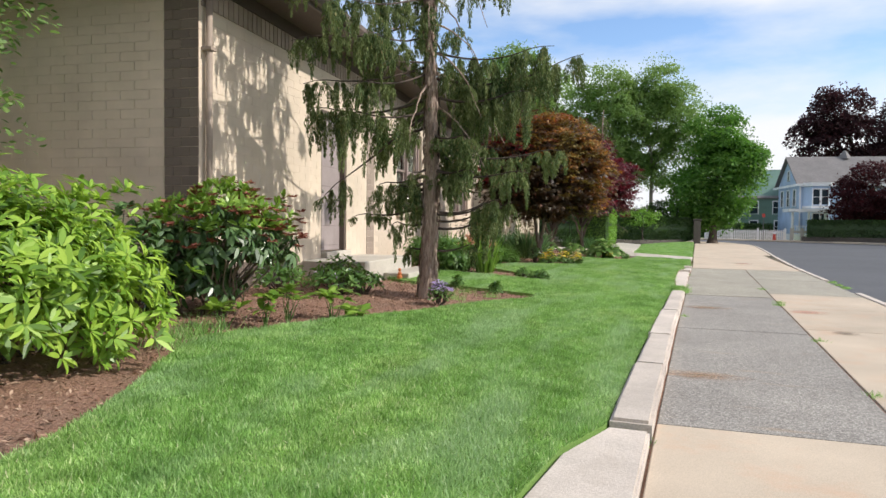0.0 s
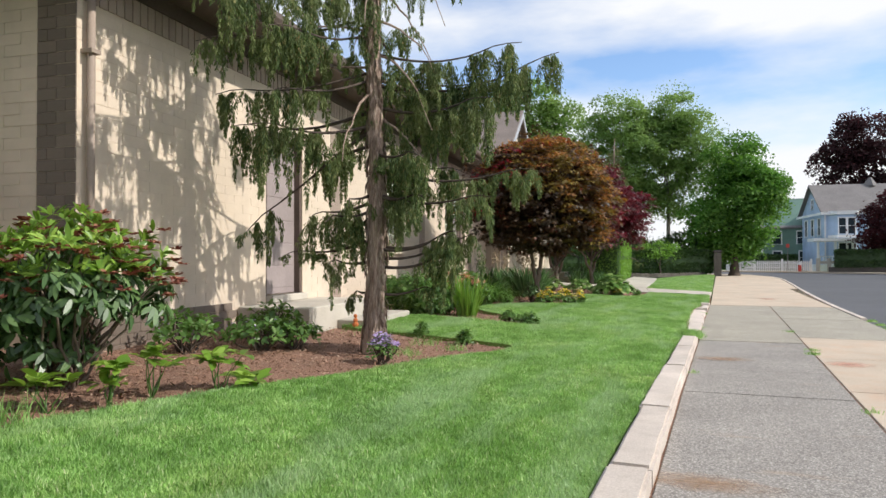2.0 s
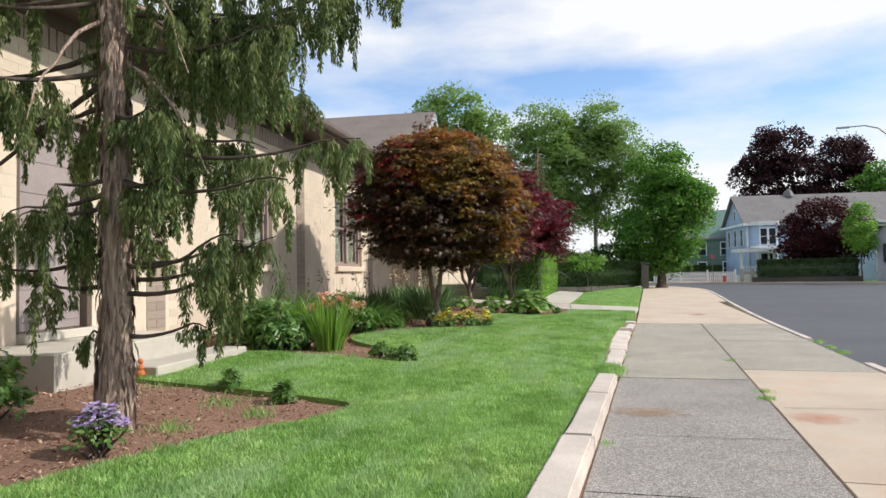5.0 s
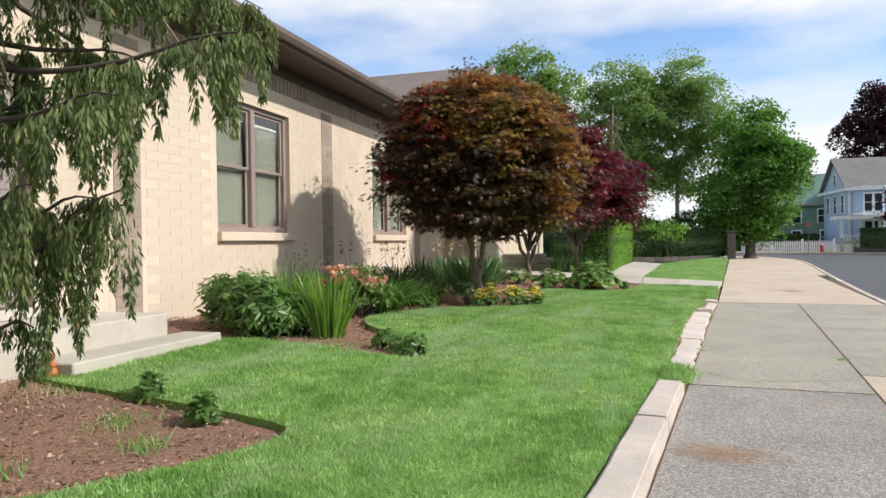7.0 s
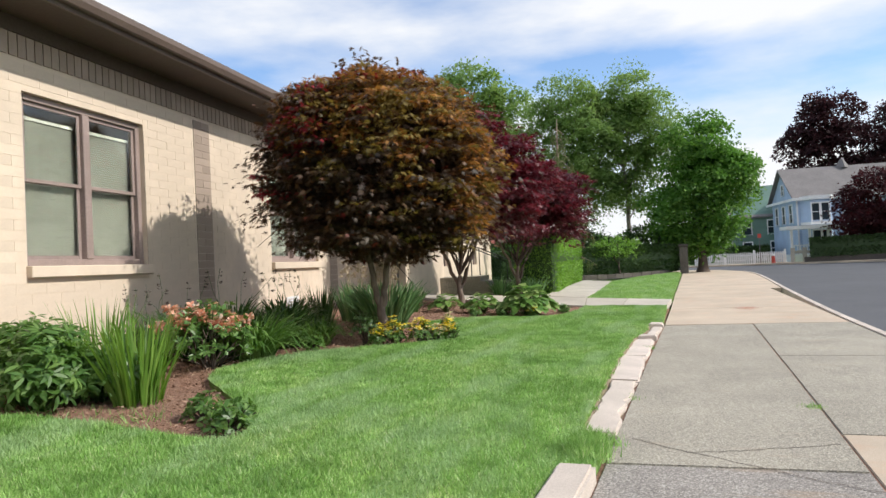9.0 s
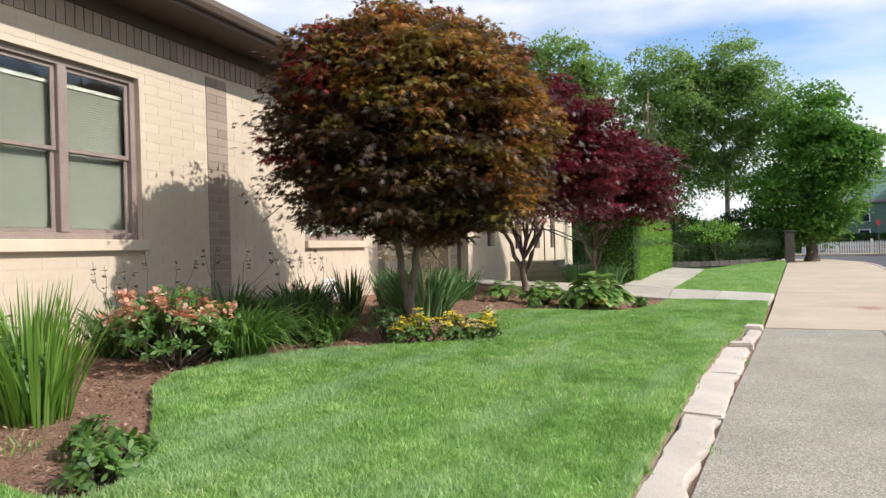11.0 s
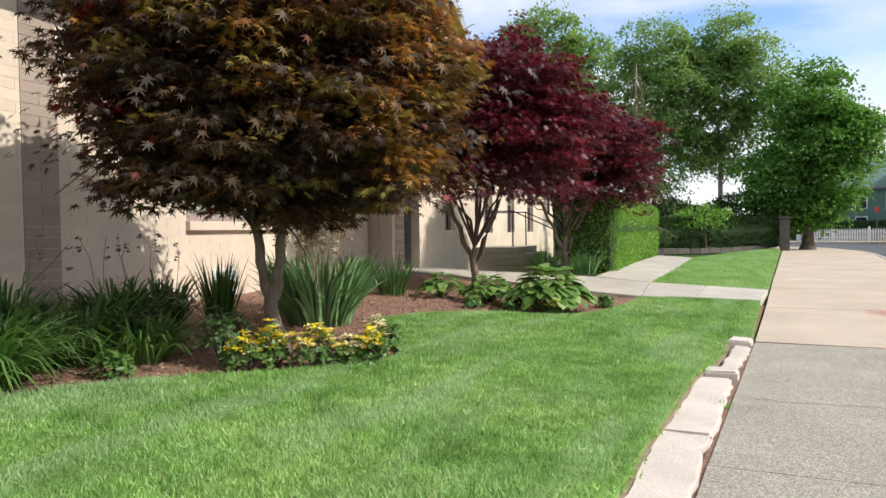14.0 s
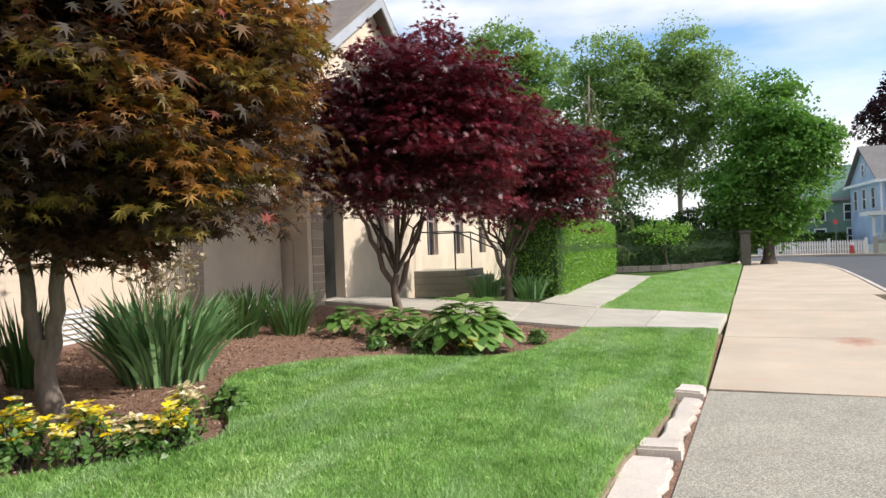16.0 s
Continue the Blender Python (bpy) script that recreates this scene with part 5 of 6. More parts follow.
big_tree("tall_tree", (-15.5, 61, 0), "tall light green tree above the roofs", BARK_PALE, 0.3, 8.0,
         [((0, 0, 14.5), (3.24, 2.5, 2.99)), ((2.6, 0, 12.6), (2.59, 2.4, 2.60)), ((-3.0, 0, 12.5), (2.81, 2.2, 2.86)), ((0.5, 0, 10.5), (3.89, 2.6, 2.60))], 14, 0.28, OLIVELEAF, gap=0.5)

# ---- planting ----
FRESHLEAF = leafy("lime_shrub_leaves", [(0, (0.07, 0.15, 0.022)), (0.4, (0.20, 0.36, 0.04)), (1, (0.42, 0.58, 0.09))], 0.4, 3.0, (0.46, 0.66, 0.05), 0.34, None, 0.5)
def stems_part(parent, tips, base_r, mat, r=0.012, name="stem"):
    paths = []
    for t in tips:
        a = rng.uniform(0, 6.28)
        paths.append(limb((base_r * math.cos(a) * rng.random(), base_r * math.sin(a) * rng.random(), -0.03), t, r, r * 0.35, 0.0, 0.12, 6))
    V, F = tubes(paths, 5)
    return tagged(link_mesh(name, index_mesh(name, V, F), mat, parent, smooth=True), kind="stuff")


def dome(n, centre, radius, bottom=-0.2, hollow=0.75, bumps=0.15, seed=0):
    d = rand_dirs(n * 3)
    d = d[d[:, 2] > bottom][:n]
    k = np.array([1 + bumps * 2 * noise.noise((v[0] * 2.2 + seed, v[1] * 2.2, v[2] * 2.2)) for v in d])
    k *= 1 - (1 - hollow) * rng.random(len(d))
    return np.array(centre) + d * np.array(radius) * k[:, None], d


def whorls(tips, d, per, length, width, lift=0.5, shape="oval", droop=0.0):
    """Rosettes of leaves at shoot tips."""
    n = len(tips)
    ax = unit(d * 0.8 + UP * 0.6 + 0.3 * rand_dirs(n))
    ax = np.repeat(ax, per, 0)
    ring = unit(np.cross(ax, rand_dirs(n * per)))
    along = ring + ax * lift + rng.normal(0, 0.18, (n * per, 3)) - [[0, 0, droop]]
    pos = np.repeat(tips, per, 0) + ring * 0.01
    L = length * rng.uniform(0.6, 1.15, n * per)
    return leaves(pos, along, ax + 0.25 * rand_dirs(n * per), L, L * width, shape)


def shrub(name, place, label, centre, radius, tips, per, length, width, mat, stem_mat=BARK_DARK, lift=0.5, bottom=-0.3, hollow=0.55, bumps=0.16, droop=0.0, extra=None, category="shrub", group=""):
    t = thing(name, place, label, category, group)
    c, d = dome(tips, centre, radius, bottom, hollow, bumps, place[0] * 3)
    stems_part(t, c[:: max(1, len(c) // 22)], radius[0] * 0.25, stem_mat)
    leaf_part("foliage", whorls(c, d, per, length, width, lift, droop=droop), mat, t)
    if extra:
        extra(t, c, d)
    return t


def blooms(mat, per, length, pick, lab, lift=0.9, rise_by=0.02):
    def add(t, c, d):
        sel = c[d[:, 2] > 0.15]
        sel = sel[rng.random(len(sel)) < pick]
        up = np.repeat(UP, len(sel), 0)
        V = whorls(sel + [[0, 0, rise_by]], up, per, length, 0.6, lift)
        tagged(leaf_part("flower_head", V, mat, t), lab, kind="stuff")
    return add


def trusses(t, c, d):
    sel = c[d[:, 2] > 0.0]
    for q in sel[:: max(1, len(sel) // 26)]:
        leaf_part("flower_head", whorls(q + rng.normal(0, 0.033, (11, 3)) + [[0, 0, 0.06]], rand_dirs(11) + UP, 7, 0.055, 0.7, 0.5), PEACH, t, "peach and coral flower cluster")["kind"] = "stuff"


g = lambda x, y, dz=-0.05: (x, y, rise(x) + dz)
# large fresh shrub nearest the start
shrub("rhododendron", g(-4.38, 3.22), "large rhododendron full of fresh lime green leaves", (-0.12, -0.1, 0.52), (1.1, 1.3, 0.78), 1600, 9, 0.125, 0.26, FRESHLEAF, bottom=-0.6, hollow=0.6, bumps=0.2, lift=0.35)
shrub("rhododendron", g(-4.9, 4.75), "green broadleaf shrub tucked beside the wall", (0, 0, 0.45), (0.6, 0.6, 0.6), 200, 8, 0.12, 0.34, OLDLEAF, bottom=-0.5)


def spent_rhododendron(place):
    t = thing("rhododendron", place, "rhododendron with rust red spent blooms over bare twisting stems", "shrub")
    tips, d = dome(330, (0.06, 0, 0.74), (0.76, 0.74, 0.46), -0.1, 0.75, 0.22, 5)
    stems_part(t, tips[::9], 0.16, BARK_MAPLE, 0.014)
    leaf_part("old_foliage", whorls(tips - [[0, 0, 0.14]], d, 8, 0.13, 0.30, -0.35, droop=0.5), OLDLEAF, t, "dark drooping leaves")
    fresh = (d[:, 2] > 0.1) & (rng.random(len(tips)) < 0.9)
    hi = tips[fresh]
    leaf_part("new_foliage", whorls(hi + [[0, 0, 0.06]], d[fresh], 7, 0.115, 0.30, 0.95), RHODOLEAF, t, "fresh lime green shoots")
    sel = tips[rng.random(len(tips)) < 0.55]
    leaf_part("spent_bloom", whorls(sel + rng.normal(0, 0.025, sel.shape) + unit(sel - [[0, 0, 0.6]]) * 0.11, np.repeat(UP, len(sel), 0), 18, 0.06, 0.45, 0.3), SPENT, t, "rust red withered flower clusters")
    low, dl = dome(130, (-0.18, -0.1, 0.36), (0.5, 0.5, 0.4), -0.5, 0.5, 0.2, 8)
    leaf_part("lower_foliage", whorls(low, dl, 9, 0.13, 0.30, -0.1, droop=0.3), OLDLEAF, t)
    return t


spent_rhododendron(g(-4.5, 5.55))
for x, y, h in ((-3.72, 5.3, 0.3), (-3.72, 5.68, 0.36), (-3.45, 6.08, 0.33), (-3.3, 6.3, 0.12), (-3.95, 5.0, 0.22)):
    t = thing("seedling", g(x, y), "young broad-leaved seedling in the mulch", "plant", "seedlings in the mulch bed")
    tips = np.array([[rng.normal(0, 0.07), rng.normal(0, 0.07), h * rng.uniform(0.5, 1.0)] for _ in range(7)])
    stems_part(t, tips, 0.02, STRAP, 0.007)
    leaf_part("foliage", whorls(tips, np.repeat(UP, len(tips), 0), 6, 0.15, 0.48, 0.25), RHODOLEAF, t)
for x, y, r, h in ((-4.45, 7.9, 0.38, 0.34), (-4.15, 8.15, 0.3, 0.3), (-4.9, 7.3, 0.4, 0.4), (-4.75, 8.6, 0.35, 0.42)):
    shrub("low_perennial", g(x, y), "low leafy perennial with faded pale flowers", (0, 0, h * 0.5), (r, r, h * 0.6), 75, 6, 0.085, 0.42, STRAP, lift=0.4,
          extra=blooms(VIOLET, 5, 0.022, 0.12, "small faded lilac flowers"), category="plant", group="perennials by the wall")
shrub("pansy_clump", g(-2.99, 7.95), "small clump of lilac and white pansies", (0, 0, 0.12), (0.16, 0.16, 0.16), 60, 5, 0.05, 0.45, STRAP, extra=blooms(VIOLET, 7, 0.045, 0.95, "lilac and white petals", 0.2, 0.035), category="flowers")
# overhanging branch of a young tree at the start; its unseen crown is widened to shade the side wall
cr = pad_crown((0, 0, 3.0), (1.95, 1.95, 2.3), 330, (0.40, 0.40, 0.24), 62, 0.095, -0.8, 0.15, 4, "oval", 0.42, 0.4)
tree("garden_tree", g(-7.68, 3.6), "garden tree with narrow pale green leaves, broadened out of view for shade", BARK_DARK, 0.11, 1.7, [limb((0, 0, 1.3), (1.0 * math.cos(a), 1.0 * math.sin(a), 3.6), 0.05, 0.01, 0.05) for a in (0.3, 2.2, 4.0, 5.4)], [cr], OLIVELEAF)


def straps(name, place, label, count, height, spread, width, mat, arch=0.5, base=0.15, stalks=0, group=""):
    """A clump of strap leaves that rise and arch over."""
    t = thing(name, place, label, "plant", group)
    a = rng.uniform(0, 6.283, count)
    r0 = base * np.sqrt(rng.random(count))
    h = height * rng.uniform(0.6, 1.1, count)
    lean = spread * rng.uniform(0.15, 1.0, count)
    k = np.linspace(0, 1, 6)
    bend = arch * rng.uniform(0.4, 1.2, count)
    ox, oy = np.cos(a), np.sin(a)
    tw = rng.uniform(-0.9, 0.9, count)
    px = (ox * r0)[:, None] + ox[:, None] * lean[:, None] * (k[None] ** 1.3)
    py = (oy * r0)[:, None] + oy[:, None] * lean[:, None] * (k[None] ** 1.3)
    pz = h[:, None] * (k[None] - bend[:, None] * 0.55 * k[None] ** 3) - 0.02
    w = (width * rng.uniform(0.7, 1.2, count))[:, None] * np.array([0.8, 1.0, 1.0, 0.85, 0.55, 0.04])[None] * 0.5
    sx, sy = -np.sin(a + tw), np.cos(a + tw)
    L = np.stack([px - sx[:, None] * w, py - sy[:, None] * w, pz], -1)
    R = np.stack([px + sx[:, None] * w, py + sy[:, None] * w, pz], -1)
    V = np.concatenate([L, R], 1).reshape(-1, 3)
    q = np.array([[i, i + 6, i + 7, i + 1] for i in range(5)])
    F = (q[None] + (np.arange(count) * 12)[:, None, None]).reshape(-1, 4)
    link_mesh("strap_leaves", index_mesh("strap_leaves", V, F), mat, t)
    if stalks:
        tips = np.array([[rng.normal(0, spread * 0.35), rng.normal(0, spread * 0.35), height * (rng.uniform(1.05, 1.4) if stalks > 10 else rng.uniform(0.9, 1.15))] for _ in range(stalks)])
        stems_part(t, tips, base, BUFF if stalks > 10 else SHADESTRAP, 0.007 if stalks > 10 else 0.005, "flower_stalk")
        c = np.repeat(tips, 4, 0) - np.column_stack([np.zeros((stalks * 4, 2)), rng.uniform(0, 0.22, stalks * 4)])
        leaf_part("seed_head", whorls(c, np.repeat(UP, len(c), 0), 6, 0.05 if stalks > 10 else 0.03, 0.7, 0.8), BUFF if stalks > 10 else BARK_MAPLE, t, "dry seed heads")["kind"] = "stuff"
    return t


iris, lily = "iris and lily clumps", "day lilies along the wall"
straps("iris_clump", g(-3.9, 12.95), "upright bright green iris leaves", 130, 0.82, 0.34, 0.024, LIMESTRAP, 0.22, 0.18, group=iris)
straps("iris_clump", g(-4.85, 13.5), "upright bright green iris leaves", 110, 0.85, 0.3, 0.022, LIMESTRAP, 0.15, 0.22, group=iris)
for x, y, n, h, s in ((-4.45, 15.3, 330, 0.78, 0.6), (-4.7, 15.6, 260, 0.85, 0.55), (-5.0, 15.1, 220, 0.95, 0.5), (-4.75, 16.3, 260, 0.85, 0.55), (-5.3, 16.0, 200, 1.0, 0.45), (-5.4, 14.7, 130, 0.8, 0.4),
                      (-5.1, 16.9, 230, 0.95, 0.5), (-5.4, 17.6, 160, 0.9, 0.42), (-4.4, 16.6, 170, 0.6, 0.45), (-5.6, 15.4, 120, 0.95, 0.4)):
    # clumps nearer the wall take the leaf colour darkened for shade
    straps("daylily_clump", g(x, y), "arching green day lily leaves", int(n * 1.5), h, s * 1.25, 0.028, STRAP if x > -4.5 else SHADESTRAP, 1.35, 0.22, 4 if x < -5 else 0, group=lily)
straps("iris_clump", g(-4.42, 19.0), "broad blue green iris clump with dry flower stalks", 380, 0.92, 0.62, 0.042, BLUESTRAP, 0.5, 0.34, 44, iris)
straps("iris_clump", g(-5.25, 18.3), "narrow iris leaves by the wall, darkened for shade", 110, 0.8, 0.26, 0.025, SHADESTRAP, 0.2, 0.14, 0, iris)
straps("iris_clump", g(-5.35, 19.7), "blue green iris clump with dry flower stalks", 150, 0.8, 0.4, 0.036, BLUESTRAP, 0.28, 0.26, 14, iris)
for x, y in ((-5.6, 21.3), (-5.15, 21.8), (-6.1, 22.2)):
    straps("iris_clump", g(x, y), "upright iris leaves with shade in their colour", 90, 0.68, 0.42, 0.032, SHADESTRAP, 0.3, 0.22, 0, iris)
for x, y in ((-3.95, 28.6), (-4.3, 29.0), (-4.9, 28.4)):
    straps("iris_clump", g(x, y), "blue green iris leaves below a maple", 90, 0.65, 0.42, 0.04, BLUESTRAP, 0.4, 0.25, 0, iris)


def hosta(place, r, n):
    t = thing("hosta", place, "hosta with broad pale-edged green leaves", "plant", "hostas beside the walk")
    a = rng.uniform(0, 6.283, n)
    q = rng.random(n) ** 0.6
    hgt = r * (0.85 - 0.55 * q) * rng.uniform(0.85, 1.15, n)
    pos = np.column_stack([np.cos(a) * r * q * 0.75, np.sin(a) * r * q * 0.75, hgt])
    out = np.column_stack([np.cos(a), np.sin(a), 0.25 - 0.75 * q])
    L = r * rng.uniform(0.30, 0.48, n)
    V = leaves(pos, out, UP + 0.25 * rand_dirs(n), L, L * 0.66, "oval")
    leaf_part("leaf_mound", V, HOSTALEAF, t)
    stems_part(t, pos[::3], 0.04, STRAP, 0.006)
    return t


hosta(g(-2.62, 21.75, -0.03), 0.62, 230)
hosta(g(-3.62, 22.0, -0.03), 0.45, 150)
hosta(g(-4.45, 22.1, -0.03), 0.4, 120)
hosta(g(-3.1, 22.5, -0.03), 0.3, 80)
# leafy bushes beside the step
for x, y, r, h in ((-4.75, 12.75, 0.42, 0.62), (-4.45, 12.5, 0.36, 0.5), (-4.3, 12.95, 0.34, 0.42), (-5.2, 12.9, 0.4, 0.6), (-4.95, 13.05, 0.35, 0.55)):
    shrub("peony_bush", g(x, y), "bushy peony with narrow dark green leaves", (0, 0, h * 0.55), (r, r, h * 0.6), 230, 6, 0.12, 0.26, STRAP, STRAP, 0.25, -0.7, 0.5, 0.15, 0.25, group="peony bushes by the step")
shrub("azalea", g(-4.5, 14.55), "small azalea covered in peach and coral blooms", (0, 0, 0.32), (0.5, 0.6, 0.42), 260, 8, 0.07, 0.36, STRAP, bottom=-0.4, extra=trusses)
for x, y, r, h, petal in ((-3.5, 16.8, 0.15, 0.17, YELLOW), (-3.36, 16.98, 0.11, 0.22, YELLOW), (-3.06, 17.12, 0.17, 0.22, YELLOW), (-2.9, 17.34, 0.12, 0.15, CREAMPETAL), (-2.78, 17.5, 0.15, 0.18, YELLOW), (-2.86, 17.68, 0.12, 0.22, CREAMPETAL), (-2.4, 21.3, 0.09, 0.12, YELLOW)):
    shrub("pansy_clump", g(x, y), "low clump of cream pansies" if petal is CREAMPETAL else "low clump of yellow pansies", (0, 0, h * 0.5), (r * 1.15, r * 1.15, h), 85, 6, 0.045, 0.5, STRAP, bumps=0.35, extra=blooms(petal, 10, 0.05, 0.65, "yellow and cream petals", 0.3, 0.045), category="flowers", group="yellow pansies")
shrub("small_bush", g(-3.75, 16.85), "small olive leaved bush by a tree trunk", (0, 0, 0.22), (0.22, 0.22, 0.25), 120, 7, 0.045, 0.5, OLDLEAF)
for x, y, r in ((-2.75, 12.65, 0.2), (-3.05, 12.75, 0.16), (-2.62, 12.42, 0.14), (-3.0, 21.35, 0.14), (-3.55, 21.25, 0.13), (-2.05, 22.6, 0.12), (-3.15, 18.4, 0.14), (-4.1, 16.1, 0.12), (-3.45, 10.0, 0.08), (-2.75, 9.75, 0.08)):
    shrub("weed_plant", g(x, y), "low leafy weed at the bed edge", (0, 0, 0.06), (r, r, 0.13), 45, 5, 0.07, 0.42, STRAP, lift=0.25, category="plant", group="weeds along the bed")


def tuft(x, y, z, n, r, h, mat=LAWNBLADE, label="tuft of long green grass"):
    P = rng.normal(0, r, (n, 3)) * [1, 1, 0]
    V = leaves(P, UP + rand_dirs(n) * [0.7, 0.7, 0], rand_dirs(n), h * rng.uniform(0.5, 1.2, n), 0.008, "blade")
    t = link_mesh("grass_tuft", poly_mesh("grass_tuft", V, 3), mat)
    t.matrix_basis = pose(x, y, z)
    return tagged(t, label, "grass", kind="stuff")


tuft(-0.25, 12.7, 0.03, 1500, 0.07, 0.13)
tuft(-0.22, 12.95, 0.03, 900, 0.06, 0.12)
for x, y, n, r, h in ((-3.0, 8.6, 90, 0.08, 0.12), (-2.7, 9.2, 90, 0.07, 0.13), (-3.2, 9.5, 120, 0.1, 0.1), (-3.9, 4.6, 220, 0.12, 0.22), (-3.8, 4.2, 150, 0.1, 0.2), (-2.7, 8.2, 60, 0.06, 0.09), (-4.2, 10.0, 200, 0.2, 0.1), (-2.9, 12.9, 70, 0.1, 0.08), (-4.3, 12.2, 160, 0.2, 0.09), (-3.6, 12.5, 160, 0.2, 0.08)):
    tuft(x, y, rise(x) - 0.06, n, r, h)
for x, y, n in ((CRACK, 8.1, 60), (CRACK, 11.6, 160), (CRACK + 0.05, 12.0, 90), (CRACK, 5.6, 40), (KERB + 0.08, 15.6, 260), (KERB + 0.1, 17.1, 260), (KERB + 0.08, 16.3, 160), (-0.09, 9.6, 40), (-0.09, 13.1, 60), (-0.1, 14.6, 60), (-0.11, 17.9, 60), (-0.28, 3.86, 120), (CRACK, 14.4, 90)):
    tuft(x, y, -0.015, n, 0.04, 0.06)

for k in range(26):
    tuft(soil_x(13.4 + k * 0.275) - 0.02 + rng.normal(0, 0.01), 13.4 + k * 0.275 + rng.normal(0, 0.07), 0.05, 130, 0.03, 0.05)

# small things
vent = thing("wall_vent", tuple(at_wall(20.65, 0.0, 0.0)), "white louvred basement vent in the wall", "vent", turn=6.1)
part("vent_frame", boxes((0.0, 0.03, -0.25, -0.21, 0.33, 0.78), (0.0, 0.03, 0.21, 0.25, 0.33, 0.78), (0.0, 0.03, -0.21, 0.21, 0.74, 0.78), (0.0, 0.03, -0.21, 0.21, 0.33, 0.37)), WHITEPAINT, vent)
for k in range(6):
    part("vent_slat", boxes((0.004, 0.022, -0.208, 0.208, 0.385 + k * 0.06, 0.42 + k * 0.06)), WHITEPAINT, vent)
bm = bmesh.new()
for z, r in ((0.04, 0.045), (0.1, 0.035), (0.16, 0.028)):
    rr = bmesh.ops.create_uvsphere(bm, u_segments=9, v_segments=6, radius=r)
    for v in rr["verts"]:
        v.co.z += z
orn = part("garden_ornament", bm, TERRACOTTA)
orn.matrix_basis = pose(-4.45, 10.02, rise(-4.45) - 0.02)
tagged(orn, "small orange glazed ornament beside the step", "ornament")

# ---- clipped hedge, retaining wall, gate post, steps ----
def hedge(name, p0, p1, thick, z0, height, n, mat, label, size=0.05, round_top=0.25):
    """A clipped hedge: leaves packed on the faces of a long rounded block over a plain dark core."""
    t = thing(name, (p0[0], p0[1], z0), label, "hedge")
    d = np.array([p1[0] - p0[0], p1[1] - p0[1]])
    L = np.linalg.norm(d)
    d /= L
    s = np.array([-d[1], d[0]])
    u = rng.uniform(-0.02, L + 0.02, n)
    a = rng.uniform(-0.75, math.pi + 0.75, n)
    ex = 0.35
    ca, sa = np.cos(a), np.sin(a)
    w = thick / 2 * np.sign(ca) * np.abs(ca) ** ex
    z = np.where(sa > 0, height * (0.5 + 0.5 * np.abs(sa) ** ex), height * (0.5 - 0.5 * np.minimum(1, np.abs(sa) / 0.68)))
    end = rng.random(n) < thick / (L + thick) * 0.8
    u = np.where(end, rng.choice([0.0, L], n), u)
    w = np.where(end, rng.uniform(-thick / 2, thick / 2, n), w)
    z = np.where(end, rng.uniform(0, height * 0.97, n), z)
    P = np.column_stack([d[0] * u + s[0] * w, d[1] * u + s[1] * w, z]) + rng.normal(0, 0.025, (n, 3))
    outn = unit(np.column_stack([s[0] * ca, s[1] * ca, np.maximum(sa, 0) + 0.05]))
    leaf_part("leaf_face", leaves(P, outn + 0.9 * rand_dirs(n) + UP * 0.4, outn + 0.7 * rand_dirs(n), size * rng.uniform(0.7, 1.4, n), size * 0.6, "diamond"), mat, t)
    # solid dark core; its colour stands in for shade behind the leaf face
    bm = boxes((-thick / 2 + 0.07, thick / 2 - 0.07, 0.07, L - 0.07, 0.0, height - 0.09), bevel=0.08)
    core = part("core", bm, DARKLEAF, t, "dark block for the shade between leaves")
    core.matrix_basis = Matrix.Rotation(math.atan2(-d[0], d[1]), 4, "Z")
    return t


hedge("clipped_hedge", (-3.95, 29.0), (-4.95, 41.0), 1.25, 0.2, 1.9, 42000, HEDGELEAF, "tall clipped bright green hedge along the walk", 0.06)
hedge("dark_hedge", (-10, 46.3), (-0.5, 53.1), 1.7, 0.16, 1.6, 18000, DARKLEAF, "dark clipped hedge above a stone retaining wall", 0.12)
big_tree("gold_bush", (-3.4, 49.8, 0.2), "rounded yellow green bush behind the dark hedge", BARK_DARK, 0.06, 0.8, [((0, 0, 1.5), (1.3, 1.0, 0.75)), ((-1.0, 0, 1.35), (0.9, 0.9, 0.6))], 60, 0.12, HEDGELEAF, gap=0.1)
wallst = thing("retaining_wall", (0, 0, 0), "low dark stone retaining wall at the end of the turf", "wall", kind="structure")
wl_line = spline([(-10, 44.2), (-5.0, 46.6), (-2.6, 48.6), (-0.45, 52.4)], 5)
for (xa, ya), (xb, yb) in zip(wl_line, wl_line[1:]):
    for k in range(1):
        part("wall_stone", prism([(xa + 0.01, ya), (xb - 0.01, yb), (xb - 0.3, yb + 0.5), (xa - 0.3, ya + 0.5)], 0.0 + k * 0.26, 0.25 + k * 0.26 + rng.uniform(-0.02, 0.02), 0.02), DARKSTONE, wallst)
post = thing("gate_post", (0.22, 52.2, 0), "weathered grey stone gate post", "gate post")
part("shaft", boxes((-0.24, 0.24, -0.24, 0.24, -0.05, 1.62), bevel=0.03), DARKSTONE, post)
part("cap", boxes((-0.3, 0.3, -0.3, 0.3, 1.621, 1.78), bevel=0.05), DARKSTONE, post)
steps = thing("entrance_steps", (-6.1, 30.2, 0), "grey stone steps with thin black handrails", "steps", turn=6.1)
for k in range(4):
    part("tread", boxes((-1.6 - 0.0, 0.9 - k * 0.3, 0, 1.7, 0.3 + k * 0.17 - 0.16, 0.3 + k * 0.17 + 0.005), bevel=0.01), GREYSLAB, steps)
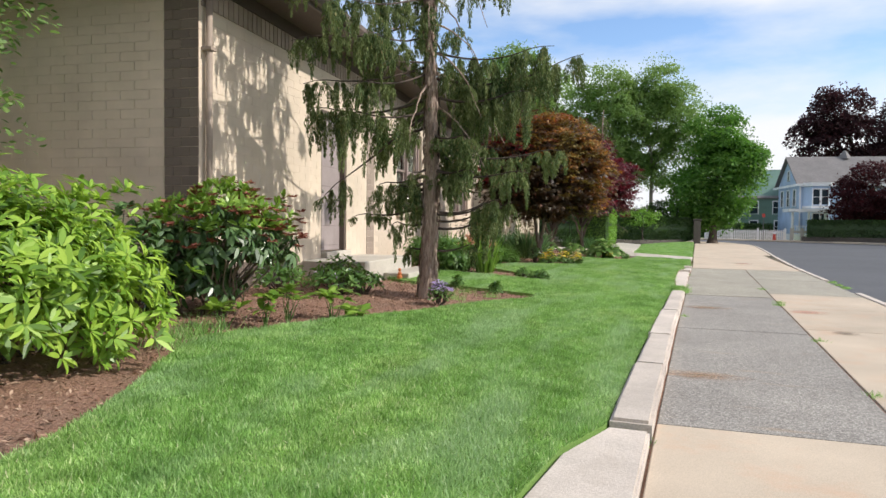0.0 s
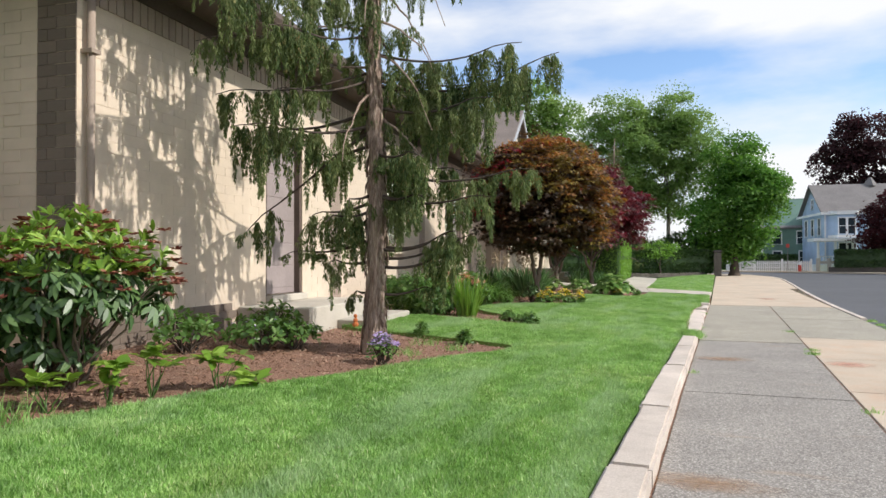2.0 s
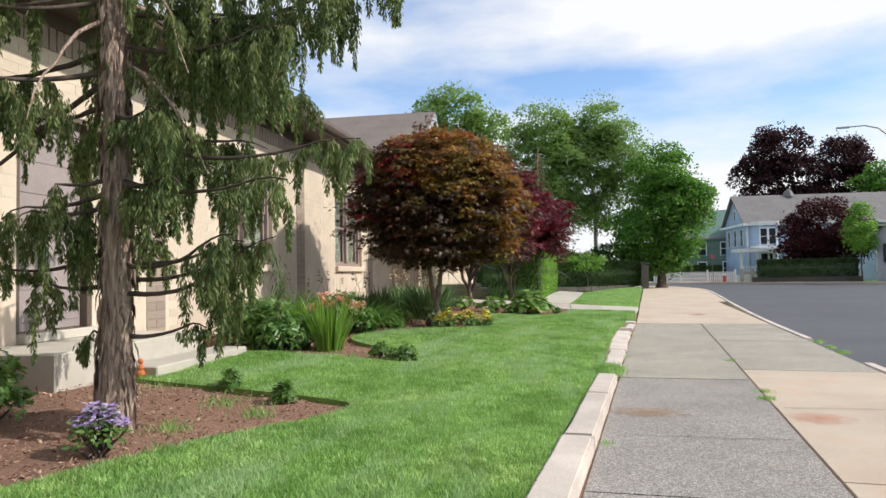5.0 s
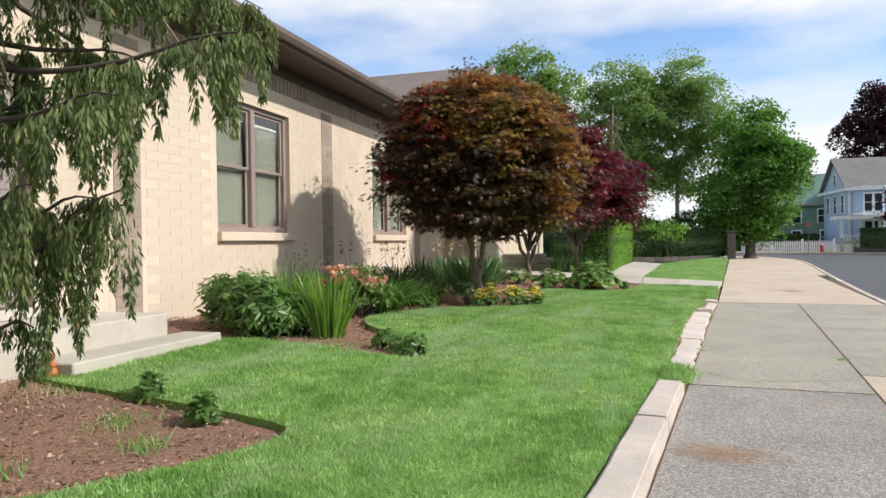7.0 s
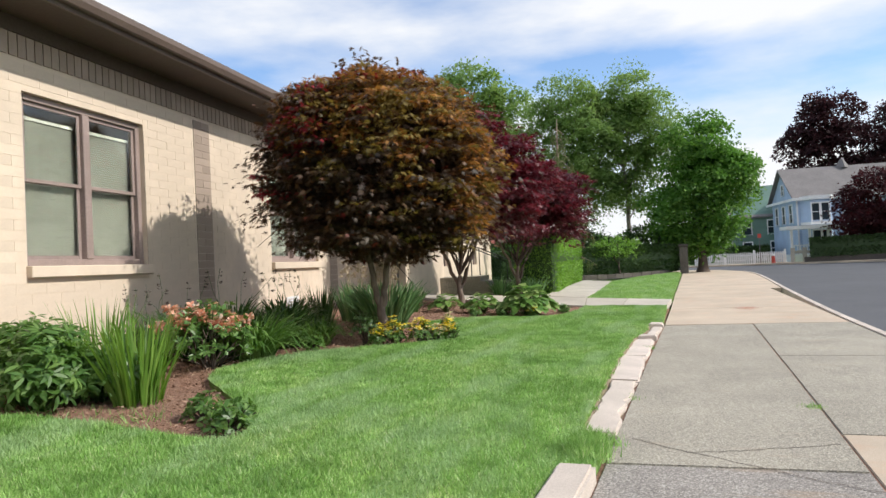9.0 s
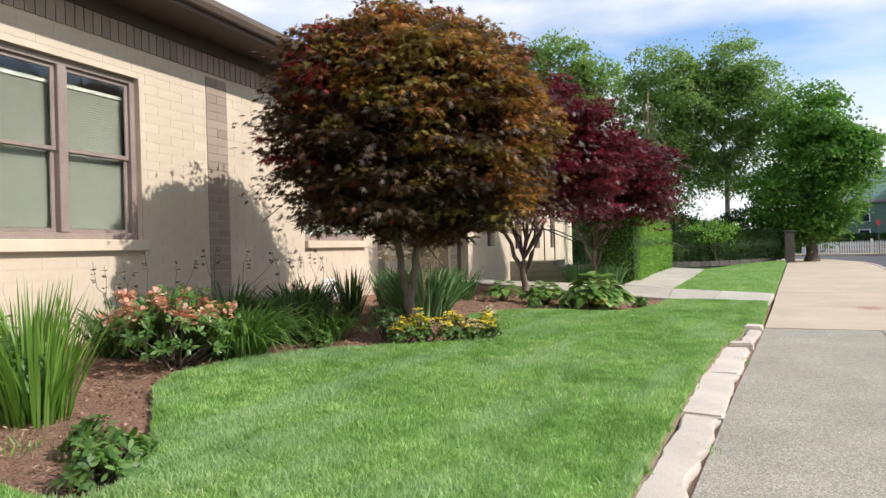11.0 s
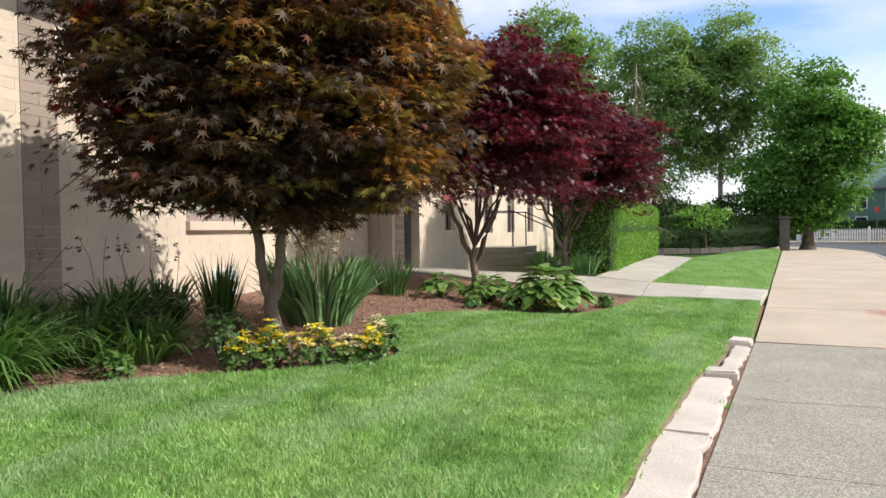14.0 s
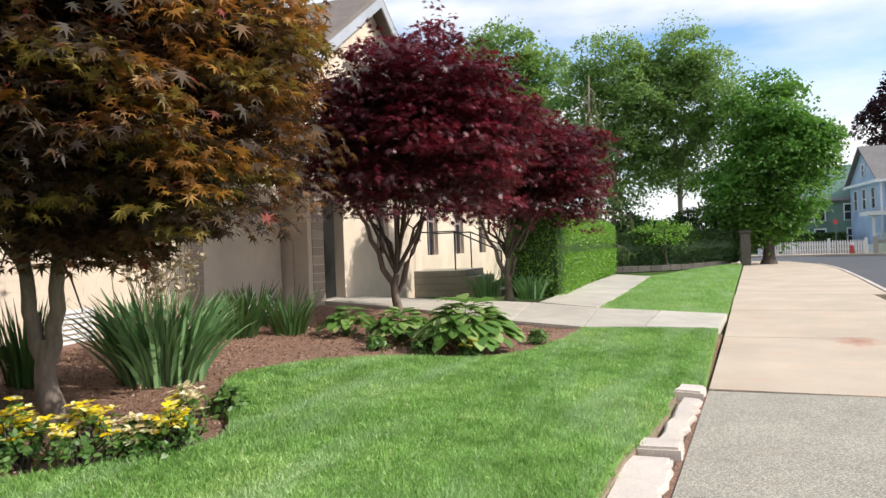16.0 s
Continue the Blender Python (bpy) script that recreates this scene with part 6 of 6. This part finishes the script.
for y in (0.1, 1.6):
    V, F = tubes([(np.array([(0.9, y, 0.4), (0.9, y, 1.25), (-0.3, y, 1.8), (-1.5, y, 1.8)]), np.full(4, 0.02)), (np.array([(-0.3, y, 0.6), (-0.3, y, 1.8)]), np.full(2, 0.02))], 6)
    link_mesh("handrail", index_mesh("handrail", V, F), BLACKPAINT, steps, smooth=True)
annex = thing("annex", tuple(BUILDING.translation), "cream annex wall with tall windows behind the maples", "building", turn=6.1)
part("wall", wall_with_holes(31.32, 44, 0.0, 4.6, [(33.2, 34.2, 1.2, 3.2), (36.0, 37.0, 1.2, 3.2), (39, 40, 1.2, 3.2)], -0.3, 0.0), CREAM, annex)
for a in (33.2, 36.0, 39.0):
    part("window_pane", boxes((-0.22, -0.2, a, a + 1, 1.2, 3.2)), DARKGLASS, annex)
    part("window_frame", boxes((-0.19, -0.12, a, a + 0.06, 1.2, 3.2), (-0.19, -0.12, a + 0.94, a + 1, 1.2, 3.2), (-0.19, -0.12, a + 0.47, a + 0.53, 1.2, 3.2), (-0.19, -0.12, a + 0.06, a + 0.47, 2.2, 2.25), (-0.19, -0.12, a + 0.53, a + 0.94, 2.2, 2.25)), WINFRAME, annex)
part("roof", boxes((-8, 0.5, 31.7, 44.4, 4.6, 4.8)), SHINGLE, annex)

# shrubs in dark leaf colour, which stands in for the street tree's shade
for x, y, s in ((-2.2, 54.5, 1.0), (-6.0, 52.5, 1.2), (-10, 51, 1.4), (-13.5, 52, 1.3)):
    big_tree("garden_shrub", (x, y, 0.2), "tall green garden shrub behind the hedge, darkened for tree shade", BARK_DARK, 0.08, 0.8, [((0, 0, 1.7 * s), (1.7, 1.4, 1.3 * s)), ((1.2, 0.3, 1.3), (1.2, 1.2, 1.1))], 34, 0.2, DARKLEAF, gap=0.2)

# ---- across the street ----
def gable_roof(x0, x1, y0, y1, z, h, over=0.3, axis="x", thick=0.14):
    """A gabled roof with its ridge along the axis, as one closed mesh."""
    bm = bmesh.new()
    if axis == "x":
        m = (y0 + y1) / 2
        k = h / ((y1 - y0) / 2)
        sec = [(y0 - over, z - k * over), (m, z + h), (y1 + over, z - k * over), (y1 + over, z - k * over - thick), (m, z + h - thick), (y0 - over, z - k * over - thick)]
        a = [bm.verts.new((x0 - over, y, q)) for y, q in sec]
        b = [bm.verts.new((x1 + over, y, q)) for y, q in sec]
    else:
        m = (x0 + x1) / 2
        k = h / ((x1 - x0) / 2)
        sec = [(x0 - over, z - k * over), (m, z + h), (x1 + over, z - k * over), (x1 + over, z - k * over - thick), (m, z + h - thick), (x0 - over, z - k * over - thick)]
        a = [bm.verts.new((x, y0 - over, q)) for x, q in sec]
        b = [bm.verts.new((x, y1 + over, q)) for x, q in sec]
    bm.faces.new((a[0], a[1], a[4], a[5]))
    bm.faces.new((a[1], a[2], a[3], a[4]))
    bm.faces.new((b[0], b[1], b[4], b[5]))
    bm.faces.new((b[1], b[2], b[3], b[4]))
    for i in range(6):
        bm.faces.new((a[i], a[(i + 1) % 6], b[(i + 1) % 6], b[i]))
    bmesh.ops.recalc_face_normals(bm, faces=bm.faces)
    return bm


def gabled_body(x0, x1, y0, y1, z0, z, h, axis="x"):
    bm = bmesh.new()
    box(bm, x0, x1, y0, y1, z0, z)
    if axis == "x":
        m = (y0 + y1) / 2
        a = [bm.verts.new((x0, *p)) for p in ((y0, z), (y1, z), (m, z + h - 0.14))]
        b = [bm.verts.new((x1, *p)) for p in ((y0, z), (y1, z), (m, z + h - 0.14))]
    else:
        m = (x0 + x1) / 2
        a = [bm.verts.new((p[0], y0, p[1])) for p in ((x0, z), (x1, z), (m, z + h - 0.14))]
        b = [bm.verts.new((p[0], y1, p[1])) for p in ((x0, z), (x1, z), (m, z + h - 0.14))]
    bm.faces.new(a)
    bm.faces.new(b)
    bm.faces.new((a[0], a[2], b[2], b[0]))
    bm.faces.new((a[1], a[2], b[2], b[1]))
    bmesh.ops.recalc_face_normals(bm, faces=bm.faces)
    return bm


def sash_window(parent, x, y, z, w, h, side="front"):
    """A white-trimmed window on a house's front (facing -y) or left (facing -x) side."""
    win = new("window")
    win.parent = parent
    win.matrix_basis = pose(x, y, z) if side == "front" else pose(x, y, z, 0, 0, -90)
    part("frame", boxes((-w / 2 - 0.1, -w / 2, -0.08, 0.06, -0.1, h + 0.12), (w / 2, w / 2 + 0.1, -0.08, 0.06, -0.1, h + 0.12), (-w / 2, w / 2, -0.08, 0.06, h, h + 0.12), (-w / 2 - 0.14, w / 2 + 0.14, -0.12, 0.06, -0.12, -0.101),
                        (-w / 2, w / 2, -0.05, 0.0, h / 2 - 0.03, h / 2 + 0.03)), WHITEPAINT, win)
    part("pane", boxes((-w / 2, w / 2, -0.02, 0.0, 0, h / 2 - 0.031), (-w / 2, w / 2, -0.02, 0.0, h / 2 + 0.031, h)), DARKGLASS, win)


def siding(parent, x0, x1, y, z0, z1, mat):
    """Clapboards on a front wall."""
    bm = bmesh.new()
    z = z0
    while z < z1 - 0.05:
        v = [bm.verts.new(p) for p in ((x0, y - 0.035, z), (x1, y - 0.035, z), (x1, y - 0.004, z + 0.16), (x0, y - 0.004, z + 0.16))]
        bm.faces.new(v)
        z += 0.16
    tagged(part("clapboard", bm, mat, parent), kind="stuff")


# blue house with a two-storey bay and porch
bh = thing("blue_house", (10.1, 78.0, -0.15), "pale blue two-storey house with white trim, bay and porch", "house", turn=9)
part("body", gabled_body(0.0, 15.5, 0.0, 7.6, 0, 6.1, 2.9, "x"), BLUESIDING, bh)
siding(bh, 0.0, 15.5, 0.0, 0.2, 6.0, BLUESIDING)
part("roof", gable_roof(0.0, 15.5, 0.0, 7.6, 6.1, 2.9, 0.4), GREYROOF, bh, "grey shingled roof")
part("cornice", boxes((-0.45, 15.9, -0.5, -0.41, 5.62, 5.86), (-0.48, -0.41, -0.4, 8.0, 5.62, 5.86)), WHITEPAINT, bh, "white painted cornice")
part("corner_board", boxes((-0.06, 0.1, -0.06, -0.036, 0.2, 5.6), bevel=0.005), WHITEPAINT, bh)
part("bay", prism([(0.3, -0.037), (0.85, -1.0), (2.45, -1.0), (3.0, -0.037)], 0.0, 5.6), BLUESIDING, bh, "two-storey bay")
part("bay_cap", prism([(0.1, -0.037), (0.75, -1.2), (2.55, -1.2), (3.2, -0.037)], 5.605, 5.95), WHITEPAINT, bh)
part("bay_band", prism([(0.25, -0.037), (0.82, -1.05), (2.48, -1.05), (3.05, -0.037)], 3.35, 3.6), WHITEPAINT, bh)
bm = bmesh.new()
bmesh.ops.create_cone(bm, cap_ends=True, segments=4, radius1=0.75, radius2=0.12, depth=0.9)
for v in bm.verts:
    v.co += Vector((5.4, 3.8, 9.2))
part("turret_cap", bm, GREYROOF, bh)
porch2 = new("porch")
porch2.parent = bh
part("porch_floor", boxes((-1.6, 4.6, -2.9, -1.1, 0.0, 0.75)), WHITEPAINT, porch2)
part("porch_roof", boxes((-1.9, 4.9, -3.2, -1.1, 2.95, 3.25)), WHITEPAINT, porch2)
for x in (-1.4, 0.1, 1.6, 3.1, 4.4):
    part("column", boxes((x - 0.1, x + 0.1, -2.8, -2.6, 0.76, 2.94), bevel=0.02), WHITEPAINT, porch2)
for k in range(22):
    x = -1.25 + k * 0.26
    part("baluster", boxes((x, x + 0.06, -2.74, -2.68, 0.76, 1.5)), WHITEPAINT, porch2)
part("rail", boxes((-1.4, 4.4, -2.76, -2.64, 1.5, 1.58)), WHITEPAINT, porch2)
for x in (1.25, 2.05):
    sash_window(bh, x, -1.0, 3.75, 0.6, 1.5)
    sash_window(bh, x, -1.0, 1.2, 0.6, 1.6)
for x in (4.3, 6.6, 9.4, 12.4, 14.4):
    sash_window(bh, x, -0.04, 3.7, 0.85, 1.6)
    sash_window(bh, x, -0.04, 1.0, 0.85, 1.7)
for y in (1.6, 3.8, 6.0):
    sash_window(bh, -0.01, y, 3.7, 0.8, 1.6, "side")
sash_window(bh, -0.01, 3.8, 6.5, 0.6, 0.9, "side")

gh = thing("green_house", (2.9, 86.5, -0.15), "muted green clapboard house with white windows", "house", turn=-8)
part("body", gabled_body(2.2, 11, 0, 8, 0, 5.0, 3.4, "x"), GREENSIDING, gh)
siding(gh, 2.2, 11, 0, 0.2, 4.9, GREENSIDING)
part("roof", gable_roof(2.2, 11, 0, 8, 5.0, 3.0), GREYROOF, gh, "grey shingled roof")
part("dormer", boxes((6.6, 8.2, 0.6, 3, 5.4, 6.9)), GREYSIDING, gh)
for x, z in ((3.6, 3.0), (6.0, 3.0), (3.6, 0.8), (6.2, 0.8), (8.6, 3.0)):
    sash_window(gh, x, -0.04, z, 0.8, 1.3)
sash_window(gh, 7.4, 0.56, 5.6, 0.8, 1.0)
part("side_porch", boxes((-0.6, 2.1, 0.5, 4, 0, 2.8)), WHITEPAINT, gh)

yh = thing("grey_house", (17.6, 66.0, -0.1), "pale grey single-storey house with a steep roof", "house", turn=-18)
part("body", gabled_body(0.3, 11, 0.5, 8, 0, 4.0, 4.6, "y"), GREYSIDING, yh)
part("roof", gable_roof(0.3, 11, 0.5, 8, 4.0, 4.6, 0.4, "y"), GREYROOF, yh, "blue grey shingled roof")
siding(yh, 0.3, 11, 0.5, 0.3, 3.9, GREYSIDING)
for x in (1.6, 6.4):
    sash_window(yh, x, 0.46, 1.6, 0.8, 1.5)
part("shutter", boxes((0.75, 1.05, 0.36, 0.42, 1.6, 3.1)), BLACKPAINT, yh)
part("shutter", boxes((2.15, 2.45, 0.36, 0.42, 1.6, 3.1)), BLACKPAINT, yh)
sash_window(yh, 4.2, 0.46, 1.0, 0.8, 2.3)

big_tree("copper_beech", (19.0, 97, 0.6), "huge dark purple copper beech behind the houses", BARK_DARK, 0.6, 7.0,
         [((-2.0, 0, 14.8), (3.4, 3, 3.4)), ((-5.0, 0, 11.0), (2.6, 3, 4.2)), ((0.6, 0, 11.0), (4.0, 3, 3.6)), ((4.6, 0, 13.6), (3.0, 3, 3.0)), ((6.6, 0, 11.0), (2.4, 3, 3.2)), ((-5.6, 0, 7.2), (1.8, 2, 2.6)), ((2, 0, 8), (5, 3, 2.5))], 9, 0.36, MAROON, gap=0.3)
big_tree("far_tree", (28.0, 92, 0), "green tree behind the grey house", BARK_DARK, 0.4, 5.0, [((0, 0, 9.5), (4.5, 3, 3.4)), ((5, 0, 9), (4, 3, 3.4))], 6, 0.4, GREENLEAF, gap=0.3)
big_tree("purple_plum", (15.3, 71.0, 0), "broad dark red leaved tree before the blue house", BARK_DARK, 0.16, 1.8,
         [((0, 0, 4.6), (3.0, 2.4, 2.4)), ((-2.4, 0, 3.3), (1.8, 1.8, 1.6)), ((2.4, 0, 3.6), (1.9, 1.8, 1.8)), ((0, 0, 2.8), (3.4, 2, 1.4))], 26, 0.22, PLUM, gap=0.2)
big_tree("street_sapling", (17.0, 66.6, 0), "slim bright green young street tree", BARK_DARK, 0.07, 1.9, [((0, 0, 4.6), (1.1, 1.1, 2.0)), ((0.1, 0, 3.4), (1.3, 1.2, 1.2))], 60, 0.18, HEDGELEAF, gap=0.3)
hedge("street_hedge", (9.9, 70.4), (17.3, 69.0), 1.4, 0.35, 1.5, 5000, DARKLEAF, "dark clipped hedge in front of a house", 0.16)
hedge("street_hedge", (0.8, 84.0), (8.0, 82.5), 2.0, 0.0, 1.5, 3500, DARKLEAF, "dark bushes in front of the green house", 0.2)
terr = thing("street_wall", (0, 0, 0), "low grey stone garden wall across the street", "wall", kind="structure")
part("wall_body", prism([(9.3, 69.9), (17.4, 68.1), (17.6, 69), (9.5, 70.8)], -0.1, 0.42), DARKSTONE, terr)
part("wall_body", prism([(18.6, 62.6), (34, 49), (34.6, 50), (19.2, 63.6)], -0.1, 0.85), DARKSTONE, terr)
fence = thing("picket_fence", (1.2, 73.2, 0), "white wooden picket fence along the far pavement", "fence", turn=3)
for k in range(42):
    bm = prism([(0, 0), (0.11, 0), (0.11, 0.03), (0, 0.03)], 0.02, 0.9)
    top = bm.verts.new((0.055, 0.015, 1.02))
    flat_top = next(f for f in bm.faces if all(abs(v.co.z - 0.9) < 1e-4 for v in f.verts))
    ring = list(flat_top.verts)
    bm.faces.remove(flat_top)
    for a, b in zip(ring, ring[1:] + ring[:1]):
        bm.faces.new((a, b, top))
    pk = part("picket", bm, WHITEPAINT, fence)
    pk.matrix_basis = pose(k * 0.17, 0, 0)
for z in (0.3, 0.7):
    part("fence_rail", boxes((-0.05, 7.2, 0.031, 0.08, z, z + 0.08)), WHITEPAINT, fence)
for x in (-0.1, 2.3, 4.75, 7.2):
    part("fence_post", boxes((x - 0.08, x + 0.08, 0.081, 0.24, 0, 1.15), bevel=0.02), WHITEPAINT, fence)
rail2 = thing("stone_fence", (8.6, 72.2, 0), "grey post and rail garden fence", "fence", turn=-16)
for k in range(4):
    part("fence_post", boxes((k * 0.9, k * 0.9 + 0.3, 0, 0.3, 0, 1.2), bevel=0.02), CONCRETE, rail2)
part("fence_rail", boxes((0, 3, 0.1, 0.2, 0.7, 0.95)), CONCRETE, rail2)
hyd = thing("fire_hydrant", (7.3, 72.4, 0), "small red and white fire hydrant", "hydrant")
bm = bmesh.new()
bmesh.ops.create_cone(bm, cap_ends=True, segments=10, radius1=0.16, radius2=0.13, depth=0.6)
for v in bm.verts:
    v.co.z += 0.3
part("barrel", bm, REDPAINT, hyd)
bm = bmesh.new()
bmesh.ops.create_uvsphere(bm, u_segments=10, v_segments=6, radius=0.15)
for v in bm.verts:
    v.co.z += 0.66
part("bonnet", bm, WHITEPAINT, hyd)
sg = thing("small_sign", (6.3, 72.3, 0), "small red and white street sign on a thin post", "sign")
part("post", boxes((-0.03, 0.03, -0.03, 0.03, 0, 2.6)), STEEL, sg)
part("plate", boxes((-0.14, 0.14, -0.05, -0.035, 2.2, 2.55)), REDPAINT, sg)

lamp = thing("street_lamp", (18.0, 61.7, -0.05), "dark steel street lamp with a curved arm", "street lamp")
V, F = tubes([(np.array([(0, 0, 0), (-0.1, 0, 5), (-0.2, 0, 10.9)]), np.array([0.14, 0.11, 0.08]))], 10)
link_mesh("pole", index_mesh("pole", V, F), STEEL, lamp, smooth=True)
V, F = tubes([(np.array([(-0.2, 0, 10.2), (-0.35, 0, 11.0), (-0.9, -0.05, 11.5), (-1.8, -0.1, 11.75), (-2.9, -0.2, 11.7)]), np.array([0.06, 0.055, 0.05, 0.045, 0.04]))], 8)
link_mesh("arm", index_mesh("arm", V, F), STEEL, lamp, smooth=True)
part("lamp_head", boxes((-3.7, -2.8, -0.32, -0.06, 11.62, 11.76), bevel=0.04), GREYSIDING, lamp, "flat grey lamp head")
part("base", boxes((-0.22, 0.22, -0.22, 0.22, -0.05, 0.25), bevel=0.03), STEEL, lamp)
sign = thing("crossing_sign", (17.9, 61.5, 4.1), "amber five-sided crossing sign with dark shapes, fixed to a lamp pole", "sign")
plate = part("plate", prism([(-0.6, 0), (0.6, 0), (0.6, 0.6), (0, 1.2), (-0.6, 0.6)], 0.0, 0.02), YELLOWSIGN, sign)
plate.matrix_basis = pose(0, 0, 0, 90, 0, 0)
part("dark_mark", boxes((-0.24, -0.12, -0.04, -0.03, 0.2, 0.62), (0.1, 0.2, -0.04, -0.03, 0.2, 0.55)), BLACKPAINT, sign)
part("bracket", boxes((-0.05, 0.05, 0.01, 0.18, 0.3, 0.4)), STEEL, sign)

# far woods that close the view
n = 30000
ang = rng.uniform(-1.15, 0.9, n)
dist = rng.uniform(125, 150, n)
hgt = 7.0 * (0.75 + 0.25 * np.sin(ang * 17) + 0.2 * np.sin(ang * 41))
pos = np.column_stack([np.sin(ang) * dist, np.cos(ang) * dist, -0.2 + hgt * rng.random(n) ** 0.8])
tagged(leaf_part("far_woods", leaves(pos, rand_dirs(n), rand_dirs(n) - [[0, 1, 0]], rng.uniform(0.8, 1.8, n), 1.0, "diamond"), GREENLEAF, None), "distant line of green trees", "woods", kind="stuff")

# ---- blocks of the painted walls ----
COURSE, UNIT = 0.1143, 0.405


def block_mesh(name, du, dz, dv=0.007):
    bm = boxes((-0.012, dv - 0.012, 0.0025, du - 0.0025, 0.0025, dz - 0.0025))
    me = bpy.data.meshes.new(name)
    bm.to_mesh(me)
    bm.free()
    return me


PILASTERS = ((12.58, 13.0), (17.6, 18.02), (22.6, 23.02))
for p0, p1 in PILASTERS:
    k = 0
    me = {}
    while 0.24 + (k + 1) * COURSE < 3.72:
        z = 0.24 + k * COURSE
        cut = [0, 0.21, p1 - p0] if k % 2 else [0, p1 - p0]
        for a, b in zip(cut, cut[1:]):
            key = (round(a, 3), round(b, 3))
            if key not in me:
                me[key] = block_mesh("pilaster_brick", b - a, COURSE, 0.014)
                me[key].materials.append(TAUPE)
            ob = new("pilaster_brick", me[key])
            ob.parent = building
            ob.matrix_basis = pose(0, p0 + a, z)
        k += 1
# quoin bricks take the taupe darkened for shade at the corner
quoin = {}
for k in range(32):
    z = 0.24 + k * COURSE
    if z + COURSE > 3.95:
        break
    for a, b in (((0.0, 0.12), (0.12, 0.34), (0.34, 0.46)) if k % 2 else ((0.0, 0.23), (0.23, 0.46))):
        if (a, b) not in quoin:
            quoin[a, b] = block_mesh("quoin_brick", b - a, COURSE, 0.014)
            quoin[a, b].materials.append(QUOIN)
        ob = new("quoin_brick", quoin[a, b])
        ob.parent = building
        ob.matrix_basis = pose(-b, U0 - 0.003, z, 0, 0, -90)
plinth = block_mesh("plinth_brick", 0.2, 0.1, 0.02)
plinth.materials.append(QUOIN)
for k in range(4):
    for i in range(13):
        ob = new("plinth_brick", plinth)
        ob.parent = building
        ob.matrix_basis = pose(0.012, 7.08 + i * 0.2 - (0.1 if k % 2 and i else 0), 0.26 + k * 0.1)
shared = block_mesh("wall_block", UNIT, COURSE)
shared.materials.append(CREAM)
rest = bmesh.new()
near = 0
for k in range(30):
    z = 0.24 + k * COURSE
    if z + COURSE > 3.72:
        break
    u = U0 + (UNIT / 2 if k % 2 else 0)
    edges = [U0] + list(np.arange(u if k % 2 else U0 + UNIT, U1, UNIT)) + [U1]
    for a, b in zip(edges, edges[1:]):
        spans = [(a, b)]
        for p0, p1 in PILASTERS:
            spans = [q for s0, s1 in spans for q in ((s0, min(s1, p0)), (max(s0, p1), s1)) if q[1] - q[0] > 0.02]
        for h0, h1, lo, hi in (DOOR, *WINS):
            if z + COURSE > lo - 0.13 and z < hi:
                spans = [q for s0, s1 in spans for q in ((s0, min(s1, h0)), (max(s0, h1), s1)) if q[1] - q[0] > 0.02]
        for s0, s1 in spans:
            if 13.0 <= s0 and s1 <= 17.6 and abs(s1 - s0 - UNIT) < 1e-4 and near < 290:
                ob = new("wall_block", shared)
                ob.parent = front
                ob.matrix_basis = pose(0, s0, z)
                near += 1
            else:
                d = rng.uniform(-0.0008, 0.0008)
                box(rest, -0.012, -0.005 + d, s0 + 0.0025, s1 - 0.0025, z + 0.0025, z + COURSE - 0.0025)
joined = part("wall_block", rest, CREAM, building)
tagged(joined, kind="stuff")
rest = bmesh.new()
for k in range(32):
    z = 0.24 + k * COURSE
    if z + COURSE > 3.95:
        break
    v = -0.47 - (UNIT / 2 if k % 2 else 0)
    while v > -5.0:
        box(rest, v - UNIT + 0.004, v, U0 + 0.002, U0 + 0.02, z + 0.003, z + COURSE - 0.003)
        v -= UNIT
joined = part("wall_block", rest, CREAM, building)
tagged(joined, kind="stuff")
